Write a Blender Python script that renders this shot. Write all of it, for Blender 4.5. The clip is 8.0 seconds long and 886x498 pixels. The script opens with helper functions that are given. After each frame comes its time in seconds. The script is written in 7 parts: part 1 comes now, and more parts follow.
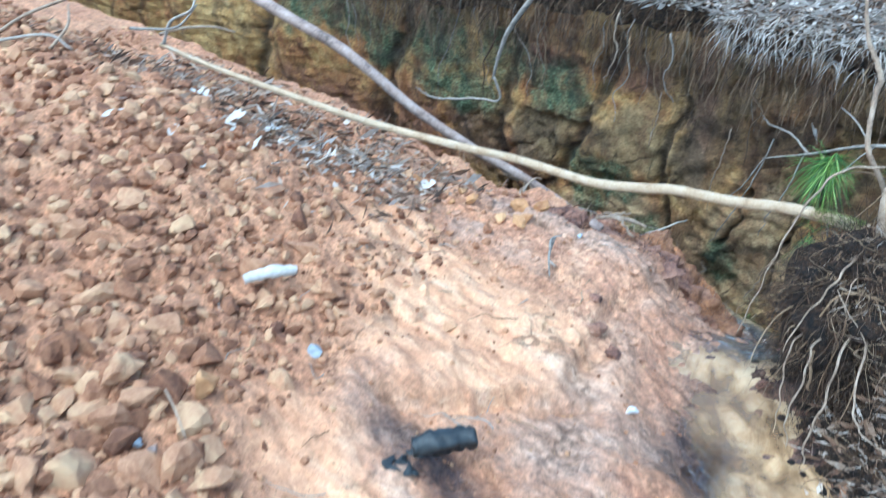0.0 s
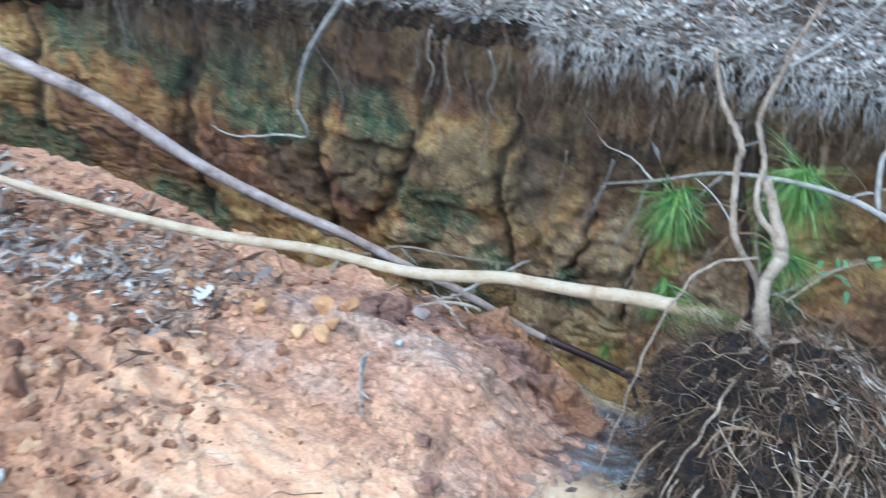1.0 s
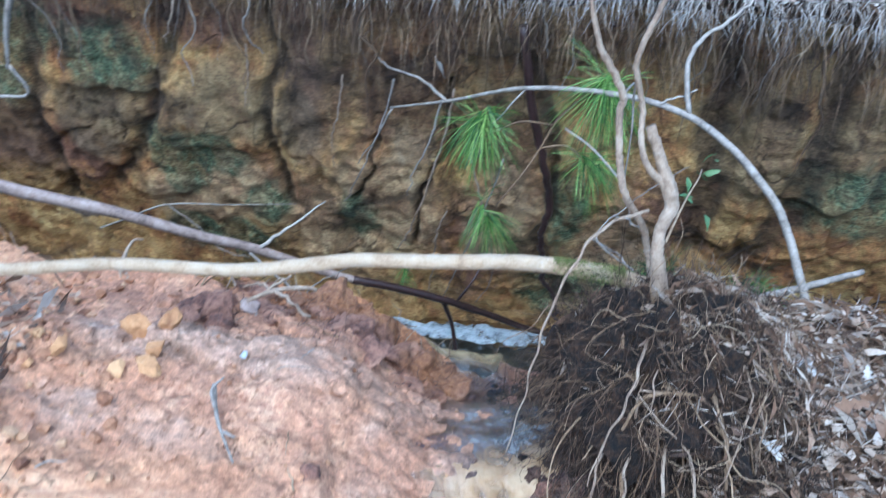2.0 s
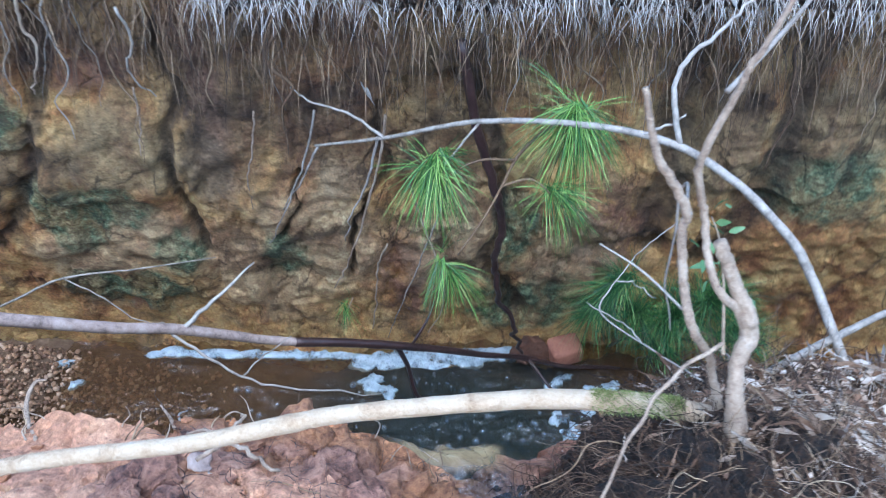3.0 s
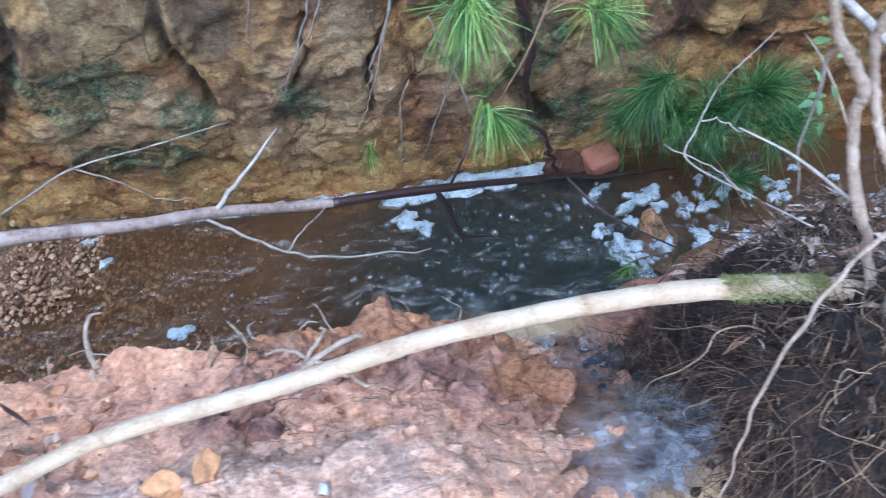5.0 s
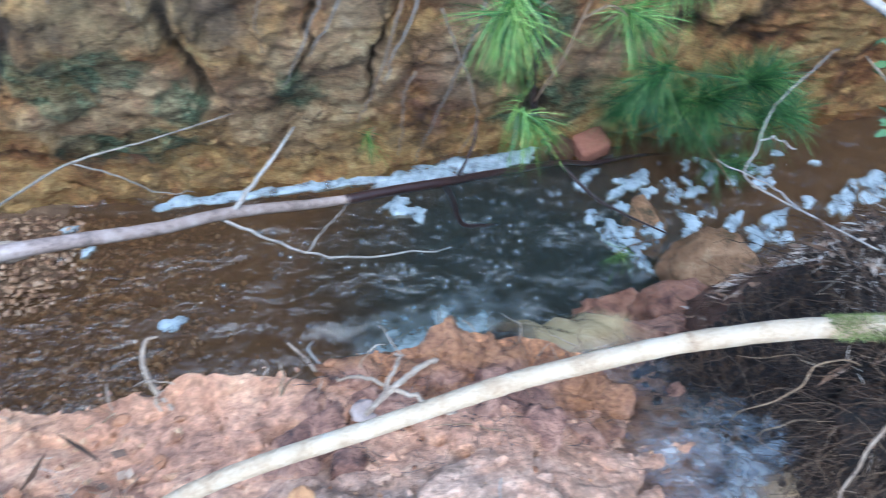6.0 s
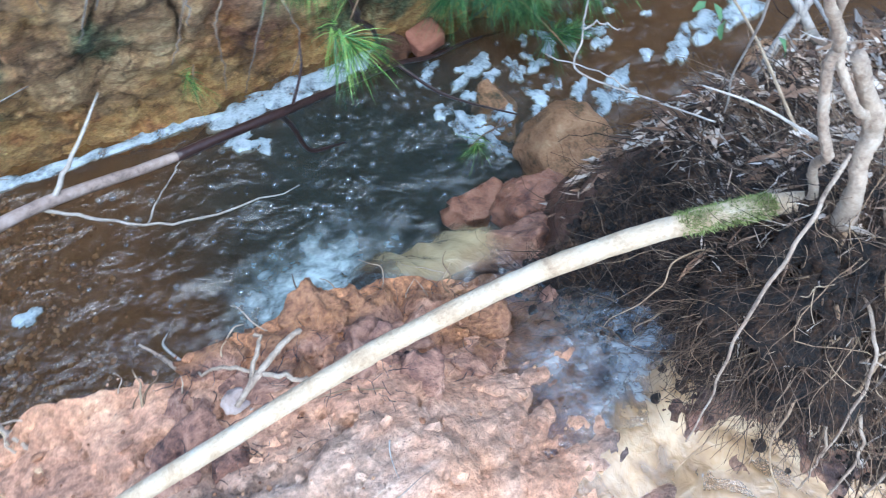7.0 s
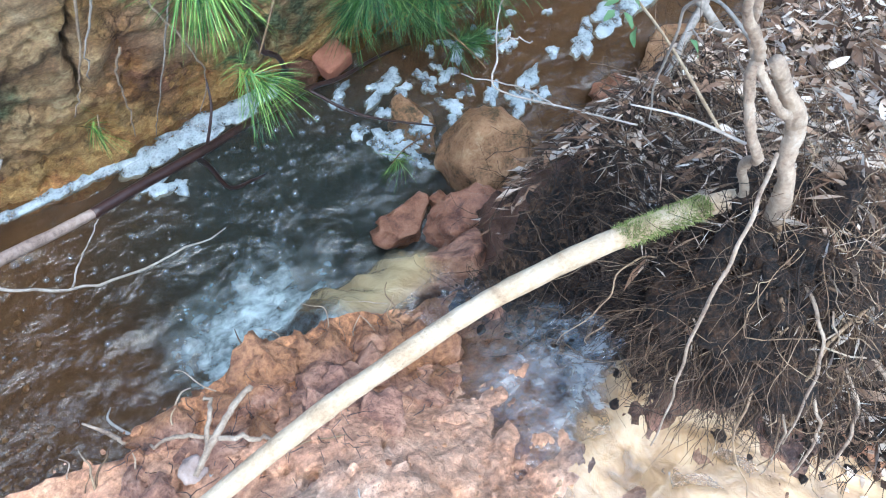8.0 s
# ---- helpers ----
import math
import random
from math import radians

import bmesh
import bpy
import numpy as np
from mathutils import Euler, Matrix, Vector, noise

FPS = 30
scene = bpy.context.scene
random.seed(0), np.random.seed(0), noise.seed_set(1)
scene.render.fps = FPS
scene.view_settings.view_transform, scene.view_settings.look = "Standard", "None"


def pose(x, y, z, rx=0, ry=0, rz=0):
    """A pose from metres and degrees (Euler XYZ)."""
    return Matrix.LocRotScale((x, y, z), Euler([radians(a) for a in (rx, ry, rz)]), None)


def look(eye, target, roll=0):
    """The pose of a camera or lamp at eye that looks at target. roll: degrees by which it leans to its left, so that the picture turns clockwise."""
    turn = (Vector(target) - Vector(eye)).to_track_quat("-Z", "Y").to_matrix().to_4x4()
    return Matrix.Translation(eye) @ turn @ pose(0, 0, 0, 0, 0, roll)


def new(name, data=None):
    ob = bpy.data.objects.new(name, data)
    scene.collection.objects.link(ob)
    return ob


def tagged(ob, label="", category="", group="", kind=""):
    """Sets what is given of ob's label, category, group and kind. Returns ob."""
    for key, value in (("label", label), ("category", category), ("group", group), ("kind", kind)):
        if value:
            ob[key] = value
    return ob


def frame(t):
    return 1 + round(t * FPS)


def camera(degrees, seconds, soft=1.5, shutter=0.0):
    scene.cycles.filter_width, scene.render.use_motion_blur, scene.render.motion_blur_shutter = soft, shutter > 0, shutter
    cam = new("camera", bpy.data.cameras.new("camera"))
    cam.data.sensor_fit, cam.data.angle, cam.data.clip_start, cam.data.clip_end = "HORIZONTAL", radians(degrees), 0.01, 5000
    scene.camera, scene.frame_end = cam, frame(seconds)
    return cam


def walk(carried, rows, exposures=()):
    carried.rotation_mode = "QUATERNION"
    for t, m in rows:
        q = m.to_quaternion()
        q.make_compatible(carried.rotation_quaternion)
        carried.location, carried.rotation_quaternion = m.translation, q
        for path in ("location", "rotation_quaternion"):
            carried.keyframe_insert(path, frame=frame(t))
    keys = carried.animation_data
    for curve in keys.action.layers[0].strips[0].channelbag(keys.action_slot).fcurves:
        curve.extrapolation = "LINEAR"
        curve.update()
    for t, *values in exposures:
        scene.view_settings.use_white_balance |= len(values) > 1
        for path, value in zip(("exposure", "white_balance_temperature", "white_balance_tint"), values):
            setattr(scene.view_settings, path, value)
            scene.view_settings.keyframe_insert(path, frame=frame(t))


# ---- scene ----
cam = camera(54.6, 8.0, 1.05, 0.4)
# seconds, eye in metres, then turn, tilt and lean in degrees
PATH = [
    (0.0, 0.000, 0.000, 1.500, 41.14, 58.39, -0.33),
    (0.5, -0.222, 0.295, 1.510, 36.36, 60.10, -0.64),
    (1.0, -0.328, 0.795, 1.498, 29.81, 56.96, 0.19),
    (1.1, -0.351, 0.837, 1.498, 27.74, 55.57, 0.33),
    (1.5, -0.523, 0.949, 1.417, 18.23, 50.25, -0.43),
    (2.0, -0.777, 1.066, 1.507, 9.68, 49.91, -2.41),
    (2.2, -0.837, 1.151, 1.539, 7.11, 50.51, -3.13),
    (3.3, -1.143, 1.811, 1.439, -3.06, 42.92, -0.84),
    (3.5, -1.196, 1.860, 1.412, -5.63, 39.31, -0.73),
    (4.0, -1.202, 1.937, 1.412, -7.14, 34.53, 1.42),
    (4.5, -1.162, 1.987, 1.426, -7.25, 33.84, 3.57),
    (4.7, -1.148, 1.986, 1.436, -6.45, 33.57, 3.61),
    (5.8, -1.550, 2.118, 1.549, -5.96, 30.74, 1.55),
    (6.0, -1.529, 2.171, 1.544, -8.42, 30.13, -0.23),
    (6.5, -1.437, 2.220, 1.552, -14.24, 26.12, -2.39),
    (7.0, -1.412, 2.320, 1.508, -22.90, 22.92, -2.02),
    (7.5, -1.414, 2.383, 1.543, -28.38, 22.74, -3.70),
    (8.0, -1.411, 2.393, 1.512, -31.42, 23.61, -3.65),
]
EXPOSURE = [(0.0, 1.30, 4800, -9), (1.0, 1.21, 4770, -6), (1.5, 1.13, 4710, -3), (2.2, 1.30, 4660, -1), (4.5, 1.52, 4770, 6), (6.5, 1.6, 4720, -2), (8.0, 1.75, 5150, -2)]
walk(cam, [(t, pose(x, y, z, rx, ry, rz)) for t, x, y, z, rz, rx, ry in PATH], EXPOSURE)

# ---- light ----
world = bpy.data.worlds.new("open_shade_sky")
scene.world = world
world.use_nodes = True
wt = world.node_tree
sky = wt.nodes.new("ShaderNodeTexSky")
sky.sky_type, sky.sun_disc = 'NISHITA', False
sky.sun_elevation, sky.sun_rotation = radians(64), radians(200)
sky.air_density, sky.dust_density, sky.ozone_density = 1.0, 3.0, 1.0
wt.links.new(sky.outputs[0], wt.nodes["Background"].inputs["Color"])
wt.nodes["Background"].inputs["Strength"].default_value = 0.15
sun_data = bpy.data.lights.new("sun", 'SUN')
sun_data.energy, sun_data.angle, sun_data.color = 1.0, radians(85), (1.0, 0.97, 0.93)
sun = new("sun", sun_data)
sun.matrix_world = look((1.0, -2.6, 9.0), (-1.2, 2.6, -0.5))


# ---- small tools ----
def lattice(seed):
    return np.random.RandomState(seed).rand(256, 256)


LAT = [lattice(k) for k in range(12)]


def vnoise(x, y, k=0):
    """Smooth value noise, 0 to 1, on arrays."""
    x, y = np.asarray(x, float), np.asarray(y, float)
    xi, yi = np.floor(x).astype(int), np.floor(y).astype(int)
    fx, fy = x - xi, y - yi
    fx, fy = fx * fx * (3 - 2 * fx), fy * fy * (3 - 2 * fy)
    g = LAT[k % 12]
    a, b = g[xi % 256, yi % 256], g[(xi + 1) % 256, yi % 256]
    c, d = g[xi % 256, (yi + 1) % 256], g[(xi + 1) % 256, (yi + 1) % 256]
    return (a * (1 - fx) + b * fx) * (1 - fy) + (c * (1 - fx) + d * fx) * fy


def fbm(x, y, k=0, octaves=4, gain=0.5):
    """Fractal noise around 0, about -0.5 to 0.5."""
    total, amp = 0.0, 0.5
    for i in range(octaves):
        total = total + amp * (vnoise(x, y, k + i) * 2 - 1)
        x, y, amp = np.asarray(x) * 2.03 + 5.7, np.asarray(y) * 2.03 + 1.3, amp * gain
    return total


def smooth(v, a, b):
    f = np.clip((np.asarray(v, float) - a) / (b - a), 0, 1)
    return f * f * (3 - 2 * f)


def cellular(x, y, k=0):
    """Random cells on arrays: distance to the nearest seed, gap to the second, and the nearest cell's own number."""
    x, y = np.asarray(x, float), np.asarray(y, float)
    xi, yi = np.floor(x).astype(int), np.floor(y).astype(int)
    f1, f2, own = np.full(x.shape, 9.0), np.full(x.shape, 9.0), np.zeros(x.shape)
    a, b, c = LAT[k % 12], LAT[(k + 1) % 12], LAT[(k + 2) % 12]
    for dx in (-1, 0, 1):
        for dy in (-1, 0, 1):
            u, v = xi + dx, yi + dy
            d = np.hypot(u + a[u % 256, v % 256] - x, v + b[u % 256, v % 256] - y)
            near = d < f1
            f2 = np.where(near, f1, np.minimum(f2, d))
            own = np.where(near, c[u % 256, v % 256], own)
            f1 = np.where(near, d, f1)
    return f1, f2 - f1, own


def mesh_of(name, verts, faces, material=None, flat=False):
    me = bpy.data.meshes.new(name)
    me.from_pydata([tuple(v) for v in verts], [], faces)
    if not flat:
        me.polygons.foreach_set("use_smooth", [True] * len(me.polygons))
    if material:
        me.materials.append(material)
    me.update()
    return me


def sheet(name, grid, material):
    """An object from a (rows, columns, 3) grid of places."""
    r, c = grid.shape[:2]
    idx = np.arange(r * c).reshape(r, c)
    faces = np.stack([idx[:-1, :-1], idx[:-1, 1:], idx[1:, 1:], idx[1:, :-1]], -1).reshape(-1, 4)
    return new(name, mesh_of(name, grid.reshape(-1, 3), faces.tolist(), material))


def thing(name, at, label, category, group="", kind=""):
    ob = new(name)
    ob.empty_display_size = 0.05
    ob.location = at
    return tagged(ob, label, category, group, kind)


def add_part(name, verts, faces, material, parent, label="", flat=False):
    """One mesh, given in world places, as a part of a thing (an Empty without turn)."""
    o = np.array((parent.parent or parent).location)
    ob = new(name, mesh_of(name, np.asarray(verts) - o, faces, material, flat))
    ob.parent = parent
    if label:
        ob["label"] = label
    return ob


def joined(pieces):
    """Several (verts, faces) as one."""
    vs, fs, n = [], [], 0
    for v, f in pieces:
        vs.append(np.asarray(v))
        fs.extend([tuple(i + n for i in q) for q in f])
        n += len(v)
    return np.concatenate(vs), fs


def spline(points, per=6):
    """Catmull-Rom through the points."""
    p = np.asarray(points, float)
    if len(p) < 3:
        return np.array([p[0] + (p[-1] - p[0]) * t for t in np.linspace(0, 1, per + 1)])
    q = np.vstack([2 * p[0] - p[1], p, 2 * p[-1] - p[-2]])
    out = []
    for i in range(1, len(q) - 2):
        for t in np.linspace(0, 1, per, endpoint=False):
            a, b, c, d = q[i - 1:i + 3]
            out.append(0.5 * (2 * b + (c - a) * t + (2 * a - 5 * b + 4 * c - d) * t * t + (3 * b - a - 3 * c + d) * t ** 3))
    out.append(p[-1])
    return np.array(out)


def tube(points, radii, sides=8, rough=0.0, seed=0, per=6, closed=True, kink=0.0):
    """A tapering limb through the points."""
    c = spline(points, per) if per else np.asarray(points, float)
    n = len(c)
    rad = np.interp(np.linspace(0, 1, n), np.linspace(0, 1, len(radii)), radii)
    rng = np.random.RandomState(seed)
    if kink:
        c = c + kink * rng.randn(n, 3) * np.linspace(0.3, 1, n)[:, None]
    d = np.gradient(c, axis=0)
    d /= np.linalg.norm(d, axis=1, keepdims=True) + 1e-9
    up = np.array([0.13, 0.21, 0.97])
    verts, faces = [], []
    a = np.cross(d[0], up)
    for i in range(n):
        a = a - d[i] * (a @ d[i])
        a /= np.linalg.norm(a) + 1e-9
        b = np.cross(d[i], a)
        for k in range(sides):
            t = 2 * math.pi * k / sides
            r = rad[i] * (1 + rough * (rng.rand() - 0.5))
            verts.append(c[i] + r * (a * math.cos(t) + b * math.sin(t)))
    for i in range(n - 1):
        for k in range(sides):
            k2 = (k + 1) % sides
            faces.append((i * sides + k, i * sides + k2, (i + 1) * sides + k2, (i + 1) * sides + k))
    if closed:
        faces.append(tuple(range(sides - 1, -1, -1)))
        faces.append(tuple((n - 1) * sides + k for k in range(sides)))
    return np.array(verts), faces


def wander(rng, start, way, length, steps=6, droop=0.0, curl=0.35):
    """A crooked line for a root or twig."""
    p, w = np.array(start, float), np.array(way, float)
    w /= np.linalg.norm(w)
    out = [p.copy()]
    for _ in range(steps):
        w = w + curl * rng.randn(3) + np.array([0, 0, -droop])
        w /= np.linalg.norm(w)
        p = p + w * length / steps
        out.append(p.copy())
    return out


ICO = bmesh.new()
bmesh.ops.create_icosphere(ICO, subdivisions=2, radius=1.0)
ICO_V = np.array([v.co[:] for v in ICO.verts])
ICO_F = [tuple(v.index for v in f.verts) for f in ICO.faces]
ICO.free()
ICO = bmesh.new()
bmesh.ops.create_icosphere(ICO, subdivisions=4, radius=1.0)
ICO4_V = np.array([v.co[:] for v in ICO.verts])
ICO4_F = [tuple(v.index for v in f.verts) for f in ICO.faces]
ICO.free()
ICO = bmesh.new()
bmesh.ops.create_icosphere(ICO, subdivisions=1, radius=1.0)
ICO1_V = np.array([v.co[:] for v in ICO.verts])
ICO1_F = [tuple(v.index for v in f.verts) for f in ICO.faces]
ICO.free()


def stone(seed, size, blocky=0.6, rough=0.12, fine=False, cuts=7):
    """An angular lump: a ball cut by planes, with a worn surface."""
    rng = np.random.RandomState(seed)
    v = (ICO4_V if fine else ICO_V).copy()
    for _ in range(cuts):
        nrm = rng.randn(3)
        nrm /= np.linalg.norm(nrm)
        lim = 1 - blocky * (0.25 + 0.45 * rng.rand())
        over = np.maximum(v @ nrm - lim, 0)
        v = v - over[:, None] * nrm
    if fine:
        n1 = np.array([noise.noise(Vector(p * 2.3 + seed)) for p in v])
        n2 = np.array([noise.noise(Vector(p * 7.0 + seed)) for p in v])
        n3 = np.array([noise.noise(Vector(p * 17.0 + seed)) for p in v])
        v = v * (1 + rough * (n1 + 0.5 * n2 + 0.22 * n3))[:, None]
    else:
        v = v * (1 + rough * (rng.rand(len(v)) - 0.5))[:, None]
    return v * np.asarray(size), (ICO4_F if fine else ICO_F)


def turned(v, seed, tilt=1.0):
    rng = np.random.RandomState(seed)
    m = np.array(Euler((tilt * rng.randn() * 0.5, tilt * rng.randn() * 0.5, rng.rand() * 6.283)).to_matrix())
    return np.asarray(v) @ m.T


# ---- materials ----
def material(name):
    m = bpy.data.materials.new(name)
    m.use_nodes = True
    nt = m.node_tree
    return m, nt, nt.nodes["Principled BSDF"]


def put(nt, value, socket):
    if isinstance(value, bpy.types.NodeSocket):
        nt.links.new(value, socket)
    elif isinstance(value, (tuple, list)) and len(value) == 3 and socket.type == 'RGBA':
        socket.default_value = (*value, 1)
    else:
        socket.default_value = value


def place(nt, stretch=(1, 1, 1), own=False):
    """World place (or the object's own), stretched."""
    if own:
        src = nt.nodes.new("ShaderNodeTexCoord").outputs["Object"]
    else:
        src = nt.nodes.new("ShaderNodeNewGeometry").outputs["Position"]
    if stretch == (1, 1, 1):
        return src
    mp = nt.nodes.new("ShaderNodeMapping")
    mp.inputs["Scale"].default_value = stretch
    nt.links.new(src, mp.inputs["Vector"])
    return mp.outputs[0]


def grain(nt, vec, scale, detail=5.0, rough=0.6, bend=0.0):
    n = nt.nodes.new("ShaderNodeTexNoise")
    put(nt, vec, n.inputs["Vector"])
    n.inputs["Scale"].default_value, n.inputs["Detail"].default_value = scale, detail
    n.inputs["Roughness"].default_value, n.inputs["Distortion"].default_value = rough, bend
    return n.outputs[0]


def cells(nt, vec, scale, feature='F1', out="Distance"):
    n = nt.nodes.new("ShaderNodeTexVoronoi")
    n.feature = feature
    put(nt, vec, n.inputs["Vector"])
    n.inputs["Scale"].default_value = scale
    return n.outputs[out]


def ramp(nt, fac, stops, keep=0.78):
    n = nt.nodes.new("ShaderNodeValToRGB")
    put(nt, fac, n.inputs[0])
    e = n.color_ramp.elements
    while len(e) < len(stops):
        e.new(0.5)
    for k, (p, c) in enumerate(stops):
        g = 0.3 * c[0] + 0.6 * c[1] + 0.1 * c[2]
        e[k].position = p
        e[k].color = (*[g + keep * (v - g) for v in c], 1)
    return n.outputs[0]


def step(nt, fac, a, b):
    n = nt.nodes.new("ShaderNodeMapRange")
    n.interpolation_type = 'SMOOTHSTEP'
    put(nt, fac, n.inputs["Value"])
    n.inputs["From Min"].default_value, n.inputs["From Max"].default_value = a, b
    return n.outputs["Result"]


def blend(nt, fac, a, b, how='MIX'):
    n = nt.nodes.new("ShaderNodeMix")
    n.data_type, n.blend_type = 'RGBA', how
    put(nt, fac, n.inputs[0])
    put(nt, a, n.inputs[6])
    put(nt, b, n.inputs[7])
    return n.outputs[2]


def calc(nt, op, a, b=0.0):
    n = nt.nodes.new("ShaderNodeMath")
    n.operation = op
    put(nt, a, n.inputs[0])
    put(nt, b, n.inputs[1])
    return n.outputs[0]


def spot(nt, centre, size, wobble=0.5, scale=3.0, soft=0.5):
    """A patch with an uneven rim round a place: 1 inside, 0 outside."""
    v = place(nt)
    sub = nt.nodes.new("ShaderNodeVectorMath")
    sub.operation = 'SUBTRACT'
    nt.links.new(v, sub.inputs[0])
    sub.inputs[1].default_value = centre
    mul = nt.nodes.new("ShaderNodeVectorMath")
    mul.operation = 'MULTIPLY'
    nt.links.new(sub.outputs[0], mul.inputs[0])
    mul.inputs[1].default_value = [1 / s for s in size]
    ln = nt.nodes.new("ShaderNodeVectorMath")
    ln.operation = 'LENGTH'
    nt.links.new(mul.outputs[0], ln.inputs[0])
    n = grain(nt, v, scale, 4.0)
    d = calc(nt, 'ADD', ln.outputs["Value"], calc(nt, 'MULTIPLY', calc(nt, 'SUBTRACT', n, 0.5), wobble * 3))
    return step(nt, d, 1.0 + soft * 0.5, 1.0 - soft * 0.5)


def relief(nt, bsdf, height, strength, distance):
    b = nt.nodes.new("ShaderNodeBump")
    put(nt, height, b.inputs["Height"])
    b.inputs["Strength"].default_value, b.inputs["Distance"].default_value = strength, distance
    nt.links.new(b.outputs[0], bsdf.inputs["Normal"])


def any_of(nt, facs):
    out = facs[0]
    for f in facs[1:]:
        out = calc(nt, 'MAXIMUM', out, f)
    return out


def shelf_material():
    m, nt, b = material("red_clay")
    v = place(nt)
    big, mid, fine = grain(nt, v, 2.6, 6, 0.6), grain(nt, v, 9.0, 8, 0.72, 0.15), grain(nt, v, 48.0, 6, 0.75)
    swept = grain(nt, place(nt, (0.8, 2.6, 1.0)), 7.0, 7, 0.68, 0.5)
    lump = calc(nt, 'SUBTRACT', 1.0, cells(nt, calc_vec(nt, v, fine, 0.03), 17.0))
    crumb = calc(nt, 'SUBTRACT', 1.0, cells(nt, calc_vec(nt, v, fine, 0.015), 52.0))
    both = calc(nt, 'ADD', calc(nt, 'MULTIPLY', big, 0.5), calc(nt, 'MULTIPLY', mid, 0.5))
    col = ramp(nt, both, [(0.34, (0.13, 0.056, 0.031)), (0.41, (0.35, 0.160, 0.080)), (0.48, (0.50, 0.245, 0.125)), (0.60, (0.57, 0.305, 0.160)), (0.72, (0.55, 0.34, 0.20))], 0.95)
    # salmon clay towards the rim
    salmon = any_of(nt, [spot(nt, (-1.7, 2.72, -0.3), (0.95, 0.24, 1.5), 0.4, 4.0, 0.9), spot(nt, (-1.35, 2.42, -0.3), (0.42, 0.13, 1.5), 0.4, 6.0, 0.9), spot(nt, (-1.0, 2.2, -0.3), (0.3, 0.4, 1.5), 0.5, 5.0, 0.9)])
    col = blend(nt, calc(nt, 'MULTIPLY', salmon, 0.75), col, ramp(nt, both, [(0.34, (0.18, 0.090, 0.055)), (0.43, (0.45, 0.230, 0.135)), (0.52, (0.60, 0.325, 0.190)), (0.68, (0.66, 0.43, 0.28))], 0.95))
    # pale sandy clay in the middle of the shelf
    pale = any_of(nt, [spot(nt, (-1.62, 1.88, -0.2), (0.42, 0.24, 1.5), 0.4, 5.0, 0.7), spot(nt, (-1.24, 1.92, -0.2), (0.30, 0.17, 1.5), 0.4, 6.0, 0.8), spot(nt, (-1.98, 2.02, -0.2), (0.22, 0.18, 1.5), 0.5, 6.0, 0.9), spot(nt, (-1.38, 1.08, -0.2), (0.28, 0.16, 1.5), 0.5, 6.0, 0.9), spot(nt, (-1.42, 1.62, -0.2), (0.30, 0.18, 1.5), 0.5, 6.0, 0.9)])
    sandy = ramp(nt, swept, [(0.30, (0.48, 0.235, 0.125)), (0.42, (0.59, 0.315, 0.170)), (0.54, (0.65, 0.380, 0.215)), (0.70, (0.67, 0.45, 0.29))], 1.0)
    col = blend(nt, calc(nt, 'MULTIPLY', pale, calc(nt, 'ADD', 0.62, calc(nt, 'MULTIPLY', step(nt, big, 0.36, 0.56), 0.33))), col, sandy)
    # purplish grey wash near the rim and along the wet run
    wash = any_of(nt, [spot(nt, (-0.98, 2.38, -0.3), (0.15, 0.34, 1.5), 0.6, 5.0, 0.9), spot(nt, (-1.55, 2.60, -0.3), (0.50, 0.10, 1.5), 0.6, 4.0, 0.9), spot(nt, (-1.95, 2.26, -0.2), (0.42, 0.08, 1.5), 0.6, 5.0, 0.9), spot(nt, (-0.82, 1.72, -0.3), (0.30, 0.46, 1.5), 0.6, 4.0, 0.9), spot(nt, (-1.16, 1.36, -0.3), (0.34, 0.22, 1.5), 0.6, 5.0, 0.9)])
    grey = ramp(nt, swept, [(0.32, (0.15, 0.094, 0.070)), (0.46, (0.35, 0.235, 0.172)), (0.56, (0.49, 0.350, 0.262)), (0.70, (0.62, 0.49, 0.40))], 0.95)
    col = blend(nt, calc(nt, 'MULTIPLY', wash, calc(nt, 'MULTIPLY', step(nt, big, 0.38, 0.56), 0.6)), col, grey)
    # ochre crust on the dripping lip
    ochre = spot(nt, (-1.35, 3.04, -0.45), (0.42, 0.13, 0.3), 0.35, 6.0, 0.6)
    col = blend(nt, calc(nt, 'MULTIPLY', ochre, 0.8), col, ramp(nt, fine, [(0.35, (0.20, 0.055, 0.010)), (0.6, (0.46, 0.17, 0.028))]))
    # wet and dark beside the water
    wet = any_of(nt, [spot(nt, (-0.70, 2.42, -0.4), (0.19, 0.32, 1.0), 0.35, 5.0, 0.7), spot(nt, (-0.56, 2.15, -0.4), (0.25, 0.40, 1.0), 0.35, 5.0, 0.6), spot(nt, (-1.2, 1.32, -0.3), (0.20, 0.08, 1.0), 0.4, 7.0, 0.8)])
    col = blend(nt, calc(nt, 'MULTIPLY', wet, calc(nt, 'ADD', 0.60, calc(nt, 'MULTIPLY', step(nt, mid, 0.60, 0.40), 0.32))), col, (0.040, 0.030, 0.032))
    col = blend(nt, calc(nt, 'SUBTRACT', 0.62, calc(nt, 'MULTIPLY', pale, 0.32)), col, ramp(nt, fine, [(0.34, (0.14, 0.14, 0.14)), (0.66, (0.88, 0.88, 0.88))]), 'OVERLAY')
    grit = grain(nt, v, 130.0, 4, 0.75)
    col = blend(nt, 0.18, col, ramp(nt, grit, [(0.34, (0.15, 0.15, 0.15)), (0.66, (0.85, 0.85, 0.85))]), 'OVERLAY')
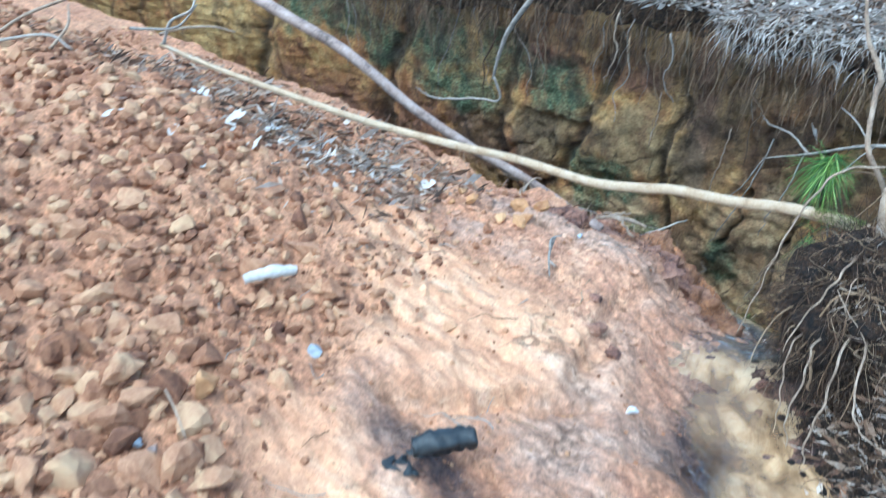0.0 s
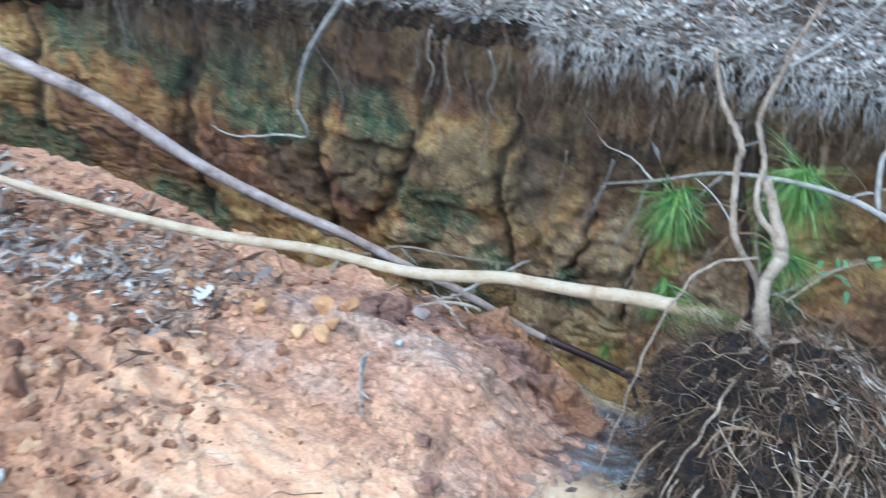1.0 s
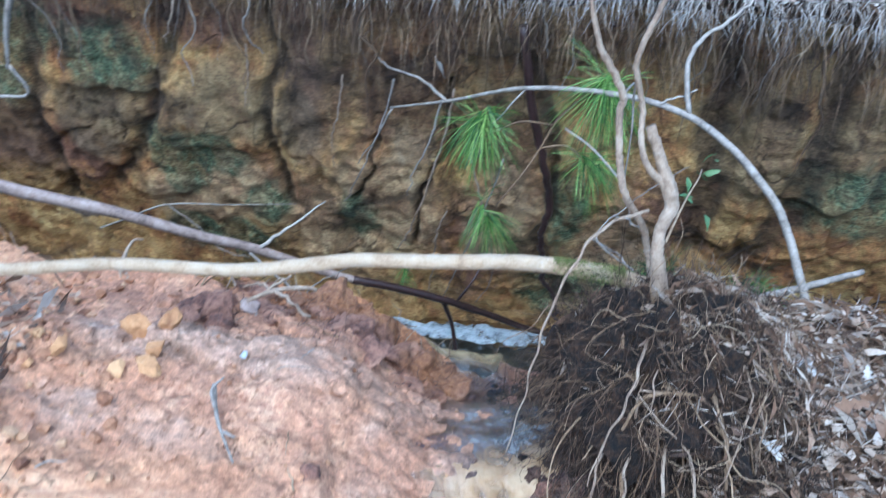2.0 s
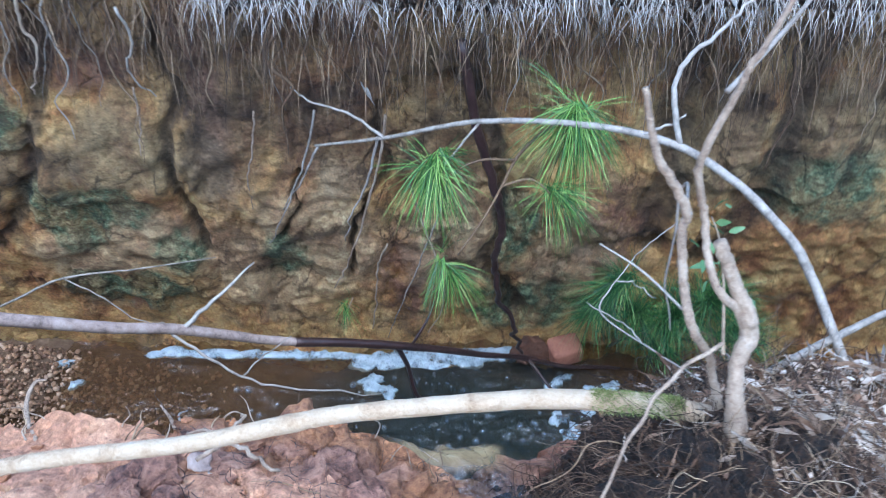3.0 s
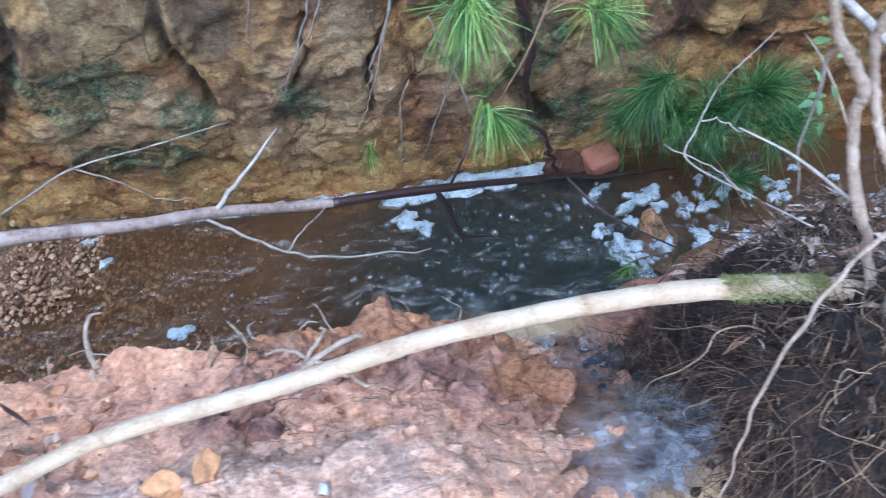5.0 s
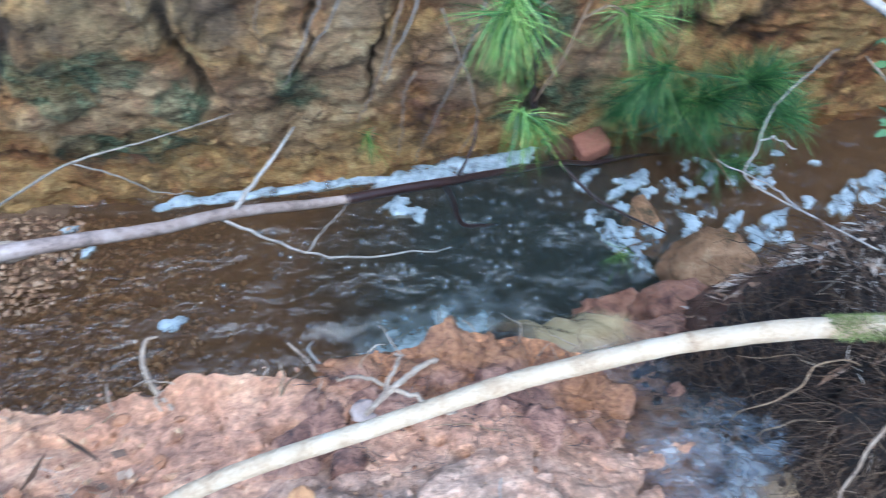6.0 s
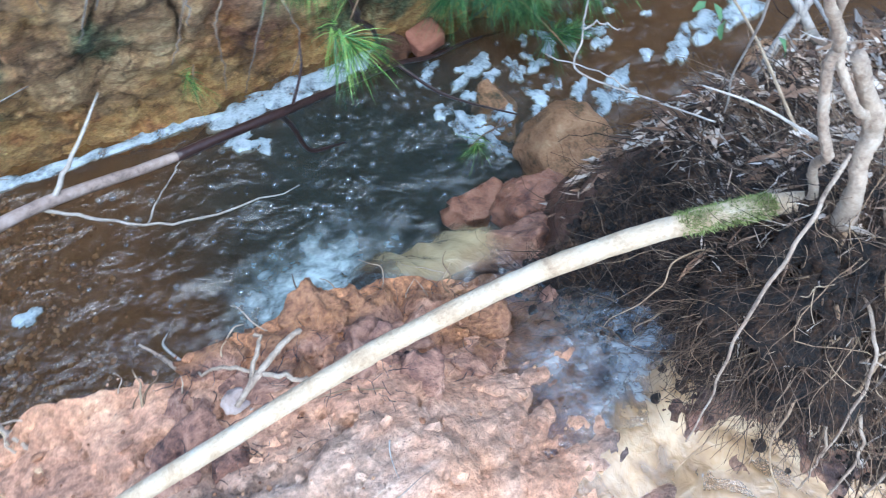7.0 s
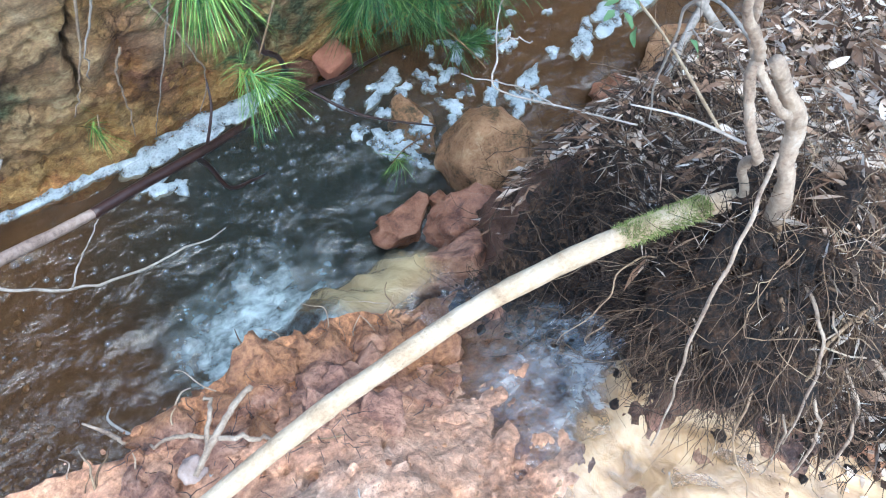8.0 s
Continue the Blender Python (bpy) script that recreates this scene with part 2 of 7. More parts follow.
    crease = step(nt, cells(nt, calc_vec(nt, place(nt, (1.0, 1.5, 1.0)), mid, 0.30), 3.3, 'DISTANCE_TO_EDGE'), 0.030, 0.0)
    crease = calc(nt, 'MULTIPLY', crease, step(nt, grain(nt, v, 2.6, 3), 0.46, 0.60))
    col = blend(nt, calc(nt, 'MULTIPLY', crease, 0.35), col, (0.12, 0.065, 0.045))
    specks = any_of(nt, [step(nt, cells(nt, v, 38.0), 0.20, 0.08), step(nt, cells(nt, calc_vec(nt, v, mid, 0.05), 85.0), 0.24, 0.12)])
    col = blend(nt, calc(nt, 'MULTIPLY', calc(nt, 'MULTIPLY', specks, step(nt, mid, 0.48, 0.6)), 0.6), col, (0.06, 0.035, 0.03))
    put(nt, col, b.inputs["Base Color"])
    put(nt, ramp(nt, any_of(nt, [wet, calc(nt, 'MULTIPLY', wash, 0.55)]), [(0.0, (0.85, 0.85, 0.85)), (1.0, (0.20, 0.20, 0.20))]), b.inputs["Roughness"])
    rough = calc(nt, 'SUBTRACT', 1.0, calc(nt, 'MULTIPLY', pale, 0.75))
    loose = calc(nt, 'MULTIPLY', rough, calc(nt, 'ADD', calc(nt, 'MULTIPLY', lump, 0.5), calc(nt, 'ADD', calc(nt, 'MULTIPLY', fine, 0.35), calc(nt, 'MULTIPLY', crumb, 0.20))))
    h = calc(nt, 'ADD', calc(nt, 'ADD', calc(nt, 'MULTIPLY', mid, calc(nt, 'MULTIPLY', rough, 0.9)), calc(nt, 'MULTIPLY', swept, 0.7)), calc(nt, 'ADD', loose, calc(nt, 'MULTIPLY', crease, -0.25)))
    relief(nt, b, h, 0.85, 0.026)
    return m


def wall_material():
    m, nt, b = material("layered_earth")
    v, flat = place(nt), place(nt, (1.15, 1.0, 1.0))
    big, mid, fine = grain(nt, v, 1.7, 6, 0.6, 0.2), grain(nt, place(nt, (1.2, 1.0, 0.8)), 6.5, 8, 0.72, 0.2), grain(nt, place(nt, (1.0, 1.0, 1.7)), 42.0, 6, 0.78)
    mixd = calc(nt, 'ADD', calc(nt, 'MULTIPLY', big, 0.45), calc(nt, 'MULTIPLY', mid, 0.55))
    col = ramp(nt, mixd, [(0.34, (0.095, 0.046, 0.024)), (0.41, (0.31, 0.140, 0.058)), (0.46, (0.47, 0.240, 0.096)), (0.52, (0.58, 0.350, 0.140)), (0.60, (0.66, 0.44, 0.195)), (0.70, (0.70, 0.52, 0.28))], 1.08)
    red = any_of(nt, [spot(nt, (x, 4.9, z), (rx, 1, rz), 0.5, 4.0, 0.8) for x, z, rx, rz in ((-1.12, -1.75, 0.26, 0.5), (-4.3, -1.35, 0.7, 0.32), (-3.45, -1.35, 0.3, 0.3), (-5.7, -1.6, 0.9, 0.4), (-2.6, -0.45, 0.3, 0.14), (-0.15, -1.45, 0.26, 0.4), (-2.75, -2.08, 0.22, 0.13), (-3.3, -0.5, 0.25, 0.12), (-2.05, -0.6, 0.12, 0.5))])
    col = blend(nt, calc(nt, 'MULTIPLY', red, calc(nt, 'MULTIPLY', step(nt, mid, 0.40, 0.52), 0.8)), col, ramp(nt, mid, [(0.3, (0.13, 0.034, 0.018)), (0.7, (0.40, 0.135, 0.070))]))
    olive = any_of(nt, [spot(nt, (x, 4.9, z), (rx, 1, rz), 0.3, 3.5, 0.5) for x, z, rx, rz in ((-2.46, -0.90, 0.27, 0.26), (-3.3, -1.1, 0.2, 0.28), (-2.1, -0.95, 0.12, 0.22), (0.75, -0.7, 0.3, 0.35), (0.25, -0.75, 0.2, 0.4))])
    col = blend(nt, calc(nt, 'MULTIPLY', olive, 0.65), col, ramp(nt, mid, [(0.3, (0.125, 0.088, 0.036)), (0.7, (0.33, 0.250, 0.112))]))
    ochre = any_of(nt, [spot(nt, (x, 4.9, z), (rx, 1, rz), 0.4, 4.0, 0.8) for x, z, rx, rz in ((-1.62, -1.5, 0.34, 0.5), (-2.45, -1.5, 0.25, 0.25), (-1.95, -1.75, 0.35, 0.4), (-0.95, -1.5, 0.25, 0.4), (-0.3, -1.7, 0.25, 0.4), (-2.85, -1.65, 0.3, 0.2))])
    umber = any_of(nt, [spot(nt, (x, 4.9, z), (rx, 1, rz), 0.6, 4.0, 0.8) for x, z, rx, rz in ((-3.0, -0.95, 0.35, 0.25), (-2.0, -0.8, 0.22, 0.35), (-1.5, -0.8, 0.3, 0.3), (-3.9, -1.2, 0.3, 0.4), (-1.0, -0.9, 0.25, 0.3))])
    col = blend(nt, calc(nt, 'MULTIPLY', umber, 0.65), col, ramp(nt, mid, [(0.3, (0.055, 0.034, 0.018)), (0.5, (0.14, 0.085, 0.040)), (0.7, (0.26, 0.165, 0.080))]))
    col = blend(nt, calc(nt, 'MULTIPLY', ochre, 0.7), col, ramp(nt, mid, [(0.3, (0.36, 0.200, 0.075)), (0.5, (0.60, 0.380, 0.160)), (0.7, (0.72, 0.51, 0.25))]))
    # moss and algae
    moss = any_of(nt, [spot(nt, (x, 4.9, z), (rx * 1.25, 1, rz * 1.2), 0.7, 4.0, 0.6) for x, z, rx, rz in ((-5.92, -0.62, 0.3, 0.2), (-5.4, -0.5, 0.32, 0.25), (-4.92, -0.74, 0.16, 0.2), (-4.25, -0.62, 0.30, 0.26), (-4.05, -0.92, 0.28, 0.16), (-3.09, -0.66, 0.24, 0.17), (-6.8, -1.9, 0.5, 0.3), (-5.2, -2.0, 0.4, 0.2), (-3.6, -0.55, 0.2, 0.2))])
    moss = any_of(nt, [moss] + [spot(nt, (x, 4.9, z), (rx * 1.2, 1, rz * 1.15), 0.7, 5.0, 0.6) for x, z, rx, rz in ((-2.84, -1.30, 0.17, 0.2), (-2.6, -1.22, 0.15, 0.12), (-2.36, -1.62, 0.10, 0.16), (-2.55, -1.95, 0.16, 0.18), (-2.86, -1.95, 0.14, 0.16), (-1.8, -1.62, 0.10, 0.16), (0.8, -1.0, 0.25, 0.2), (-0.5, -2.1, 0.3, 0.2), (-0.62, -1.35, 0.1, 0.3))])
    green = ramp(nt, fine, [(0.3, (0.040, 0.056, 0.028)), (0.50, (0.125, 0.170, 0.085)), (0.72, (0.30, 0.37, 0.21))], 1.0)
    col = blend(nt, calc(nt, 'MULTIPLY', moss, calc(nt, 'ADD', 0.55, calc(nt, 'MULTIPLY', step(nt, mid, 0.42, 0.58), 0.4))), col, green)
    # brown topsoil plus the overhang's shade, painted down from the turf, uneven lower edge
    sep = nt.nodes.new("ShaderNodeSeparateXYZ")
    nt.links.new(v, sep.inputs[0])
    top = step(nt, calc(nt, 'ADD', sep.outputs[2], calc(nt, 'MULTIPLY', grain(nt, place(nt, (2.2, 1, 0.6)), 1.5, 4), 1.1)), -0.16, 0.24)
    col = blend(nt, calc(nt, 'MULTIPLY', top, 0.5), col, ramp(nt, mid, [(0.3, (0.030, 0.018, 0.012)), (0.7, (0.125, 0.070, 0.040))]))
    # broad dark brown patch high on the wall
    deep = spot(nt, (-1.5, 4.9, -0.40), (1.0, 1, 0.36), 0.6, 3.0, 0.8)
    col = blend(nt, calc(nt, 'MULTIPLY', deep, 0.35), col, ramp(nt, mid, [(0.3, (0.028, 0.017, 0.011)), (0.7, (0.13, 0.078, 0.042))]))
    # dark seams where water and roots have run
    seam = step(nt, cells(nt, calc_vec(nt, flat, mid, 0.35), 1.45, 'DISTANCE_TO_EDGE'), 0.085, 0.0)
    seam = calc(nt, 'MULTIPLY', seam, step(nt, grain(nt, v, 2.2, 3), 0.38, 0.56))
    fissure = step(nt, cells(nt, calc_vec(nt, place(nt, (1.3, 1, 0.7)), mid, 0.22), 4.2, 'DISTANCE_TO_EDGE'), 0.035, 0.0)
    seam = any_of(nt, [seam, calc(nt, 'MULTIPLY', fissure, step(nt, grain(nt, v, 3.0, 3), 0.46, 0.60))])
    col = blend(nt, calc(nt, 'MULTIPLY', seam, 0.6), col, (0.028, 0.018, 0.014))
    # near-black brown along the clefts, strongest where they are deepest
    cleft_attr = nt.nodes.new("ShaderNodeAttribute")
    cleft_attr.attribute_name = "cleft_tone"
    caught = step(nt, calc(nt, 'ADD', cleft_attr.outputs["Fac"], calc(nt, 'MULTIPLY', calc(nt, 'SUBTRACT', mid, 0.5), 0.9)), 0.25, 0.85)
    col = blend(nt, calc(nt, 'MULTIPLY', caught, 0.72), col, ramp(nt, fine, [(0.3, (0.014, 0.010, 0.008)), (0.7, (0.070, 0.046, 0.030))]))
    grit = grain(nt, v, 95.0, 4, 0.8)
    col = blend(nt, 0.75, col, ramp(nt, fine, [(0.33, (0.20, 0.20, 0.20)), (0.66, (0.90, 0.90, 0.90))]), 'OVERLAY')
    col = blend(nt, 0.18, col, ramp(nt, grit, [(0.32, (0.15, 0.15, 0.15)), (0.66, (0.85, 0.85, 0.85))]), 'OVERLAY')
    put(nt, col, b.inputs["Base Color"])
    b.inputs["Roughness"].default_value = 0.82
    relief(nt, b, calc(nt, 'ADD', calc(nt, 'MULTIPLY', mid, 1.0), calc(nt, 'ADD', calc(nt, 'MULTIPLY', fine, 1.1), calc(nt, 'ADD', calc(nt, 'MULTIPLY', seam, -0.5), calc(nt, 'MULTIPLY', cells(nt, calc_vec(nt, flat, fine, 0.03), 16.0), -0.45)))), 1.0, 0.030)
    return m


def calc_vec(nt, vec, fac, amount):
    """A vector pushed about by a value."""
    s = nt.nodes.new("ShaderNodeVectorMath")
    s.operation = 'SCALE'
    nt.links.new(vec, s.inputs[0])
    s.inputs["Scale"].default_value = 1.0
    c = nt.nodes.new("ShaderNodeCombineXYZ")
    for k in range(3):
        put(nt, calc(nt, 'MULTIPLY', fac, amount), c.inputs[k])
    a = nt.nodes.new("ShaderNodeVectorMath")
    nt.links.new(s.outputs[0], a.inputs[0])
    nt.links.new(c.outputs[0], a.inputs[1])
    return a.outputs[0]


def earth(name, stops, scale=9.0, fine_scale=60.0, rough=0.85, bump=0.7, depth=0.015, vary=0.0, own=False, stretch=(1, 1, 1), keep=0.85):
    """Soil, stone, bark and leaf colours: two sizes of grain, relief, and a shift from piece to piece."""
    m, nt, b = material(name)
    v = place(nt, stretch, own)
    mid, fine = grain(nt, v, scale, 6, 0.65, 0.4), grain(nt, v, fine_scale, 5, 0.7)
    fac = calc(nt, 'ADD', calc(nt, 'MULTIPLY', mid, 0.65), calc(nt, 'MULTIPLY', fine, 0.35))
    if vary:
        info = nt.nodes.new("ShaderNodeObjectInfo")
        isl = nt.nodes.new("ShaderNodeNewGeometry")
        r = calc(nt, 'FRACT', calc(nt, 'ADD', info.outputs["Random"], isl.outputs["Random Per Island"]))
        fac = calc(nt, 'ADD', fac, calc(nt, 'MULTIPLY', calc(nt, 'SUBTRACT', r, 0.5), vary))
    put(nt, ramp(nt, fac, stops, keep), b.inputs["Base Color"])
    b.inputs["Roughness"].default_value = rough
    if bump:
        relief(nt, b, calc(nt, 'ADD', mid, calc(nt, 'MULTIPLY', fine, 0.5)), bump, depth)
    return m


CLAY, WALL = shelf_material(), wall_material()
CLOD = earth("clay_clods", [(0.28, (0.17, 0.066, 0.028)), (0.43, (0.34, 0.145, 0.058)), (0.56, (0.48, 0.235, 0.105)), (0.74, (0.60, 0.36, 0.17)), (0.9, (0.60, 0.39, 0.19))], 16, 75, 0.9, 1.0, 0.014, 0.42, keep=0.86)
OCHRE_ROCK = earth("ochre_stone", [(0.3, (0.34, 0.135, 0.040)), (0.5, (0.52, 0.255, 0.080)), (0.7, (0.64, 0.38, 0.155))], 14, 80, 0.85, 0.8, 0.008, 0.15)
RED_ROCK = earth("wet_red_rock", [(0.33, (0.10, 0.040, 0.026)), (0.48, (0.32, 0.145, 0.082)), (0.62, (0.43, 0.225, 0.135)), (0.75, (0.55, 0.33, 0.23))], 10, 55, 0.38, 1.0, 0.02, 0.1, keep=0.95)
BOULDER = earth("stained_boulder", [(0.36, (0.060, 0.050, 0.022)), (0.43, (0.21, 0.125, 0.058)), (0.50, (0.40, 0.215, 0.105)), (0.58, (0.50, 0.300, 0.155)), (0.68, (0.60, 0.42, 0.25))], 8, 65, 0.6, 1.0, 0.035, keep=0.95)
SOIL = earth("dark_root_soil", [(0.40, (0.008, 0.006, 0.005)), (0.47, (0.018, 0.011, 0.007)), (0.55, (0.060, 0.032, 0.017)), (0.66, (0.15, 0.084, 0.044))], 26, 110, 0.95, 1.0, 0.05, keep=1.1)
BANK = earth("humus", [(0.40, (0.010, 0.007, 0.005)), (0.47, (0.046, 0.028, 0.017)), (0.54, (0.125, 0.076, 0.046)), (0.66, (0.25, 0.160, 0.100))], 24, 110, 0.95, 1.0, 0.05, keep=1.15)
FACE = earth("wet_gully_face", [(0.3, (0.045, 0.022, 0.014)), (0.5, (0.15, 0.062, 0.030)), (0.75, (0.28, 0.125, 0.060))], 7, 50, 0.5, 1.0, 0.04)
POLE_WOOD = earth("peeled_pale_wood", [(0.30, (0.24, 0.150, 0.085)), (0.40, (0.43, 0.300, 0.180)), (0.50, (0.53, 0.395, 0.255)), (0.60, (0.58, 0.46, 0.32)), (0.70, (0.57, 0.52, 0.44))], 13, 130, 0.8, 1.0, 0.012, keep=1.0)
DARK_WOOD = earth("weathered_grey_bark", [(0.33, (0.105, 0.075, 0.062)), (0.48, (0.32, 0.235, 0.195)), (0.7, (0.52, 0.42, 0.365))], 12, 60, 0.75, 0.6, 0.006, keep=1.0)
WET_WOOD = earth("wet_dark_bark", [(0.3, (0.018, 0.009, 0.008)), (0.6, (0.06, 0.03, 0.026)), (0.8, (0.11, 0.06, 0.05))], 14, 60, 0.3, 0.6, 0.006)
STEM_WOOD = earth("smooth_tan_bark", [(0.33, (0.10, 0.068, 0.048)), (0.43, (0.28, 0.205, 0.148)), (0.54, (0.42, 0.325, 0.240)), (0.70, (0.54, 0.455, 0.370))], 16, 140, 0.8, 1.0, 0.010, keep=1.1)
GREY_WOOD = earth("bleached_grey_twig", [(0.32, (0.13, 0.108, 0.088)), (0.48, (0.31, 0.27, 0.23)), (0.7, (0.48, 0.43, 0.38))], 20, 90, 0.75, 0.4, 0.003, 0.15, keep=1.1)
ROOT_WOOD = earth("fibrous_root", [(0.25, (0.050, 0.032, 0.021)), (0.45, (0.15, 0.100, 0.064)), (0.65, (0.27, 0.195, 0.130)), (0.85, (0.46, 0.37, 0.27))], 22, 90, 0.85, 0.4, 0.003, 0.5, keep=1.25)
HAIR_ROOT = earth("fine_rootlets", [(0.25, (0.012, 0.008, 0.006)), (0.50, (0.044, 0.028, 0.019)), (0.72, (0.11, 0.074, 0.050)), (0.92, (0.22, 0.160, 0.112))], 22, 90, 0.9, 0.0, 0.003, 0.6, keep=1.25)
NEEDLE = earth("green_pine_needles", [(0.15, (0.026, 0.066, 0.018)), (0.42, (0.085, 0.175, 0.042)), (0.68, (0.22, 0.36, 0.08)), (0.95, (0.44, 0.54, 0.18))], 6, 40, 0.45, 0.0, 0.003, 0.9, keep=1.1)
DARK_NEEDLE = earth("dark_pine_needles", [(0.15, (0.010, 0.040, 0.014)), (0.42, (0.036, 0.105, 0.034)), (0.68, (0.095, 0.21, 0.065)), (0.95, (0.24, 0.36, 0.12))], 6, 40, 0.45, 0.0, 0.003, 0.9, keep=1.1)
DRY = earth("dry_leaves_and_straw", [(0.2, (0.065, 0.042, 0.030)), (0.45, (0.21, 0.130, 0.085)), (0.62, (0.34, 0.25, 0.185)), (0.85, (0.58, 0.51, 0.44))], 8, 60, 0.85, 0.0, 0.003, 0.7, keep=1.15)
PALE_LEAF = earth("bleached_leaf", [(0.3, (0.32, 0.285, 0.245)), (0.5, (0.52, 0.475, 0.42)), (0.75, (0.70, 0.665, 0.61))], 20, 90, 0.75, 0.3, 0.003, 0.3)
GRAVEL = earth("creek_gravel", [(0.2, (0.12, 0.055, 0.024)), (0.45, (0.28, 0.145, 0.062)), (0.65, (0.42, 0.240, 0.115)), (0.85, (0.55, 0.38, 0.24))], 10, 70, 0.5, 0.5, 0.006, 0.6)
GREY_STONE = earth("blue_grey_stone", [(0.3, (0.20, 0.22, 0.24)), (0.5, (0.36, 0.39, 0.42)), (0.75, (0.50, 0.54, 0.57))], 20, 90, 0.6, 0.5, 0.005, 0.1)
WHITE_STONE = earth("pale_quartz_stone", [(0.3, (0.48, 0.45, 0.42)), (0.6, (0.66, 0.64, 0.62)), (0.8, (0.78, 0.77, 0.76))], 20, 90, 0.55, 0.4, 0.004, 0.1)
CHAR = earth("wet_charred_wood", [(0.3, (0.008, 0.010, 0.011)), (0.6, (0.030, 0.036, 0.040)), (0.8, (0.09, 0.10, 0.11))], 20, 90, 0.35, 0.8, 0.006)
MOSS = earth("bright_moss", [(0.3, (0.10, 0.125, 0.018)), (0.55, (0.25, 0.28, 0.055)), (0.8, (0.42, 0.45, 0.13))], 30, 120, 0.95, 0.0, 0.004, 0.4)
BRICK = earth("worn_red_brick", [(0.3, (0.26, 0.085, 0.045)), (0.55, (0.42, 0.16, 0.085)), (0.8, (0.50, 0.25, 0.15))], 14, 90, 0.75, 0.6, 0.004)


def bed_material():
    m, nt, b = material("creek_bed_silt")
    v = place(nt)
    mid, fine = grain(nt, v, 5, 6, 0.65, 0.4), grain(nt, v, 45, 5, 0.7)
    col = ramp(nt, calc(nt, 'ADD', calc(nt, 'MULTIPLY', mid, 0.6), calc(nt, 'MULTIPLY', fine, 0.4)), [(0.3, (0.07, 0.036, 0.015)), (0.5, (0.16, 0.085, 0.034)), (0.7, (0.28, 0.165, 0.070))])
    # deep water's darkness painted onto the bed in the pool's middle
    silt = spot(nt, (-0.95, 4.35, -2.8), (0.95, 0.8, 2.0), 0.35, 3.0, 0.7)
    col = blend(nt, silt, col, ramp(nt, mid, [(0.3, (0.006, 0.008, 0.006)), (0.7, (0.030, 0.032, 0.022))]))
    put(nt, col, b.inputs["Base Color"])
    b.inputs["Roughness"].default_value = 0.8
    relief(nt, b, calc(nt, 'ADD', mid, fine), 0.8, 0.02)
    return m


def lip_material():
    m, nt, b = material("purplish_wet_rock")
    v = place(nt)
    mid, fine = grain(nt, v, 9.0, 7, 0.7, 0.8), grain(nt, v, 55.0, 6, 0.7)
    col = ramp(nt, calc(nt, 'ADD', calc(nt, 'MULTIPLY', mid, 0.65), calc(nt, 'MULTIPLY', fine, 0.35)), [(0.36, (0.055, 0.028, 0.022)), (0.45, (0.25, 0.118, 0.078)), (0.53, (0.46, 0.235, 0.145)), (0.62, (0.58, 0.35, 0.235))], 0.95)
    crust = any_of(nt, [spot(nt, (-1.38, 3.05, -0.40), (0.5, 0.10, 0.3), 0.4, 8.0, 0.6), spot(nt, (-1.0, 2.9, -0.45), (0.12, 0.12, 0.3), 0.5, 9.0, 0.8), spot(nt, (-1.42, 2.86, -0.4), (0.06, 0.05, 0.2), 0.5, 12.0, 0.8)])
    col = blend(nt, calc(nt, 'MULTIPLY', crust, 0.85), col, ramp(nt, fine, [(0.35, (0.20, 0.060, 0.012)), (0.6, (0.50, 0.20, 0.040))]))
    put(nt, col, b.inputs["Base Color"])
    b.inputs["Roughness"].default_value = 0.5
    relief(nt, b, calc(nt, 'ADD', mid, calc(nt, 'MULTIPLY', fine, 0.6)), 1.0, 0.03)
    return m


LIP_ROCK = lip_material()
STRAW = earth("bleached_straw", [(0.2, (0.16, 0.130, 0.110)), (0.42, (0.36, 0.310, 0.270)), (0.62, (0.53, 0.470, 0.420)), (0.88, (0.68, 0.63, 0.58))], 8, 60, 0.85, 0.0, 0.003, 0.6, keep=1.1)


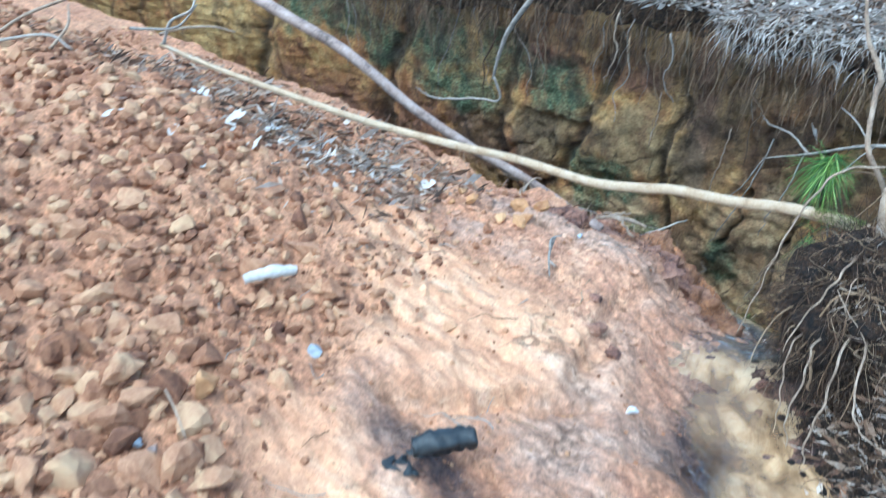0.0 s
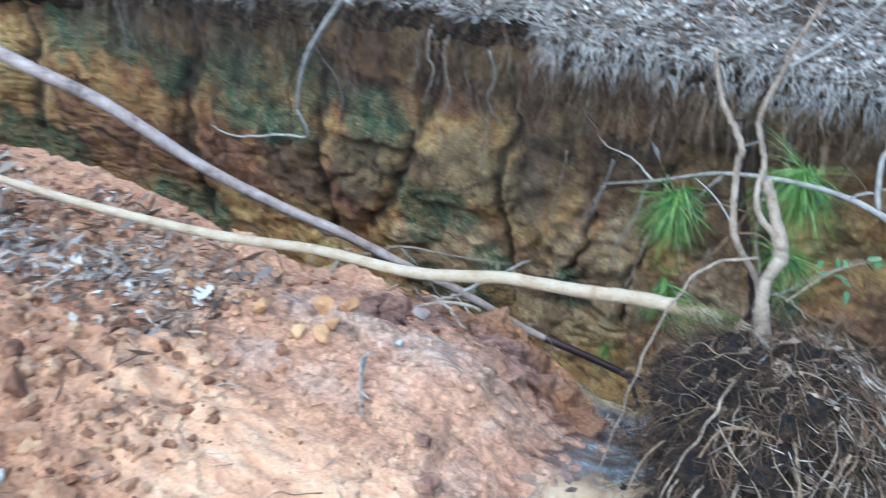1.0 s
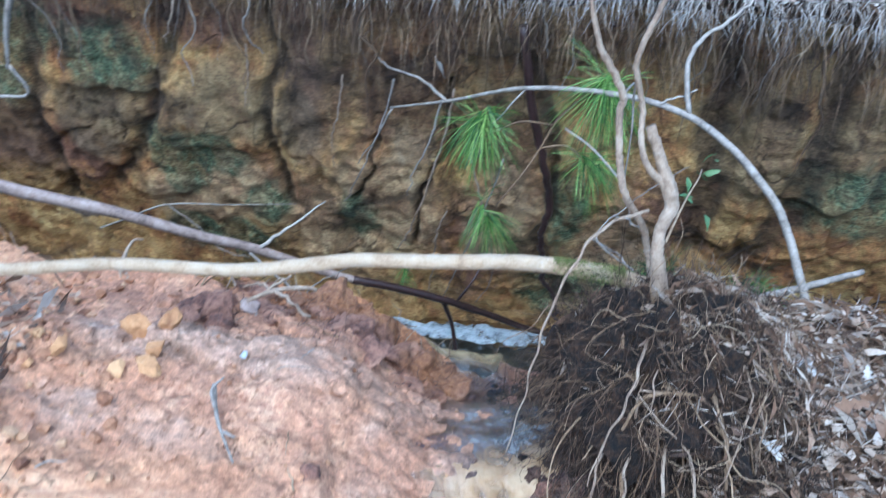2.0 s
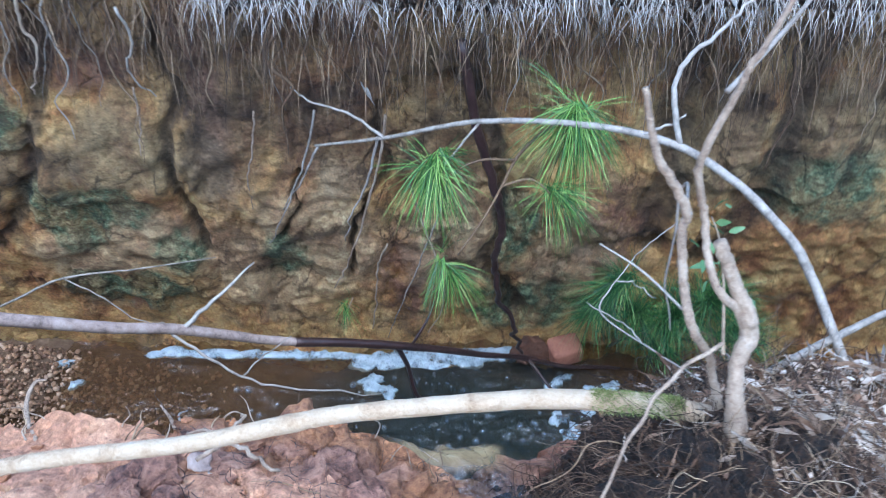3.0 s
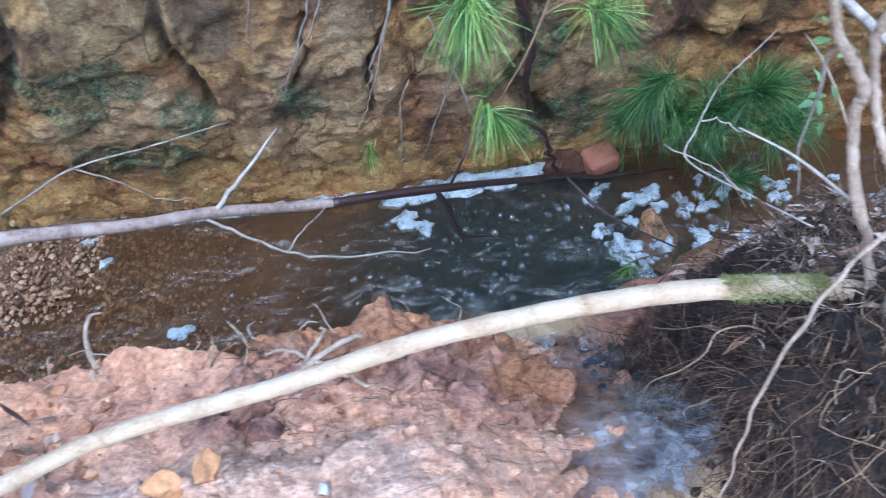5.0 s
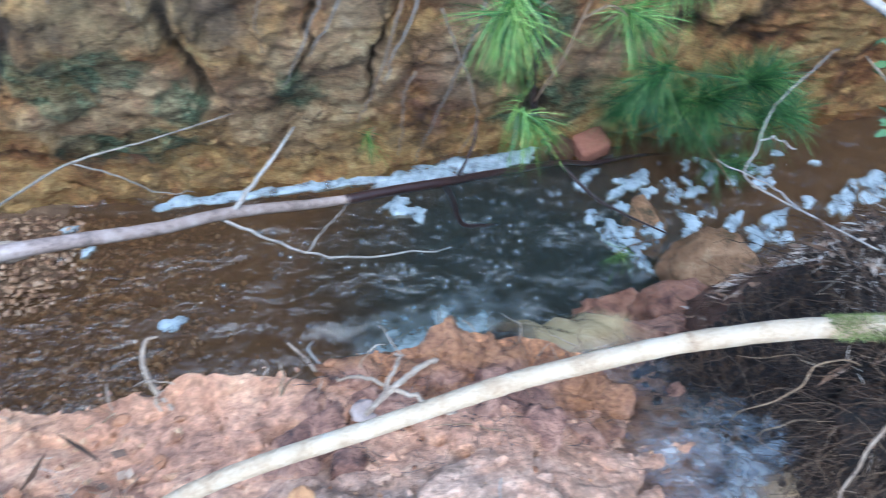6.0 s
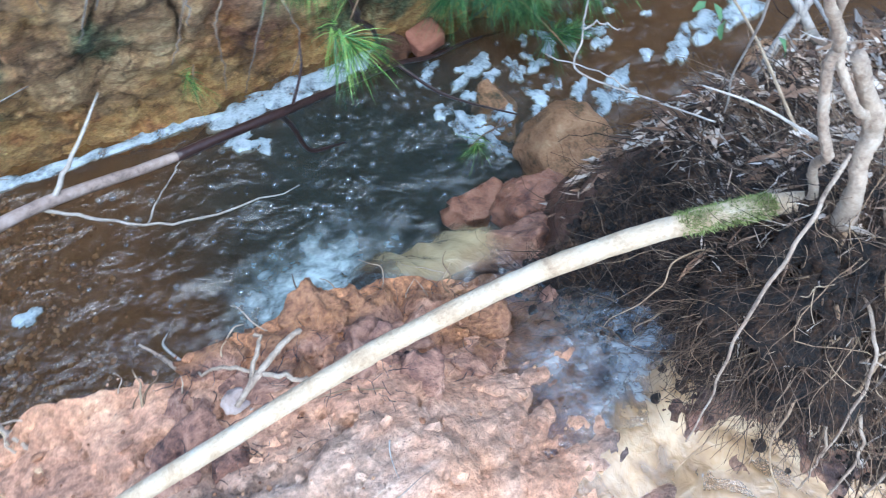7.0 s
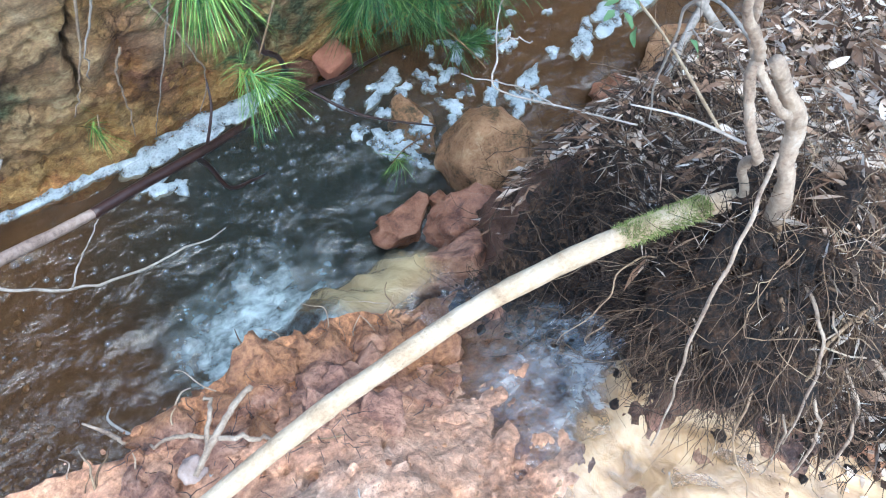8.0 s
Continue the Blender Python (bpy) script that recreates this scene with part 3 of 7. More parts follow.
def water_material(name, tint, scale, strength, milk=0.0, milk_colour=(0.7, 0.68, 0.6), streak=(1, 1, 1), milk_at=None, wave_height=0.03, turbid=None, ior=1.33, blur=0.05):
    """Clear water: it lets the bed through, tinted, and mirrors the sky by its angle."""
    m, nt, b = material(name)
    nt.nodes.remove(b)
    out = nt.nodes["Material Output"]
    v = place(nt, streak)
    n1, n2 = grain(nt, v, scale, 4, 0.55, 0.9), grain(nt, v, scale * 4.0, 3, 0.55, 0.5)
    bump = nt.nodes.new("ShaderNodeBump")
    put(nt, calc(nt, 'ADD', n1, calc(nt, 'MULTIPLY', n2, 0.26)), bump.inputs["Height"])
    bump.inputs["Distance"].default_value = wave_height
    bump.inputs["Strength"].default_value = strength
    clear = nt.nodes.new("ShaderNodeBsdfTransparent")
    put(nt, tint, clear.inputs["Color"])
    gloss = nt.nodes.new("ShaderNodeBsdfGlossy")
    gloss.inputs["Roughness"].default_value = blur
    nt.links.new(bump.outputs[0], gloss.inputs["Normal"])
    fr = nt.nodes.new("ShaderNodeFresnel")
    fr.inputs["IOR"].default_value = ior
    nt.links.new(bump.outputs[0], fr.inputs["Normal"])
    under = clear.outputs[0]
    for amount, colour in ([turbid] if turbid else []):
        mud = nt.nodes.new("ShaderNodeBsdfDiffuse")
        put(nt, colour(nt) if callable(colour) else colour, mud.inputs["Color"])
        mt = nt.nodes.new("ShaderNodeMixShader")
        put(nt, amount, mt.inputs[0])
        nt.links.new(under, mt.inputs[1])
        nt.links.new(mud.outputs[0], mt.inputs[2])
        under = mt.outputs[0]
    if milk:
        dif = nt.nodes.new("ShaderNodeBsdfDiffuse")
        put(nt, milk_colour, dif.inputs["Color"])
        mm = nt.nodes.new("ShaderNodeMixShader")
        fac = step(nt, calc(nt, 'ADD', calc(nt, 'MULTIPLY', n1, 0.5), calc(nt, 'MULTIPLY', n2, 0.5)), 0.60 - milk * 0.3, 0.60 + 0.12)
        if milk_at:
            fac = calc(nt, 'MULTIPLY', fac, any_of(nt, [spot(nt, *q) for q in milk_at]))
        put(nt, fac, mm.inputs[0])
        nt.links.new(under, mm.inputs[1])
        nt.links.new(dif.outputs[0], mm.inputs[2])
        under = mm.outputs[0]
    mx = nt.nodes.new("ShaderNodeMixShader")
    nt.links.new(fr.outputs[0], mx.inputs[0])
    nt.links.new(under, mx.inputs[1])
    nt.links.new(gloss.outputs[0], mx.inputs[2])
    nt.links.new(mx.outputs[0], out.inputs["Surface"])
    return m


def foam_material():
    m, nt, b = material("pale_foam")
    v = place(nt)
    c, soft = cells(nt, v, 75.0), grain(nt, v, 9.0, 4)
    col = ramp(nt, soft, [(0.35, (0.24, 0.30, 0.35)), (0.5, (0.37, 0.44, 0.50)), (0.65, (0.54, 0.61, 0.67))], 1.0)
    col = blend(nt, 0.35, col, ramp(nt, c, [(0.1, (0.28, 0.34, 0.39)), (0.5, (0.54, 0.61, 0.66))], 1.0))
    put(nt, col, b.inputs["Base Color"])
    b.inputs["Roughness"].default_value = 0.35
    put(nt, step(nt, calc(nt, 'ADD', grain(nt, v, 10.0, 4), calc(nt, 'MULTIPLY', calc(nt, 'SUBTRACT', c, 0.4), 0.08)), 0.26, 0.62), b.inputs["Alpha"])
    relief(nt, b, calc(nt, 'ADD', soft, calc(nt, 'MULTIPLY', c, 0.3)), 0.5, 0.012)
    return m


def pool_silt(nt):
    """Brown stirred water along the gravel, with the deep pool's darkness painted in."""
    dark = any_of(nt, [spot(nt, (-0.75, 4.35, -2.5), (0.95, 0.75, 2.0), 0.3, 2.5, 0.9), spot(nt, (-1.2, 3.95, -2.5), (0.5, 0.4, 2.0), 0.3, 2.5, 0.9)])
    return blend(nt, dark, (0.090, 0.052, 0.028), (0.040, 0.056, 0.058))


def run_material():
    """The shallow stream: clear over dark wet clay, thick with tan silt where it gathers and where it falls."""
    m, nt, b = material("shallow_run")
    nt.nodes.remove(b)
    uv = nt.nodes.new("ShaderNodeTexCoord").outputs["UV"]
    mp = nt.nodes.new("ShaderNodeMapping")
    mp.inputs["Scale"].default_value = (2.6, 1.5, 1.0)
    nt.links.new(uv, mp.inputs["Vector"])
    sep = nt.nodes.new("ShaderNodeSeparateXYZ")
    nt.links.new(uv, sep.inputs[0])
    w = place(nt)
    n1, n2, n3 = grain(nt, mp.outputs[0], 2.2, 4, 0.5, 1.6), grain(nt, mp.outputs[0], 12.0, 3, 0.55, 0.6), grain(nt, w, 24.0, 4, 0.6, 0.8)
    off = calc(nt, 'ABSOLUTE', calc(nt, 'SUBTRACT', sep.outputs[0], 0.5))
    off = calc(nt, 'ADD', off, calc(nt, 'MULTIPLY', calc(nt, 'SUBTRACT', grain(nt, w, 9.0, 4), 0.5), 0.35))
    falling = step(nt, sep.outputs[1], 2.52, 2.80)
    silt = any_of(nt, [spot(nt, (-0.34, 2.10, -0.4), (0.28, 0.26, 1.0), 0.3, 4.0, 0.8), calc(nt, 'MULTIPLY', spot(nt, (-0.64, 2.32, -0.4), (0.30, 0.24, 1.0), 0.4, 5.0, 0.9), 0.84)])
    silt = calc(nt, 'MULTIPLY', silt, calc(nt, 'ADD', 0.45, calc(nt, 'MULTIPLY', step(nt, n1, 0.36, 0.60), 0.55)))
    silt = any_of(nt, [silt, calc(nt, 'MULTIPLY', falling, 0.88)])
    tan = ramp(nt, calc(nt, 'ADD', calc(nt, 'MULTIPLY', n1, 0.6), calc(nt, 'MULTIPLY', n3, 0.4)), [(0.34, (0.40, 0.235, 0.110)), (0.48, (0.55, 0.350, 0.180)), (0.62, (0.63, 0.46, 0.28))], 1.0)
    tan = blend(nt, calc(nt, 'MULTIPLY', falling, 0.6), tan, (0.60, 0.49, 0.25))
    # bluish froth where stones break the stream, with sky glints painted in
    torn = calc(nt, 'ADD', calc(nt, 'MULTIPLY', n1, 0.4), calc(nt, 'ADD', calc(nt, 'MULTIPLY', n2, 0.35), calc(nt, 'MULTIPLY', n3, 0.25)))
    froth_glint = calc(nt, 'MULTIPLY', spot(nt, (-0.74, 2.54, -0.4), (0.19, 0.34, 1.0), 0.5, 6.0, 0.9), calc(nt, 'MULTIPLY', step(nt, torn, 0.36, 0.72), 0.66))
    mud = nt.nodes.new("ShaderNodeBsdfDiffuse")
    put(nt, blend(nt, step(nt, calc(nt, 'SUBTRACT', froth_glint, silt), -0.1, 0.1), tan, (0.55, 0.54, 0.52)), mud.inputs["Color"])
    amount = any_of(nt, [silt, froth_glint])
    bump = nt.nodes.new("ShaderNodeBump")
    put(nt, calc(nt, 'ADD', n1, calc(nt, 'ADD', calc(nt, 'MULTIPLY', n2, 0.3), calc(nt, 'MULTIPLY', n3, 0.5))), bump.inputs["Height"])
    put(nt, calc(nt, 'SUBTRACT', 0.8, calc(nt, 'MULTIPLY', silt, 0.68)), bump.inputs["Strength"])
    bump.inputs["Distance"].default_value = 0.028
    nt.links.new(bump.outputs[0], mud.inputs["Normal"])
    clear = nt.nodes.new("ShaderNodeBsdfTransparent")
    put(nt, (0.62, 0.60, 0.58), clear.inputs["Color"])
    under = nt.nodes.new("ShaderNodeMixShader")
    put(nt, amount, under.inputs[0])
    nt.links.new(clear.outputs[0], under.inputs[1])
    nt.links.new(mud.outputs[0], under.inputs[2])
    gloss = nt.nodes.new("ShaderNodeBsdfGlossy")
    gloss.inputs["Roughness"].default_value = 0.24
    nt.links.new(bump.outputs[0], gloss.inputs["Normal"])
    fr = nt.nodes.new("ShaderNodeFresnel")
    put(nt, calc(nt, 'SUBTRACT', 2.0, calc(nt, 'MULTIPLY', silt, 0.6)), fr.inputs["IOR"])
    nt.links.new(bump.outputs[0], fr.inputs["Normal"])
    wet = nt.nodes.new("ShaderNodeMixShader")
    nt.links.new(fr.outputs[0], wet.inputs[0])
    nt.links.new(under.outputs[0], wet.inputs[1])
    nt.links.new(gloss.outputs[0], wet.inputs[2])
    margin = nt.nodes.new("ShaderNodeMixShader")
    put(nt, step(nt, off, 0.20, 0.45), margin.inputs[0])
    nt.links.new(wet.outputs[0], margin.inputs[1])
    nt.links.new(nt.nodes.new("ShaderNodeBsdfTransparent").outputs[0], margin.inputs[2])
    nt.links.new(margin.outputs[0], nt.nodes["Material Output"].inputs["Surface"])
    return m


BED = bed_material()
POOL = water_material("creek_water", (0.90, 0.80, 0.62), 3.8, 1.0, 1.0, (0.60, 0.72, 0.75), (1.0, 1.4, 1), [((-1.24, 3.74, -2.5), (0.42, 0.32, 1.0), 0.5, 7.0, 1.0)], 0.040, (0.42, pool_silt), 1.62, 0.25)
RUN = run_material()
FOAM = foam_material()


# ---- the large structure ----
WATER_Z = -2.5
RUN_LINE = np.array([(4.5, -12.0), (2.6, -5.0), (1.5, -2.2), (0.85, -0.5), (0.35, 0.6), (0.0, 1.35), (-0.42, 1.95), (-0.74, 2.36), (-0.88, 2.68), (-0.94, 2.92), (-0.97, 3.06)])


def run_gap(x, y):
    """Distance from the middle of the shallow run."""
    x, y = np.asarray(x, float), np.asarray(y, float)
    best = np.full(np.broadcast(x, y).shape, 9.0)
    for a, b in zip(RUN_LINE[:-1], RUN_LINE[1:]):
        d = b - a
        t = np.clip(((x - a[0]) * d[0] + (y - a[1]) * d[1]) / (d @ d), 0, 1)
        best = np.minimum(best, np.hypot(x - a[0] - t * d[0], y - a[1] - t * d[1]))
    return best


def rim(x):
    """Where the shelf breaks off into the gully."""
    return 3.02 + 0.09 * smooth(x, -0.7, -0.1) + 0.10 * fbm(np.asarray(x) * 1.7, 3.0, 2) + 0.05 * fbm(np.asarray(x) * 7.0, 1.0, 5) - 0.10 * smooth(x, -2.0, -3.2)


def shelf(x, y):
    """Height of the clay shelf and the littered ground beside it."""
    x, y = np.asarray(x, float), np.asarray(y, float)
    left = np.clip(-1.6 - x, 0, 1.55)
    z = -0.20 - 0.14 * np.clip(x + 1.6, 0, 0.9) + 0.20 * left ** 1.3 * smooth(y, 2.55, 1.75)
    z = z - 0.13 * smooth(y, 2.45, 3.02) * smooth(x, -3.6, -2.0) - 0.06 * smooth(y, 2.5, 3.0)
    z = z + 0.07 * smooth(y, 1.2, 0.2)
    # littered ground under and beyond the root ball
    z = z + 0.24 * smooth(x - np.interp(y, RUN_LINE[:, 1], RUN_LINE[:, 0]), 0.20, 0.56) * smooth(y, 1.2, 2.0)
    z = z - 0.11 * np.exp(-(run_gap(x, y) / 0.29) ** 4)
    # worn bowl at the lip of the fall
    z = z - 0.16 * np.exp(-((x + 0.80) / 0.22) ** 2) * smooth(y, 2.70, 3.05)
    # small ledge broken by the water
    z = z - 0.055 * smooth(x + 0.25 * (y - 2.1), -1.17, -1.13) * smooth(y, 1.7, 1.9) * smooth(y, 2.5, 2.35)
    z = z - 0.035 * smooth(y + 0.2 * x, 1.22, 1.17) * smooth(x, -1.6, -1.3)
    # broken edge above the wash
    along, away = (x + 1.24) * 0.78 + (y - 1.60) * 0.625, (x + 1.24) * 0.625 - (y - 1.60) * 0.78
    away = away + 0.10 * fbm(x * 5, y * 5, 6) + 0.03 * fbm(x * 17, y * 17, 2)
    z = z - (0.050 * smooth(away, -0.010, 0.010) * smooth(away, 0.45, 0.10) + 0.035 * np.exp(-((away - 0.022) / 0.016) ** 2)) * smooth(np.abs(along), 0.42, 0.22)
    # flaking layers of hard clay
    q = 7.0 * fbm(x * 1.5 + 0.3 * y, y * 2.4, 9, 5) + 3.0 * (x + 0.4 * y)
    layers = np.floor(q) + smooth(q - np.floor(q), 0.78, 1.0) - q
    z = z + 0.016 * layers * smooth(x, -2.2, -1.8) * smooth(x, -0.7, -0.9) * smooth(y, 2.75, 2.5)
    rubble = smooth(x + 0.15 * fbm(x * 3, y * 3, 4), -1.75, -2.05) * smooth(y, 2.45, 2.1)
    z = z + 0.06 * fbm(x * 2.2, y * 2.2, 1) + 0.035 * fbm(x * 8, y * 8, 3) + 0.014 * fbm(x * 26, y * 26, 5) * (0.6 + 1.6 * rubble)
    # crumbled ground under the rubble, broken plates towards the rim
    wx_, wy_ = x + 0.05 * fbm(x * 9, y * 9, 2), y + 0.05 * fbm(x * 9, y * 9, 7)
    _, gap, own = cellular(wx_ * 11, wy_ * 11, 1)
    z = z + rubble * (0.030 * (own - 0.5) - 0.018 * np.exp(-gap / 0.12))
    plates = smooth(y, 2.3, 2.6) * smooth(x, -3.4, -2.6) * smooth(x, -0.7, -0.95)
    _, gap, own = cellular(wx_ * 4.2, wy_ * 6.0, 4)
    z = z + (0.18 + 0.9 * plates) * smooth(x, -0.3, -0.6) * (0.040 * (own - 0.5) - 0.022 * np.exp(-gap / 0.07))
    _, gap, own = cellular(wx_ * 17, wy_ * 15, 8)
    z = z + (0.25 + 0.75 * smooth(y, 1.9, 2.4)) * smooth(x, -0.3, -0.6) * (0.012 * (own - 0.5) - 0.007 * np.exp(-gap / 0.10))
    return z


def spaced(stops):
    """Grid lines: (start, end, step) runs."""
    out = [np.arange(a, b, s) for a, b, s in stops]
    return np.concatenate(out + [[stops[-1][1]]])


GX = spaced([(-46.0, -16.0, 1.5), (-16.0, -9.0, 0.3), (-9.0, -4.0, 0.08), (-4.0, -3.0, 0.035), (-3.0, 0.4, 0.012), (0.4, 3.0, 0.06), (3.0, 6.0, 0.12), (6.0, 36.0, 1.5)])
GV = spaced([(-40.0, -4.0, 1.2), (-4.0, -0.6, 0.12), (-0.6, 0.2, 0.05), (0.2, 1.0, 0.03), (1.0, 3.0, 0.012)]) / 3.0
xx = np.broadcast_to(GX, (len(GV), len(GX)))
yy = GV[:, None] * rim(GX)[None, :]
zz = shelf(xx, yy)

# the shelf's heights on an even grid, for quick placing
HX, HY = np.arange(-6.6, 3.3, 0.02), np.arange(-1.4, 3.4, 0.02)
HZ = shelf(HX[:, None] + 0 * HY[None], HY[None] + 0 * HX[:, None])


def ground_z(x, y):
    i, j = min(max((x + 6.6) / 0.02, 0), len(HX) - 1.001), min(max((y + 1.4) / 0.02, 0), len(HY) - 1.001)
    a, c = int(i), int(j)
    u, w = i - a, j - c
    return float((HZ[a, c] * (1 - u) + HZ[a + 1, c] * u) * (1 - w) + (HZ[a, c + 1] * (1 - u) + HZ[a + 1, c + 1] * u) * w)


def second_material(ob, mat, inside):
    """Lay a second material on the faces whose middle passes the test."""
    ob.data.materials.append(mat)
    co = np.empty(len(ob.data.vertices) * 3)
    ob.data.vertices.foreach_get("co", co)
    co = co.reshape(-1, 3)
    lp = np.empty(len(ob.data.loops), int)
    ob.data.loops.foreach_get("vertex_index", lp)
    mids = co[lp.reshape(-1, 4)].mean(1)
    ob.data.polygons.foreach_set("material_index", inside(mids).astype(int))


def beyond_run(p):
    """On the root ball's side of the run, past its wet margin."""
    line_x = np.interp(p[:, 1], RUN_LINE[:, 1], RUN_LINE[:, 0])
    return p[:, 0] > line_x + 0.28 - 0.10 * smooth(p[:, 1], 2.5, 2.8) + 0.10 * fbm(p[:, 0] * 6, p[:, 1] * 6, 3)


ground = tagged(sheet("ground", np.stack([xx, yy, zz], -1), CLAY), "eroded orange and red clay shelf with pale sandy patches", "ground", kind="structure")
second_material(ground, BANK, beyond_run)

# gully face below the shelf: steep under the lip, slanting beside the fall
FV = np.linspace(0, 1, 60)
edge_y, edge_z = rim(GX), shelf(GX, rim(GX))
toe = 3.05 + 0.58 * smooth(GX, -1.0, -0.3) - 0.25 * smooth(GX, 0.3, 1.2)
fx = np.broadcast_to(GX, (60, len(GX)))
fz = edge_z[None] + (-2.9 - edge_z[None]) * FV[:, None]
bow = np.where(FV < 0.04, FV / 0.04 * 0.02, 0.02)
face_cells = cellular(fx * 6 + fbm(fx * 5, fz * 5, 3), fz * 6, 2)
fy = edge_y[None] + (toe - edge_y)[None] * FV[:, None] ** 0.8 + bow[:, None] + (0.14 * fbm(fx * 2.2, fz * 2.2, 6) + 0.07 * fbm(fx * 9, fz * 9, 2) + 0.07 * (face_cells[2] - 0.5) - 0.03 * np.exp(-face_cells[1] / 0.08)) * smooth(FV, 0.0, 0.15)[:, None]
gully_face = tagged(sheet("gully_face", np.stack([fx, fy, fz], -1)[::-1], FACE), "wet red-brown eroded gully face under the shelf", "bank", kind="structure")

second_material(gully_face, BANK, lambda p: p[:, 0] > -0.42 + 0.25 * (p[:, 2] + 0.4) + 0.2 * fbm(p[:, 0] * 4, p[:, 2] * 4, 3))

# far wall of the gully
WX = spaced([(-46.0, -16.0, 1.5), (-16.0, -9.0, 0.25), (-9.0, -5.0, 0.05), (-5.0, 1.4, 0.013), (1.4, 6.0, 0.06), (6.0, 36.0, 1.5)])
WV = np.linspace(0, 1, 220)


def wall_top(x):
    return 0.02 + 0.04 * smooth(x, -2.0, -1.3) - 0.12 * smooth(x, -2.6, -4.2) - 0.3 * smooth(x, -4.2, -7.0) + 0.05 * fbm(np.asarray(x) * 2, 1.0, 7)


CLEFTS = [
    (0.050, [(-2.68, -0.2), (-2.76, -0.54), (-2.86, -0.92), (-3.08, -1.28), (-3.3, -1.6)]),
    (0.034, [(-2.2, -0.2), (-2.22, -0.76), (-2.26, -1.1), (-2.22, -1.4), (-2.19, -1.6)]),
    (0.016, [(-1.68, -1.0), (-1.74, -1.2), (-1.82, -1.4)]),
    (0.100, [(0.0, -0.1), (0.0, -0.5), (0.04, -1.05), (0.1, -1.5)]),
    (0.100, [(0.54, -0.2), (0.55, -0.86), (0.50, -1.1), (0.4, -1.6)]),
    (0.050, [(-3.5, -0.4), (-3.56, -0.94), (-3.62, -1.32), (-3.72, -1.84)]),
    (0.080, [(-4.5, -0.2), (-4.74, -0.83), (-4.92, -1.36), (-4.95, -2.0)]),
    (0.080, [(-6.4, -0.4), (-6.43, -0.93), (-6.79, -1.65)]),
    (0.060, [(-0.90, -0.4), (-0.74, -1.1), (-0.70, -1.65), (-0.55, -2.2)]),
    (0.018, [(-1.25, -0.6), (-1.29, -0.96), (-1.51, -1.73)])]


def clefts(x, z):
    """How deep a place lies in one of the wall's clefts, 0 to 1."""
    x, z = np.asarray(x, float), np.asarray(z, float)
    wx_, wz_ = x + 0.10 * fbm(x * 5, z * 5, 7), z + 0.10 * fbm(x * 5, z * 5, 10)
    out = np.zeros(np.broadcast(x, z).shape)
    for width, pts in CLEFTS:
        for (ax, az), (bx, bz) in zip(pts[:-1], pts[1:]):
            t = np.clip(((wx_ - ax) * (bx - ax) + (wz_ - az) * (bz - az)) / ((bx - ax) ** 2 + (bz - az) ** 2), 0, 1)
            d = np.hypot(wx_ - ax - t * (bx - ax), wz_ - az - t * (bz - az))
            out = np.maximum(out, np.exp(-(d / width) ** 2))
    return out


def wall_y(x, z):
    """The wall's face: leaning out, with embedded blocks, ledges and hollows."""
    y = 5.07 - 0.22 * smooth(z, -2.4, -0.8) - 0.10 * smooth(z, -0.5, -0.05)
    x, z = np.asarray(x, float), np.asarray(z, float)
    y = y + 0.09 * fbm(x * 1.2, z * 1.2 + 3, 8) + 0.012 * fbm(x * 14, z * 14, 9) + 0.012 * fbm(x * 40, z * 40, 2)
    # fractured clay: plates of two sizes with cracks between
    wx_, wz_ = x + 0.22 * fbm(x * 2.2, z * 2.2, 4), z + 0.22 * fbm(x * 2.2, z * 2.2, 9)
    _, gap, own = cellular(wx_ * 2.4, wz_ * 1.5, 3)
    y = y + 0.024 * (own - 0.5) + 0.022 * np.exp(-gap / 0.04) + 0.035 * fbm(x * 8, z * 7, 2)
    wx_, wz_ = x + 0.10 * fbm(x * 6, z * 6, 1), z + 0.10 * fbm(x * 6, z * 6, 5)
    _, gap, own = cellular(wx_ * 10.0, wz_ * 8.0, 6)
    y = y + 0.010 * (own - 0.5) + 0.006 * np.exp(-gap / 0.08)
    # blocks standing proud
    for cx, cz, rx, rz, d in ((-2.5, -0.92, 0.34, 0.27, 0.13), (-1.6, -1.35, 0.33, 0.4, 0.09), (-2.05, -1.55, 0.14, 0.5, 0.07), (-3.1, -0.62, 0.3, 0.24, 0.10),
                              (-3.3, -1.3, 0.5, 0.35, 0.08), (-0.95, -1.75, 0.28, 0.4, 0.07), (0.5, -0.7, 0.32, 0.36, 0.12), (-0.95, -0.28, 0.3, 0.14, 0.12), (-2.65, -1.75, 0.4, 0.28, 0.06), (0.0, -1.2, 0.35, 0.3, 0.08)):
        q = ((x - cx) / rx) ** 4 + ((z - cz) / rz) ** 4
        y = y - 0.5 * d * smooth(q + 1.1 * fbm(x * 4, z * 4, 5), 1.5, 0.6)
    # upright clefts, and a crumbling skin
    y = y + 0.075 * clefts(x, z) + 0.012 * fbm(x * 20, z * 20, 3)
    return y


wx = np.broadcast_to(WX, (220, len(WX)))
wz = -2.9 + (wall_top(WX)[None] + 2.9) * WV[:, None]
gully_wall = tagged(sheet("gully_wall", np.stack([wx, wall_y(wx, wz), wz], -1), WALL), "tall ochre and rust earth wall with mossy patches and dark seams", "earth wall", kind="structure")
cleft_at = gully_wall.data.attributes.new("cleft_tone", 'FLOAT', 'POINT')
cleft_at.data.foreach_set("value", clefts(wx, wz).astype(np.float32).ravel())

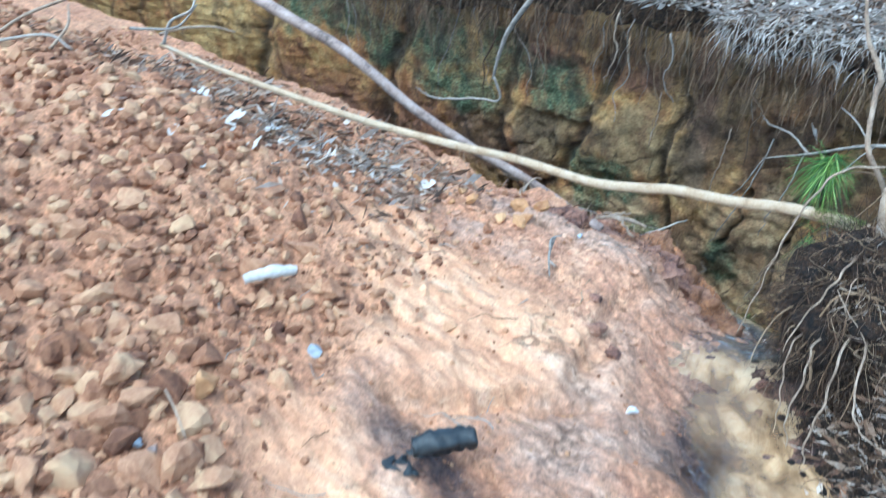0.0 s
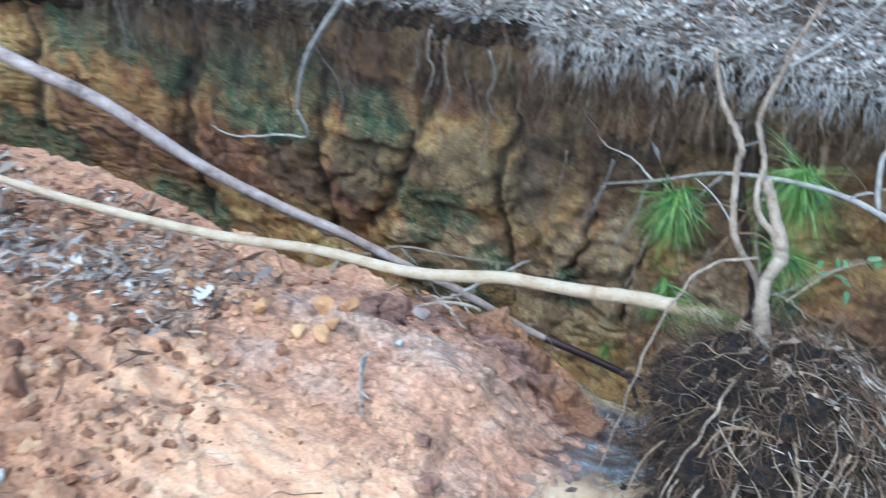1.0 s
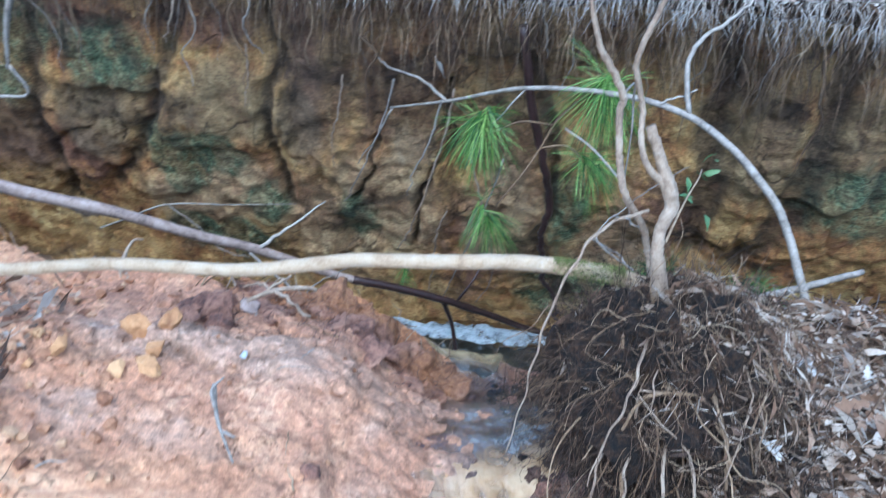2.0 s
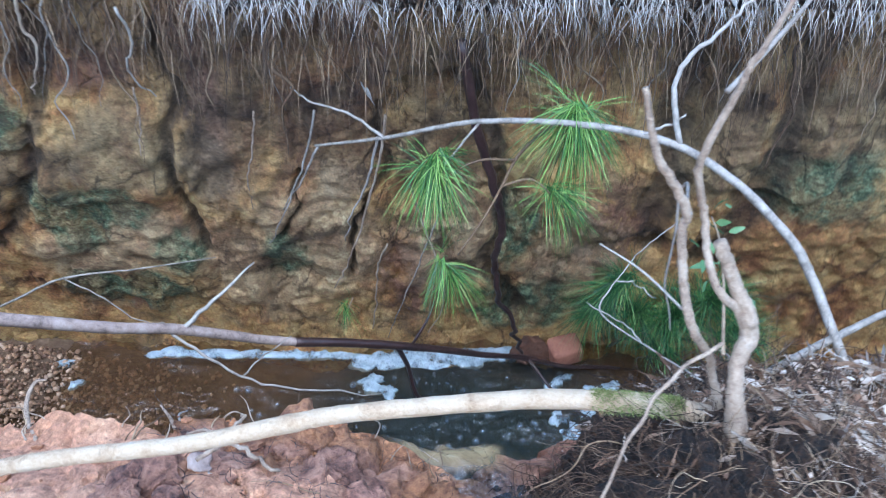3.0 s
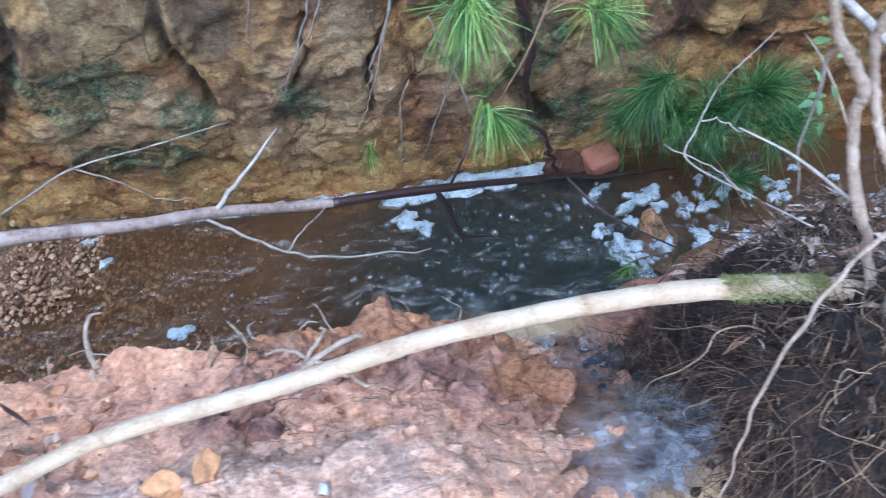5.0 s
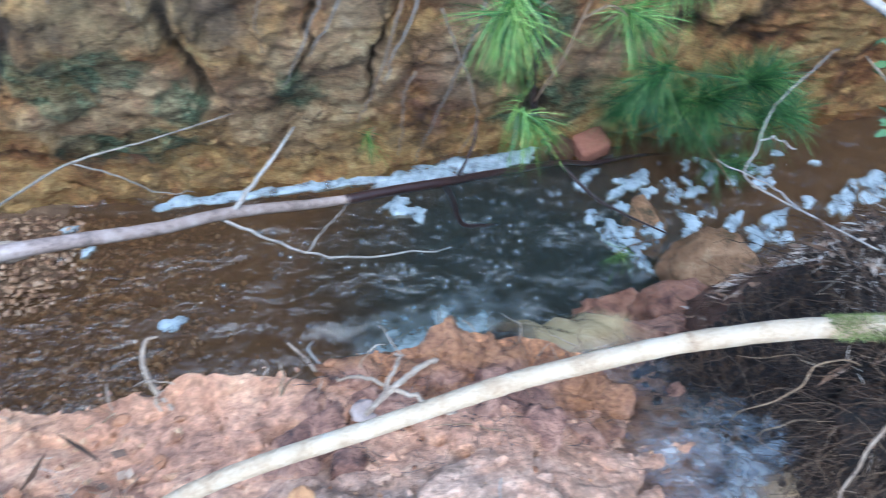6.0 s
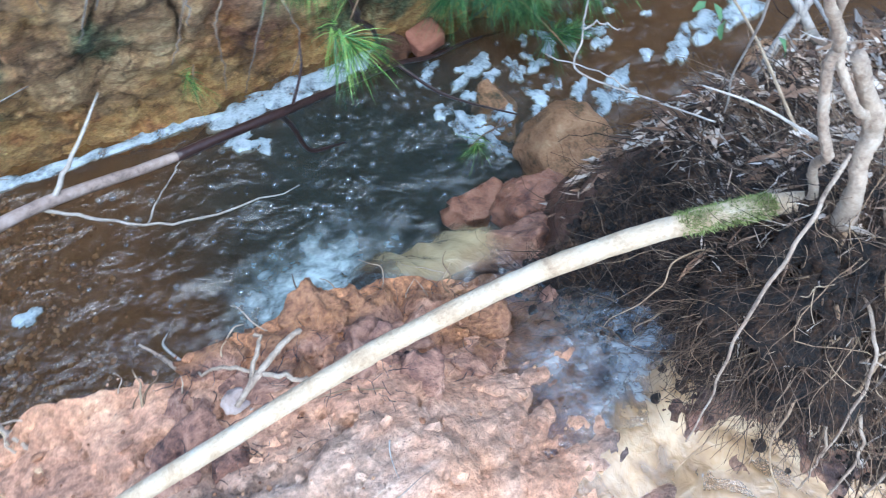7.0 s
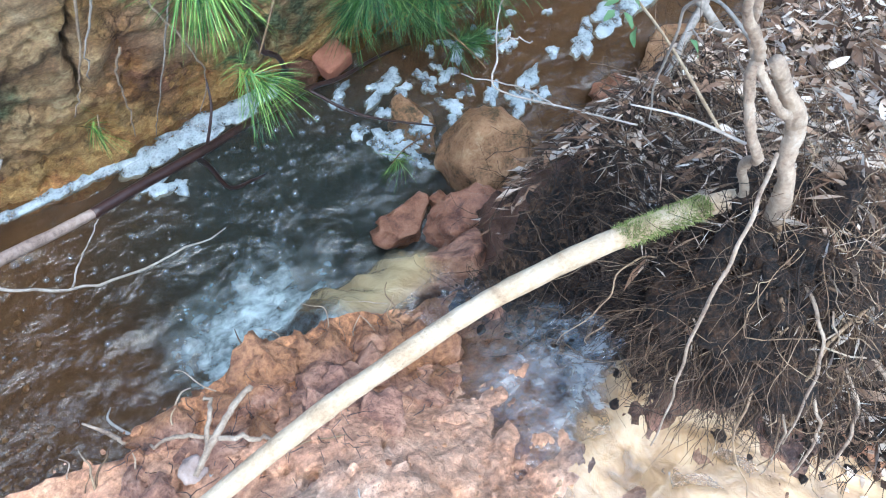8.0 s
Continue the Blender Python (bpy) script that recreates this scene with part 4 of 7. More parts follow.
# littered bank on top, its turf hanging over the wall
BX = spaced([(-46.0, -16.0, 1.5), (-16.0, -9.0, 0.3), (-9.0, -5.0, 0.08), (-5.0, 1.8, 0.035), (1.8, 6.0, 0.1), (6.0, 36.0, 1.5)])
over = 0.09 + 0.09 * smooth(BX, -2.6, -1.4) * smooth(BX, 2.2, 0.8) + 0.08 * fbm(BX * 2.5, 4.0, 3)
prof = [(0.10, -0.14), (-0.35, -0.10), (-0.75, -0.05), (-1.0, 0.04), (-0.95, 0.11), (-0.6, 0.17), (0.0, 0.21)]
rows = [np.stack([BX, wall_y(BX, wall_top(BX)) + a * over, wall_top(BX) + b], -1) for a, b in prof]
rows += [np.stack([BX, 4.8 + d + 0 * BX, wall_top(BX) + 0.21 + 0.42 * d - 0.02 * d * d + 0 * BX], -1) for d in (0.15, 0.35, 0.6, 0.9, 1.3, 1.8, 2.5, 3.5, 5.0, 7.0, 9.0, 10.5)]
rows += [np.stack([BX, 15.5 + d + 0 * BX, wall_top(BX) + 2.42 + 0.01 * d], -1) for d in (3.0, 10.0, 25.0)]
bank_grid = np.stack(rows)
bank_grid[..., 2] += 0.09 * fbm(bank_grid[..., 0] * 2.5, bank_grid[..., 1] * 2.5, 5)
bank_grid[..., 1] += 0.10 * fbm(bank_grid[..., 0] * 6, bank_grid[..., 2] * 6, 2)
bank = tagged(sheet("bank", bank_grid, BANK), "dark humus bank above the earth wall", "bank", kind="structure")

# creek bed and water
CX = spaced([(-46.0, -16.0, 1.5), (-16.0, -9.0, 0.4), (-9.0, -4.2, 0.1), (-4.2, 1.6, 0.018), (1.6, 6.0, 0.1), (6.0, 36.0, 1.5)])
CY = np.arange(2.85, 5.35, 0.02)
cx, cy = np.meshgrid(CX, CY)
deep = np.exp(-(((cx + 0.95) / 1.1) ** 2 + ((cy - 4.3) / 0.75) ** 2))
cz = -2.60 - 0.28 * deep + 0.13 * smooth(cx, -2.7, -3.4) * smooth(cy, 4.1, 4.6) + 0.06 * fbm(cx * 2.5, cy * 2.5, 4) + 0.02 * fbm(cx * 11, cy * 11, 7)
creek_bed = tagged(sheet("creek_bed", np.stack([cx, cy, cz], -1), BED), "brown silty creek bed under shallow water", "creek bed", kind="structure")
away = np.hypot(cx + 1.3, cy - 3.75)
stir = 0.45 + 1.2 * np.exp(-(away / 0.8) ** 2)
wave = 0.030 * fbm(cx * 5.5 + fbm(cx * 3, cy * 3, 2), cy * 7.0, 1, 3) * stir + 0.0035 * np.sin(away * 46 + 5 * fbm(cx * 3, cy * 3, 6)) * np.exp(-away / 0.9)
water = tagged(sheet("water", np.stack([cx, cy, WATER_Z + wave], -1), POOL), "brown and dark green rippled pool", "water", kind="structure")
water.visible_shadow = False

# thin sheet running over the shelf and off its lip
UP = 60
us = np.linspace(0, 1, 70)
line = spline(RUN_LINE[4:], 14)
line = np.stack([np.interp(us, np.linspace(0, 1, len(line)), line[:, k]) for k in (0, 1)], 1)
above = spline(RUN_LINE[:5], 14)
above = np.stack([np.interp(np.linspace(0, 1, UP, endpoint=False), np.linspace(0, 1, len(above)), above[:, k]) for k in (0, 1)], 1)
line, us = np.concatenate([above, line]), np.concatenate([np.zeros(UP), us])
tang = np.gradient(line, axis=0)
tang /= np.linalg.norm(tang, axis=1, keepdims=True)
side = np.stack([tang[:, 1], -tang[:, 0]], 1)
cross = np.linspace(-1, 1, 26)
half = 0.46 - 0.24 * smooth(us, 0.66, 0.97) + 0.05 * fbm(line[:, 1] * 2.5, 2.0, 3)
gx = line[:, 0, None] + side[:, 0, None] * cross[None] * half[:, None]
gy = np.minimum(line[:, 1, None] + side[:, 1, None] * cross[None] * half[:, None], 3.2)
gz = shelf(gx, np.minimum(gy, rim(gx))) * 0.45 + 0.55 * shelf(line[:, 0], np.minimum(line[:, 1], rim(line[:, 0])))[:, None] + 0.010 + 0.006 * fbm(gx * 9, gy * 9, 6)
fall = []
top_row = np.stack([gx[-1], gy[-1], gz[-1]], -1)
for k in range(1, 22):
    t = k / 21
    r = top_row.copy()
    r[:, 0] += -0.30 * t + 0.03 * fbm(r[:, 0] * 22, t * 6.0, 2) - 0.05 * t * (np.arange(26) - 12.5) / 13
    r[:, 1] = np.maximum(rim(r[:, 0]), r[:, 1]) + 0.56 * t + 0.05 * fbm(top_row[:, 0] * 25, t * 7.0, 4) * smooth(t, 0.0, 0.3)
    r[:, 2] += -2.05 * t ** 2
    fall.append(r)
run_grid = np.concatenate([np.stack([gx, gy, gz], -1), np.stack(fall)])
stream_sheet = sheet("stream", run_grid, RUN)
flow = stream_sheet.data.uv_layers.new(name="flow")
lp = np.empty(len(stream_sheet.data.loops), int)
stream_sheet.data.loops.foreach_get("vertex_index", lp)
flow.data.foreach_set("uv", np.stack([(lp % 26) / 26.0, (lp // 26 - UP) / 26.0], 1).astype(np.float32).ravel())
shallow_run = tagged(stream_sheet, "milky shallow stream running over clay and off the lip", "stream", kind="structure")
shallow_run.visible_shadow = False


# ---- timber ----
def limb(name, pts, radii, mat, label, category, group="", sides=12, rough=0.12, seed=1, twigs=(), part_name="trunk", per=8):
    """A fallen trunk or branch with its side twigs."""
    at = tuple(np.asarray(pts[0], float))
    ob = thing(name, at, label, category, group)
    v, f = tube(pts, radii, sides, rough, seed, per, kink=0.0012 if max(radii) < 0.02 else 0.0)
    body = add_part(part_name, v, f, mat, ob)
    for k, (tp, tr, tm) in enumerate(twigs):
        v, f = tube(tp, tr, 6, 0.2, seed + k + 1, 5, kink=0.005)
        add_part("twig", v, f, tm, ob)
    return ob


POLE_PTS = [(-3.98, 2.33, 0.055), (-3.6, 2.36, 0.02), (-3.13, 2.40, 0.0), (-2.63, 2.47, -0.03), (-2.16, 2.54, -0.03), (-1.89, 2.652, -0.055), (-1.57, 2.724, -0.079), (-1.34, 2.754, -0.038), (-1.23, 2.759, -0.009), (-1.0, 2.769, 0.019), (-0.8, 2.748, 0.072), (-0.61, 2.715, 0.105), (-0.50, 2.69, 0.108), (-0.44, 2.675, 0.098)]
pole = limb("fallen_pole", POLE_PTS, [0.011, 0.013, 0.0145, 0.016, 0.017, 0.0175, 0.0185, 0.020, 0.019, 0.020, 0.0205, 0.021, 0.020, 0.016], POLE_WOOD, "long pale peeled pole lying across clay into a root ball", "fallen tree", sides=16, rough=0.11)
rng = np.random.RandomState(5)
tufts = []
for _ in range(12000):
    u = rng.rand() ** 0.9
    c = np.array((-0.715, 2.733, 0.087)) * (1 - u) + np.array((-0.545, 2.70, 0.108)) * u
    a = rng.normal(0.15, 0.75)
    if noise.noise(Vector((u * 7, a * 2.2, 3.0))) < -0.22 - 0.3 * u:
        continue
    n = np.array((0.15 * rng.randn(), math.sin(a) * 0.9, math.cos(a)))
    n /= np.linalg.norm(n)
    s = np.cross(n, rng.randn(3))
    s *= 0.0011 / np.linalg.norm(s)
    b = c + n * 0.0195
    tip = b + n * rng.uniform(0.003, 0.010) + rng.randn(3) * 0.0025
    tufts.append((np.array([b - s, b + s, tip]), [(0, 1, 2)]))
mv, mf = joined(tufts)
add_part("moss_patch", mv, mf, MOSS, pole.children[0], "bright green moss on the pole")

DARK_PTS = [(-5.2, 2.95, 0.45), (-4.1, 3.15, 0.06), (-3.6, 3.27, -0.13), (-3.2, 3.42, -0.42), (-2.85, 3.57, -0.63), (-2.55, 3.69, -0.77), (-2.26, 3.82, -0.95), (-2.04, 3.95, -1.10), (-1.76, 4.08, -1.30), (-1.62, 4.13, -1.37)]
dark = limb("leaning_branch", DARK_PTS, [0.036, 0.034, 0.031, 0.029, 0.027, 0.025, 0.023, 0.022, 0.020, 0.019], DARK_WOOD, "long grey-brown fallen branch leaning down into the pool", "fallen branch", twigs=[
    ([(-2.04, 3.95, -1.10), (-1.92, 4.05, -1.04), (-1.77, 4.19, -0.95)], [0.011, 0.008, 0.004], GREY_WOOD),
    ([(-2.08, 3.93, -1.09), (-1.95, 3.88, -1.16), (-1.75, 3.80, -1.22), (-1.5, 3.78, -1.25), (-1.25, 3.80, -1.30)], [0.007, 0.006, 0.005, 0.004, 0.002], GREY_WOOD),
    ([(-1.78, 3.81, -1.21), (-1.70, 3.88, -1.16), (-1.60, 3.96, -1.14)], [0.004, 0.003, 0.002], GREY_WOOD)])
v, f = tube([(-2.70, 3.655, -0.72), (-2.655, 3.665, -0.745), (-2.60, 3.68, -0.765)], [0.028, 0.037, 0.027], 12, 0.2, 8, 5)
add_part("knot", v, f, STEM_WOOD, dark, "tan scarred knot on the branch")
wet_pts = [(-1.63, 4.125, -1.365), (-1.43, 4.2, -1.45), (-1.19, 4.30, -1.58), (-0.97, 4.45, -1.78), (-0.76, 4.61, -2.0), (-0.5, 4.76, -2.2), (-0.27, 4.84, -2.36), (0.0, 4.93, -2.47), (0.25, 4.98, -2.56)]
v, f = tube(wet_pts, [0.022, 0.021, 0.020, 0.018, 0.017, 0.015, 0.012, 0.009, 0.006], 10, 0.12, 3, 8)
add_part("wet_end", v, f, WET_WOOD, dark, "wet dark end of the branch")
for k, (tp, tr) in enumerate([([(-1.2, 4.3, -1.58), (-1.15, 4.36, -1.8), (-1.10, 4.33, -2.0), (-0.98, 4.38, -2.12), (-0.9, 4.45, -2.25)], [0.013, 0.012, 0.010, 0.007, 0.004]),
                              ([(-0.5, 4.76, -2.2), (-0.35, 4.6, -2.3), (-0.2, 4.5, -2.36), (0.05, 4.38, -2.45)], [0.010, 0.009, 0.007, 0.005]),
                              ([(-1.13, 4.34, -1.62), (-1.05, 4.42, -1.5), (-1.02, 4.5, -1.42)], [0.008, 0.006, 0.004])]):
    v, f = tube(tp, tr, 6, 0.15, 20 + k, 5)
    add_part("twig", v, f, WET_WOOD, dark)

ARCH_PTS = [(-1.53, 4.52, -0.60), (-1.23, 4.32, -0.41), (-0.89, 4.12, -0.19), (-0.54, 3.92, -0.06), (-0.31, 3.80, -0.04), (-0.16, 3.65, -0.06), (-0.02, 3.50, -0.14), (0.045, 3.40, -0.22), (0.12, 3.20, -0.36)]
limb("arched_branch", ARCH_PTS, [0.005, 0.007, 0.009, 0.0105, 0.012, 0.013, 0.0135, 0.014, 0.014], GREY_WOOD, "bleached grey branch arching over the gully from the littered ground", "branch", twigs=[
    ([(-1.23, 4.32, -0.41), (-1.38, 4.42, -0.37), (-1.55, 4.55, -0.40), (-1.62, 4.6, -0.38)], [0.007, 0.005, 0.004, 0.003], GREY_WOOD),
    ([(-1.52, 4.51, -0.60), (-1.60, 4.52, -0.78), (-1.70, 4.52, -0.95)], [0.006, 0.004, 0.002], GREY_WOOD),
    ([(-1.26, 4.34, -0.42), (-1.30, 4.36, -0.62), (-1.38, 4.38, -0.85), (-1.42, 4.4, -1.02)], [0.006, 0.005, 0.003, 0.002], GREY_WOOD),
    ([(-0.30, 3.80, -0.035), (-0.33, 3.86, 0.10), (-0.31, 3.9, 0.19), (-0.2, 3.95, 0.28), (-0.12, 4.0, 0.36)], [0.010, 0.009, 0.008, 0.006, 0.004], GREY_WOOD),
    ([(-0.40, 3.85, -0.04), (-0.36, 3.83, 0.0), (-0.28, 3.86, 0.03)], [0.006, 0.004, 0.003], GREY_WOOD),
    ([(-0.89, 4.12, -0.19), (-1.0, 4.1, -0.36), (-1.05, 4.08, -0.52)], [0.005, 0.004, 0.002], GREY_WOOD)], sides=10)

# ---- root ball with its stems ----
ROOT_AT = np.array((-0.42, 2.56, -0.05))


def crowned(v):
    """Draw the top of the ball in towards the stems."""
    v = np.array(v, float)
    draw = 1 - 0.16 * smooth(v[:, 2], -0.05, 0.20)
    v[:, 0], v[:, 1] = -0.46 + (v[:, 0] + 0.46) * draw, 2.60 + (v[:, 1] - 2.60) * draw
    return v


def root_ball():
    ob = thing("root_ball", (-0.42, 2.56, -0.42), "upturned dark root ball bristling with bare roots above the stream", "root ball")
    v = ICO4_V.copy()
    n = np.array([noise.noise(Vector(p * 1.7)) + 0.7 * noise.noise(Vector(p * 4.5)) + 0.75 * noise.noise(Vector(p * 9)) + 0.55 * noise.noise(Vector(p * 19)) for p in v])
    v = v * (1 + 0.34 * n)[:, None] * np.array((0.245, 0.21, 0.285))
    v[:, 0] += 0.10 * smooth(-v[:, 2], 0.0, 0.3)
    v = v + ROOT_AT + np.array((0, 0, -0.07))
    add_part("soil", crowned(v), ICO4_F, SOIL, ob, "dark crumbly soil held by roots")
    r = np.random.RandomState(11)

    def spot_on_ball(low, high):
        a, el = r.uniform(0, 6.283), r.uniform(low, high)
        return np.array((math.cos(a) * math.cos(el), math.sin(a) * math.cos(el), math.sin(el)))

    clumps = []
    for k in range(700):
        d = spot_on_ball(-1.1, 1.2)
        s = r.uniform(0.008, 0.030) if k % 25 else r.uniform(0.030, 0.055)
        cv = ICO_V * (1 + 0.45 * (r.rand(len(ICO_V), 1) - 0.5)) * s * np.array((1, 0.9, 0.8))
        clumps.append((turned(cv, k) + ROOT_AT + np.array((0.09 * max(0, -d[2]), 0, -0.07)) + d * np.array((0.25, 0.22, 0.29)), ICO_F))
    v, f = joined(clumps)
    add_part("crumbled_soil", crowned(v), f, SOIL, ob, "clumps of dark soil clinging to the roots")["kind"] = "stuff"
    for k in range(120):
        d = spot_on_ball(-0.7, 1.0)
        if d[1] > 0.6 and r.rand() < 0.7:
            d[1] *= -1
        s = ROOT_AT + d * np.array((0.24, 0.20, 0.25))
        w = 0.45 * d + 0.40 * r.randn(3) + np.array((0.0, -0.05, -0.9))
        pts = wander(r, s, w, r.uniform(0.10, 0.36), 9, 0.22, 0.36)
        rad = r.choice([0.0014, 0.0022, 0.0034, 0.0052], p=[0.48, 0.33, 0.15, 0.04])
        v, f = tube(pts, [rad, rad * 0.8, rad * 0.3], 5, 0.2, k, 3)
        add_part("root", crowned(v), f, ROOT_WOOD, ob)
    for name, count, mat, reach, thick, label in (("rootlet_mat", 10000, HAIR_ROOT, (0.06, 0.28), (0.0005, 0.0014), "mat of fine brown rootlets"),
                                                  ("root_tangle", 650, ROOT_WOOD, (0.08, 0.32), (0.0006, 0.0014), "tangle of pale thin roots")):
        hair = []
        for k in range(count):
            d = spot_on_ball(-1.2, 1.25)
            s = ROOT_AT + np.array((0.10 * max(0, -d[2]), 0, -0.07)) + d * np.array((0.27, 0.23, 0.31))
            w = d * 0.30 + r.randn(3) * 0.7 + np.array((0, 0, -0.5))
            pts = wander(r, s - d * 0.05, w, r.uniform(*reach), 6, 0.12, 0.34)
            q = r.uniform(*thick)
            hair.append(tube(pts, [q, q * 0.5], 3, 0, k, 2 if mat is ROOT_WOOD else 0, False))
        v, f = joined(hair)
        add_part(name, crowned(v), f, mat, ob, label)["kind"] = "stuff"
    return ob


ball = root_ball()
# roots that fan from the crown over the ball
r_fan = np.random.RandomState(29)
for k in range(34):
    a0, el0 = r_fan.uniform(-3.0, 1.0), r_fan.uniform(0.2, 1.3)
    drop_to, swing = r_fan.uniform(-0.8, 0.6), r_fan.normal(0, 1.0)
    lift = r_fan.uniform(1.08, 1.45)
    pts = []
    for t in np.linspace(0, 1, 8):
        el, a = el0 + (drop_to - el0) * t + 0.10 * r_fan.randn(), a0 + swing * t + 0.20 * r_fan.randn()
        d = np.array((math.cos(a) * math.cos(el), math.sin(a) * math.cos(el), math.sin(el)))
        pts.append(ROOT_AT + np.array((0.02, 0.03, -0.07)) + d * np.array((0.25, 0.22, 0.28)) * (1.05 + (lift - 1.05) * math.sin(math.pi * min(1, t * 1.15)) + 0.04 * r_fan.randn()))
    r0 = r_fan.choice([0.0016, 0.0024, 0.0036, 0.0055], p=[0.45, 0.35, 0.15, 0.05])
    v, f = tube(pts, [r0 * 0.8, r0 * 0.65, r0 * 0.25], 6, 0.3, k + 130, 4, kink=0.003)
    add_part("root", crowned(v), f, (STEM_WOOD, ROOT_WOOD, HAIR_ROOT)[k % 3], ball)
# long roots that hang from the ball in the open
for k, (pts, r0) in enumerate([
        ([(-0.53, 2.66, 0.35), (-0.63, 2.60, 0.33), (-0.69, 2.55, 0.22), (-0.725, 2.50, 0.08), (-0.745, 2.45, -0.08), (-0.77, 2.40, -0.25)], 0.0038),
        ([(-0.48, 2.56, 0.12), (-0.50, 2.45, 0.12), (-0.52, 2.36, 0.06), (-0.56, 2.30, -0.05), (-0.58, 2.27, -0.15)], 0.0038),
        ([(-0.54, 2.42, -0.08), (-0.56, 2.30, -0.12), (-0.56, 2.26, -0.2), (-0.54, 2.24, -0.32), (-0.53, 2.22, -0.42)], 0.0034),
        ([(-0.48, 2.42, -0.06), (-0.50, 2.28, -0.1), (-0.49, 2.23, -0.2), (-0.50, 2.2, -0.32), (-0.47, 2.18, -0.42)], 0.0038),
        ([(-0.42, 2.42, -0.04), (-0.42, 2.27, -0.08), (-0.41, 2.2, -0.22), (-0.42, 2.16, -0.36), (-0.40, 2.14, -0.42)], 0.0046),
        ([(-0.38, 2.42, -0.02), (-0.36, 2.27, -0.06), (-0.33, 2.18, -0.16), (-0.28, 2.12, -0.2), (-0.22, 2.1, -0.21)], 0.0038)]):
    pts = [np.array(p) + 0.004 * np.array((math.sin(9 * i + k), math.cos(7 * i + k), 0)) for i, p in enumerate(spline(pts, 3))]
    v, f = tube(pts, [r0, r0 * 0.9, r0 * 0.45], 7, 0.3, k + 60, 6)
    add_part("root", v, f, STEM_WOOD, ball)

# thick roots that carry the stems down into the ball
for k, (pts, r0) in enumerate([([(-0.47, 2.62, 0.16), (-0.50, 2.50, 0.10), (-0.51, 2.38, 0.0), (-0.50, 2.31, -0.12), (-0.485, 2.28, -0.26)], 0.011), ([(-0.44, 2.60, 0.14), (-0.36, 2.46, 0.10), (-0.30, 2.36, 0.0), (-0.27, 2.30, -0.12)], 0.009), ([(-0.45, 2.62, 0.14), (-0.33, 2.60, 0.13), (-0.22, 2.54, 0.06), (-0.12, 2.46, -0.06), (-0.04, 2.40, -0.14)], 0.009)]):
    v, f = tube(pts, [r0, r0 * 0.75, r0 * 0.4], 8, 0.3, k + 160, 7, kink=0.004)
    add_part("root", crowned(v), f, ROOT_WOOD, ball, "thick grey-brown root")

# loose fibres tangled over the crown
r_fib = np.random.RandomState(37)
fibres = []
for k in range(300):
    a, el = r_fib.uniform(-3.1, 1.4), r_fib.uniform(-0.1, 1.3)
    d = np.array((math.cos(a) * math.cos(el), math.sin(a) * math.cos(el), math.sin(el)))
    p = ROOT_AT + np.array((0.03, 0.02, -0.07)) + d * np.array((0.27, 0.235, 0.30))
    pts = wander(r_fib, p, 0.5 * d + r_fib.randn(3), r_fib.uniform(0.08, 0.26), 7, 0.16, 0.40)
    q = r_fib.uniform(0.0006, 0.0017)
    fibres.append(tube(pts, [q, q * 0.5], 4, 0, k, 2, False))
v, f = joined(fibres)
add_part("crown_tangle", crowned(v), f, ROOT_WOOD, ball, "pale fibres tangled over the crown of the roots")["kind"] = "stuff"

r_hang = np.random.RandomState(17)
for k in range(16):
    x, y = r_hang.uniform(-0.55, -0.16), r_hang.uniform(2.38, 2.46)
    pts = wander(r_hang, (x, y, r_hang.uniform(-0.12, 0.10)), (0.15 * r_hang.randn(), -0.75, -0.8), r_hang.uniform(0.22, 0.42), 8, 0.25, 0.22)
    r0 = r_hang.uniform(0.0022, 0.0046)
    v, f = tube(pts, [r0, r0 * 0.8, r0 * 0.35], 6, 0.2, k + 90, 4)
    add_part("root", v, f, STEM_WOOD if k % 2 else ROOT_WOOD, ball)

stems = thing("sapling", (-0.49, 2.65, 0.14), "bare tan forked sapling stems growing from the root ball", "small tree")
STUMP = ("stem", [(-0.45, 2.60, 0.08), (-0.475, 2.615, 0.18), (-0.495, 2.63, 0.27), (-0.495, 2.655, 0.31), (-0.48, 2.68, 0.355), (-0.495, 2.695, 0.405), (-0.525, 2.72, 0.455), (-0.558, 2.742, 0.52)], [0.044, 0.031, 0.022, 0.021, 0.025, 0.023, 0.019, 0.017])
MIDDLE = ("stem", [(-0.485, 2.685, 0.36), (-0.51, 2.695, 0.405), (-0.55, 2.695, 0.445), (-0.57, 2.72, 0.48), (-0.575, 2.76, 0.51), (-0.58, 2.79, 0.545), (-0.61, 2.79, 0.645), (-0.585, 2.80, 0.76), (-0.57, 2.80, 0.83), (-0.53, 2.81, 0.94)], [0.014, 0.0125, 0.011, 0.0105, 0.0105, 0.010, 0.010, 0.009, 0.008, 0.006])
OUTER = ("stem", [(-0.475, 2.67, 0.06), (-0.485, 2.68, 0.15), (-0.51, 2.70, 0.22), (-0.53, 2.695, 0.28), (-0.59, 2.665, 0.385), (-0.61, 2.69, 0.44), (-0.62, 2.71, 0.485), (-0.63, 2.735, 0.55), (-0.63, 2.74, 0.59), (-0.67, 2.745, 0.655), (-0.70, 2.75, 0.70), (-0.735, 2.76, 0.81)], [0.017, 0.014, 0.012, 0.012, 0.0125, 0.012, 0.0115, 0.012, 0.012, 0.0115, 0.010, 0.007])
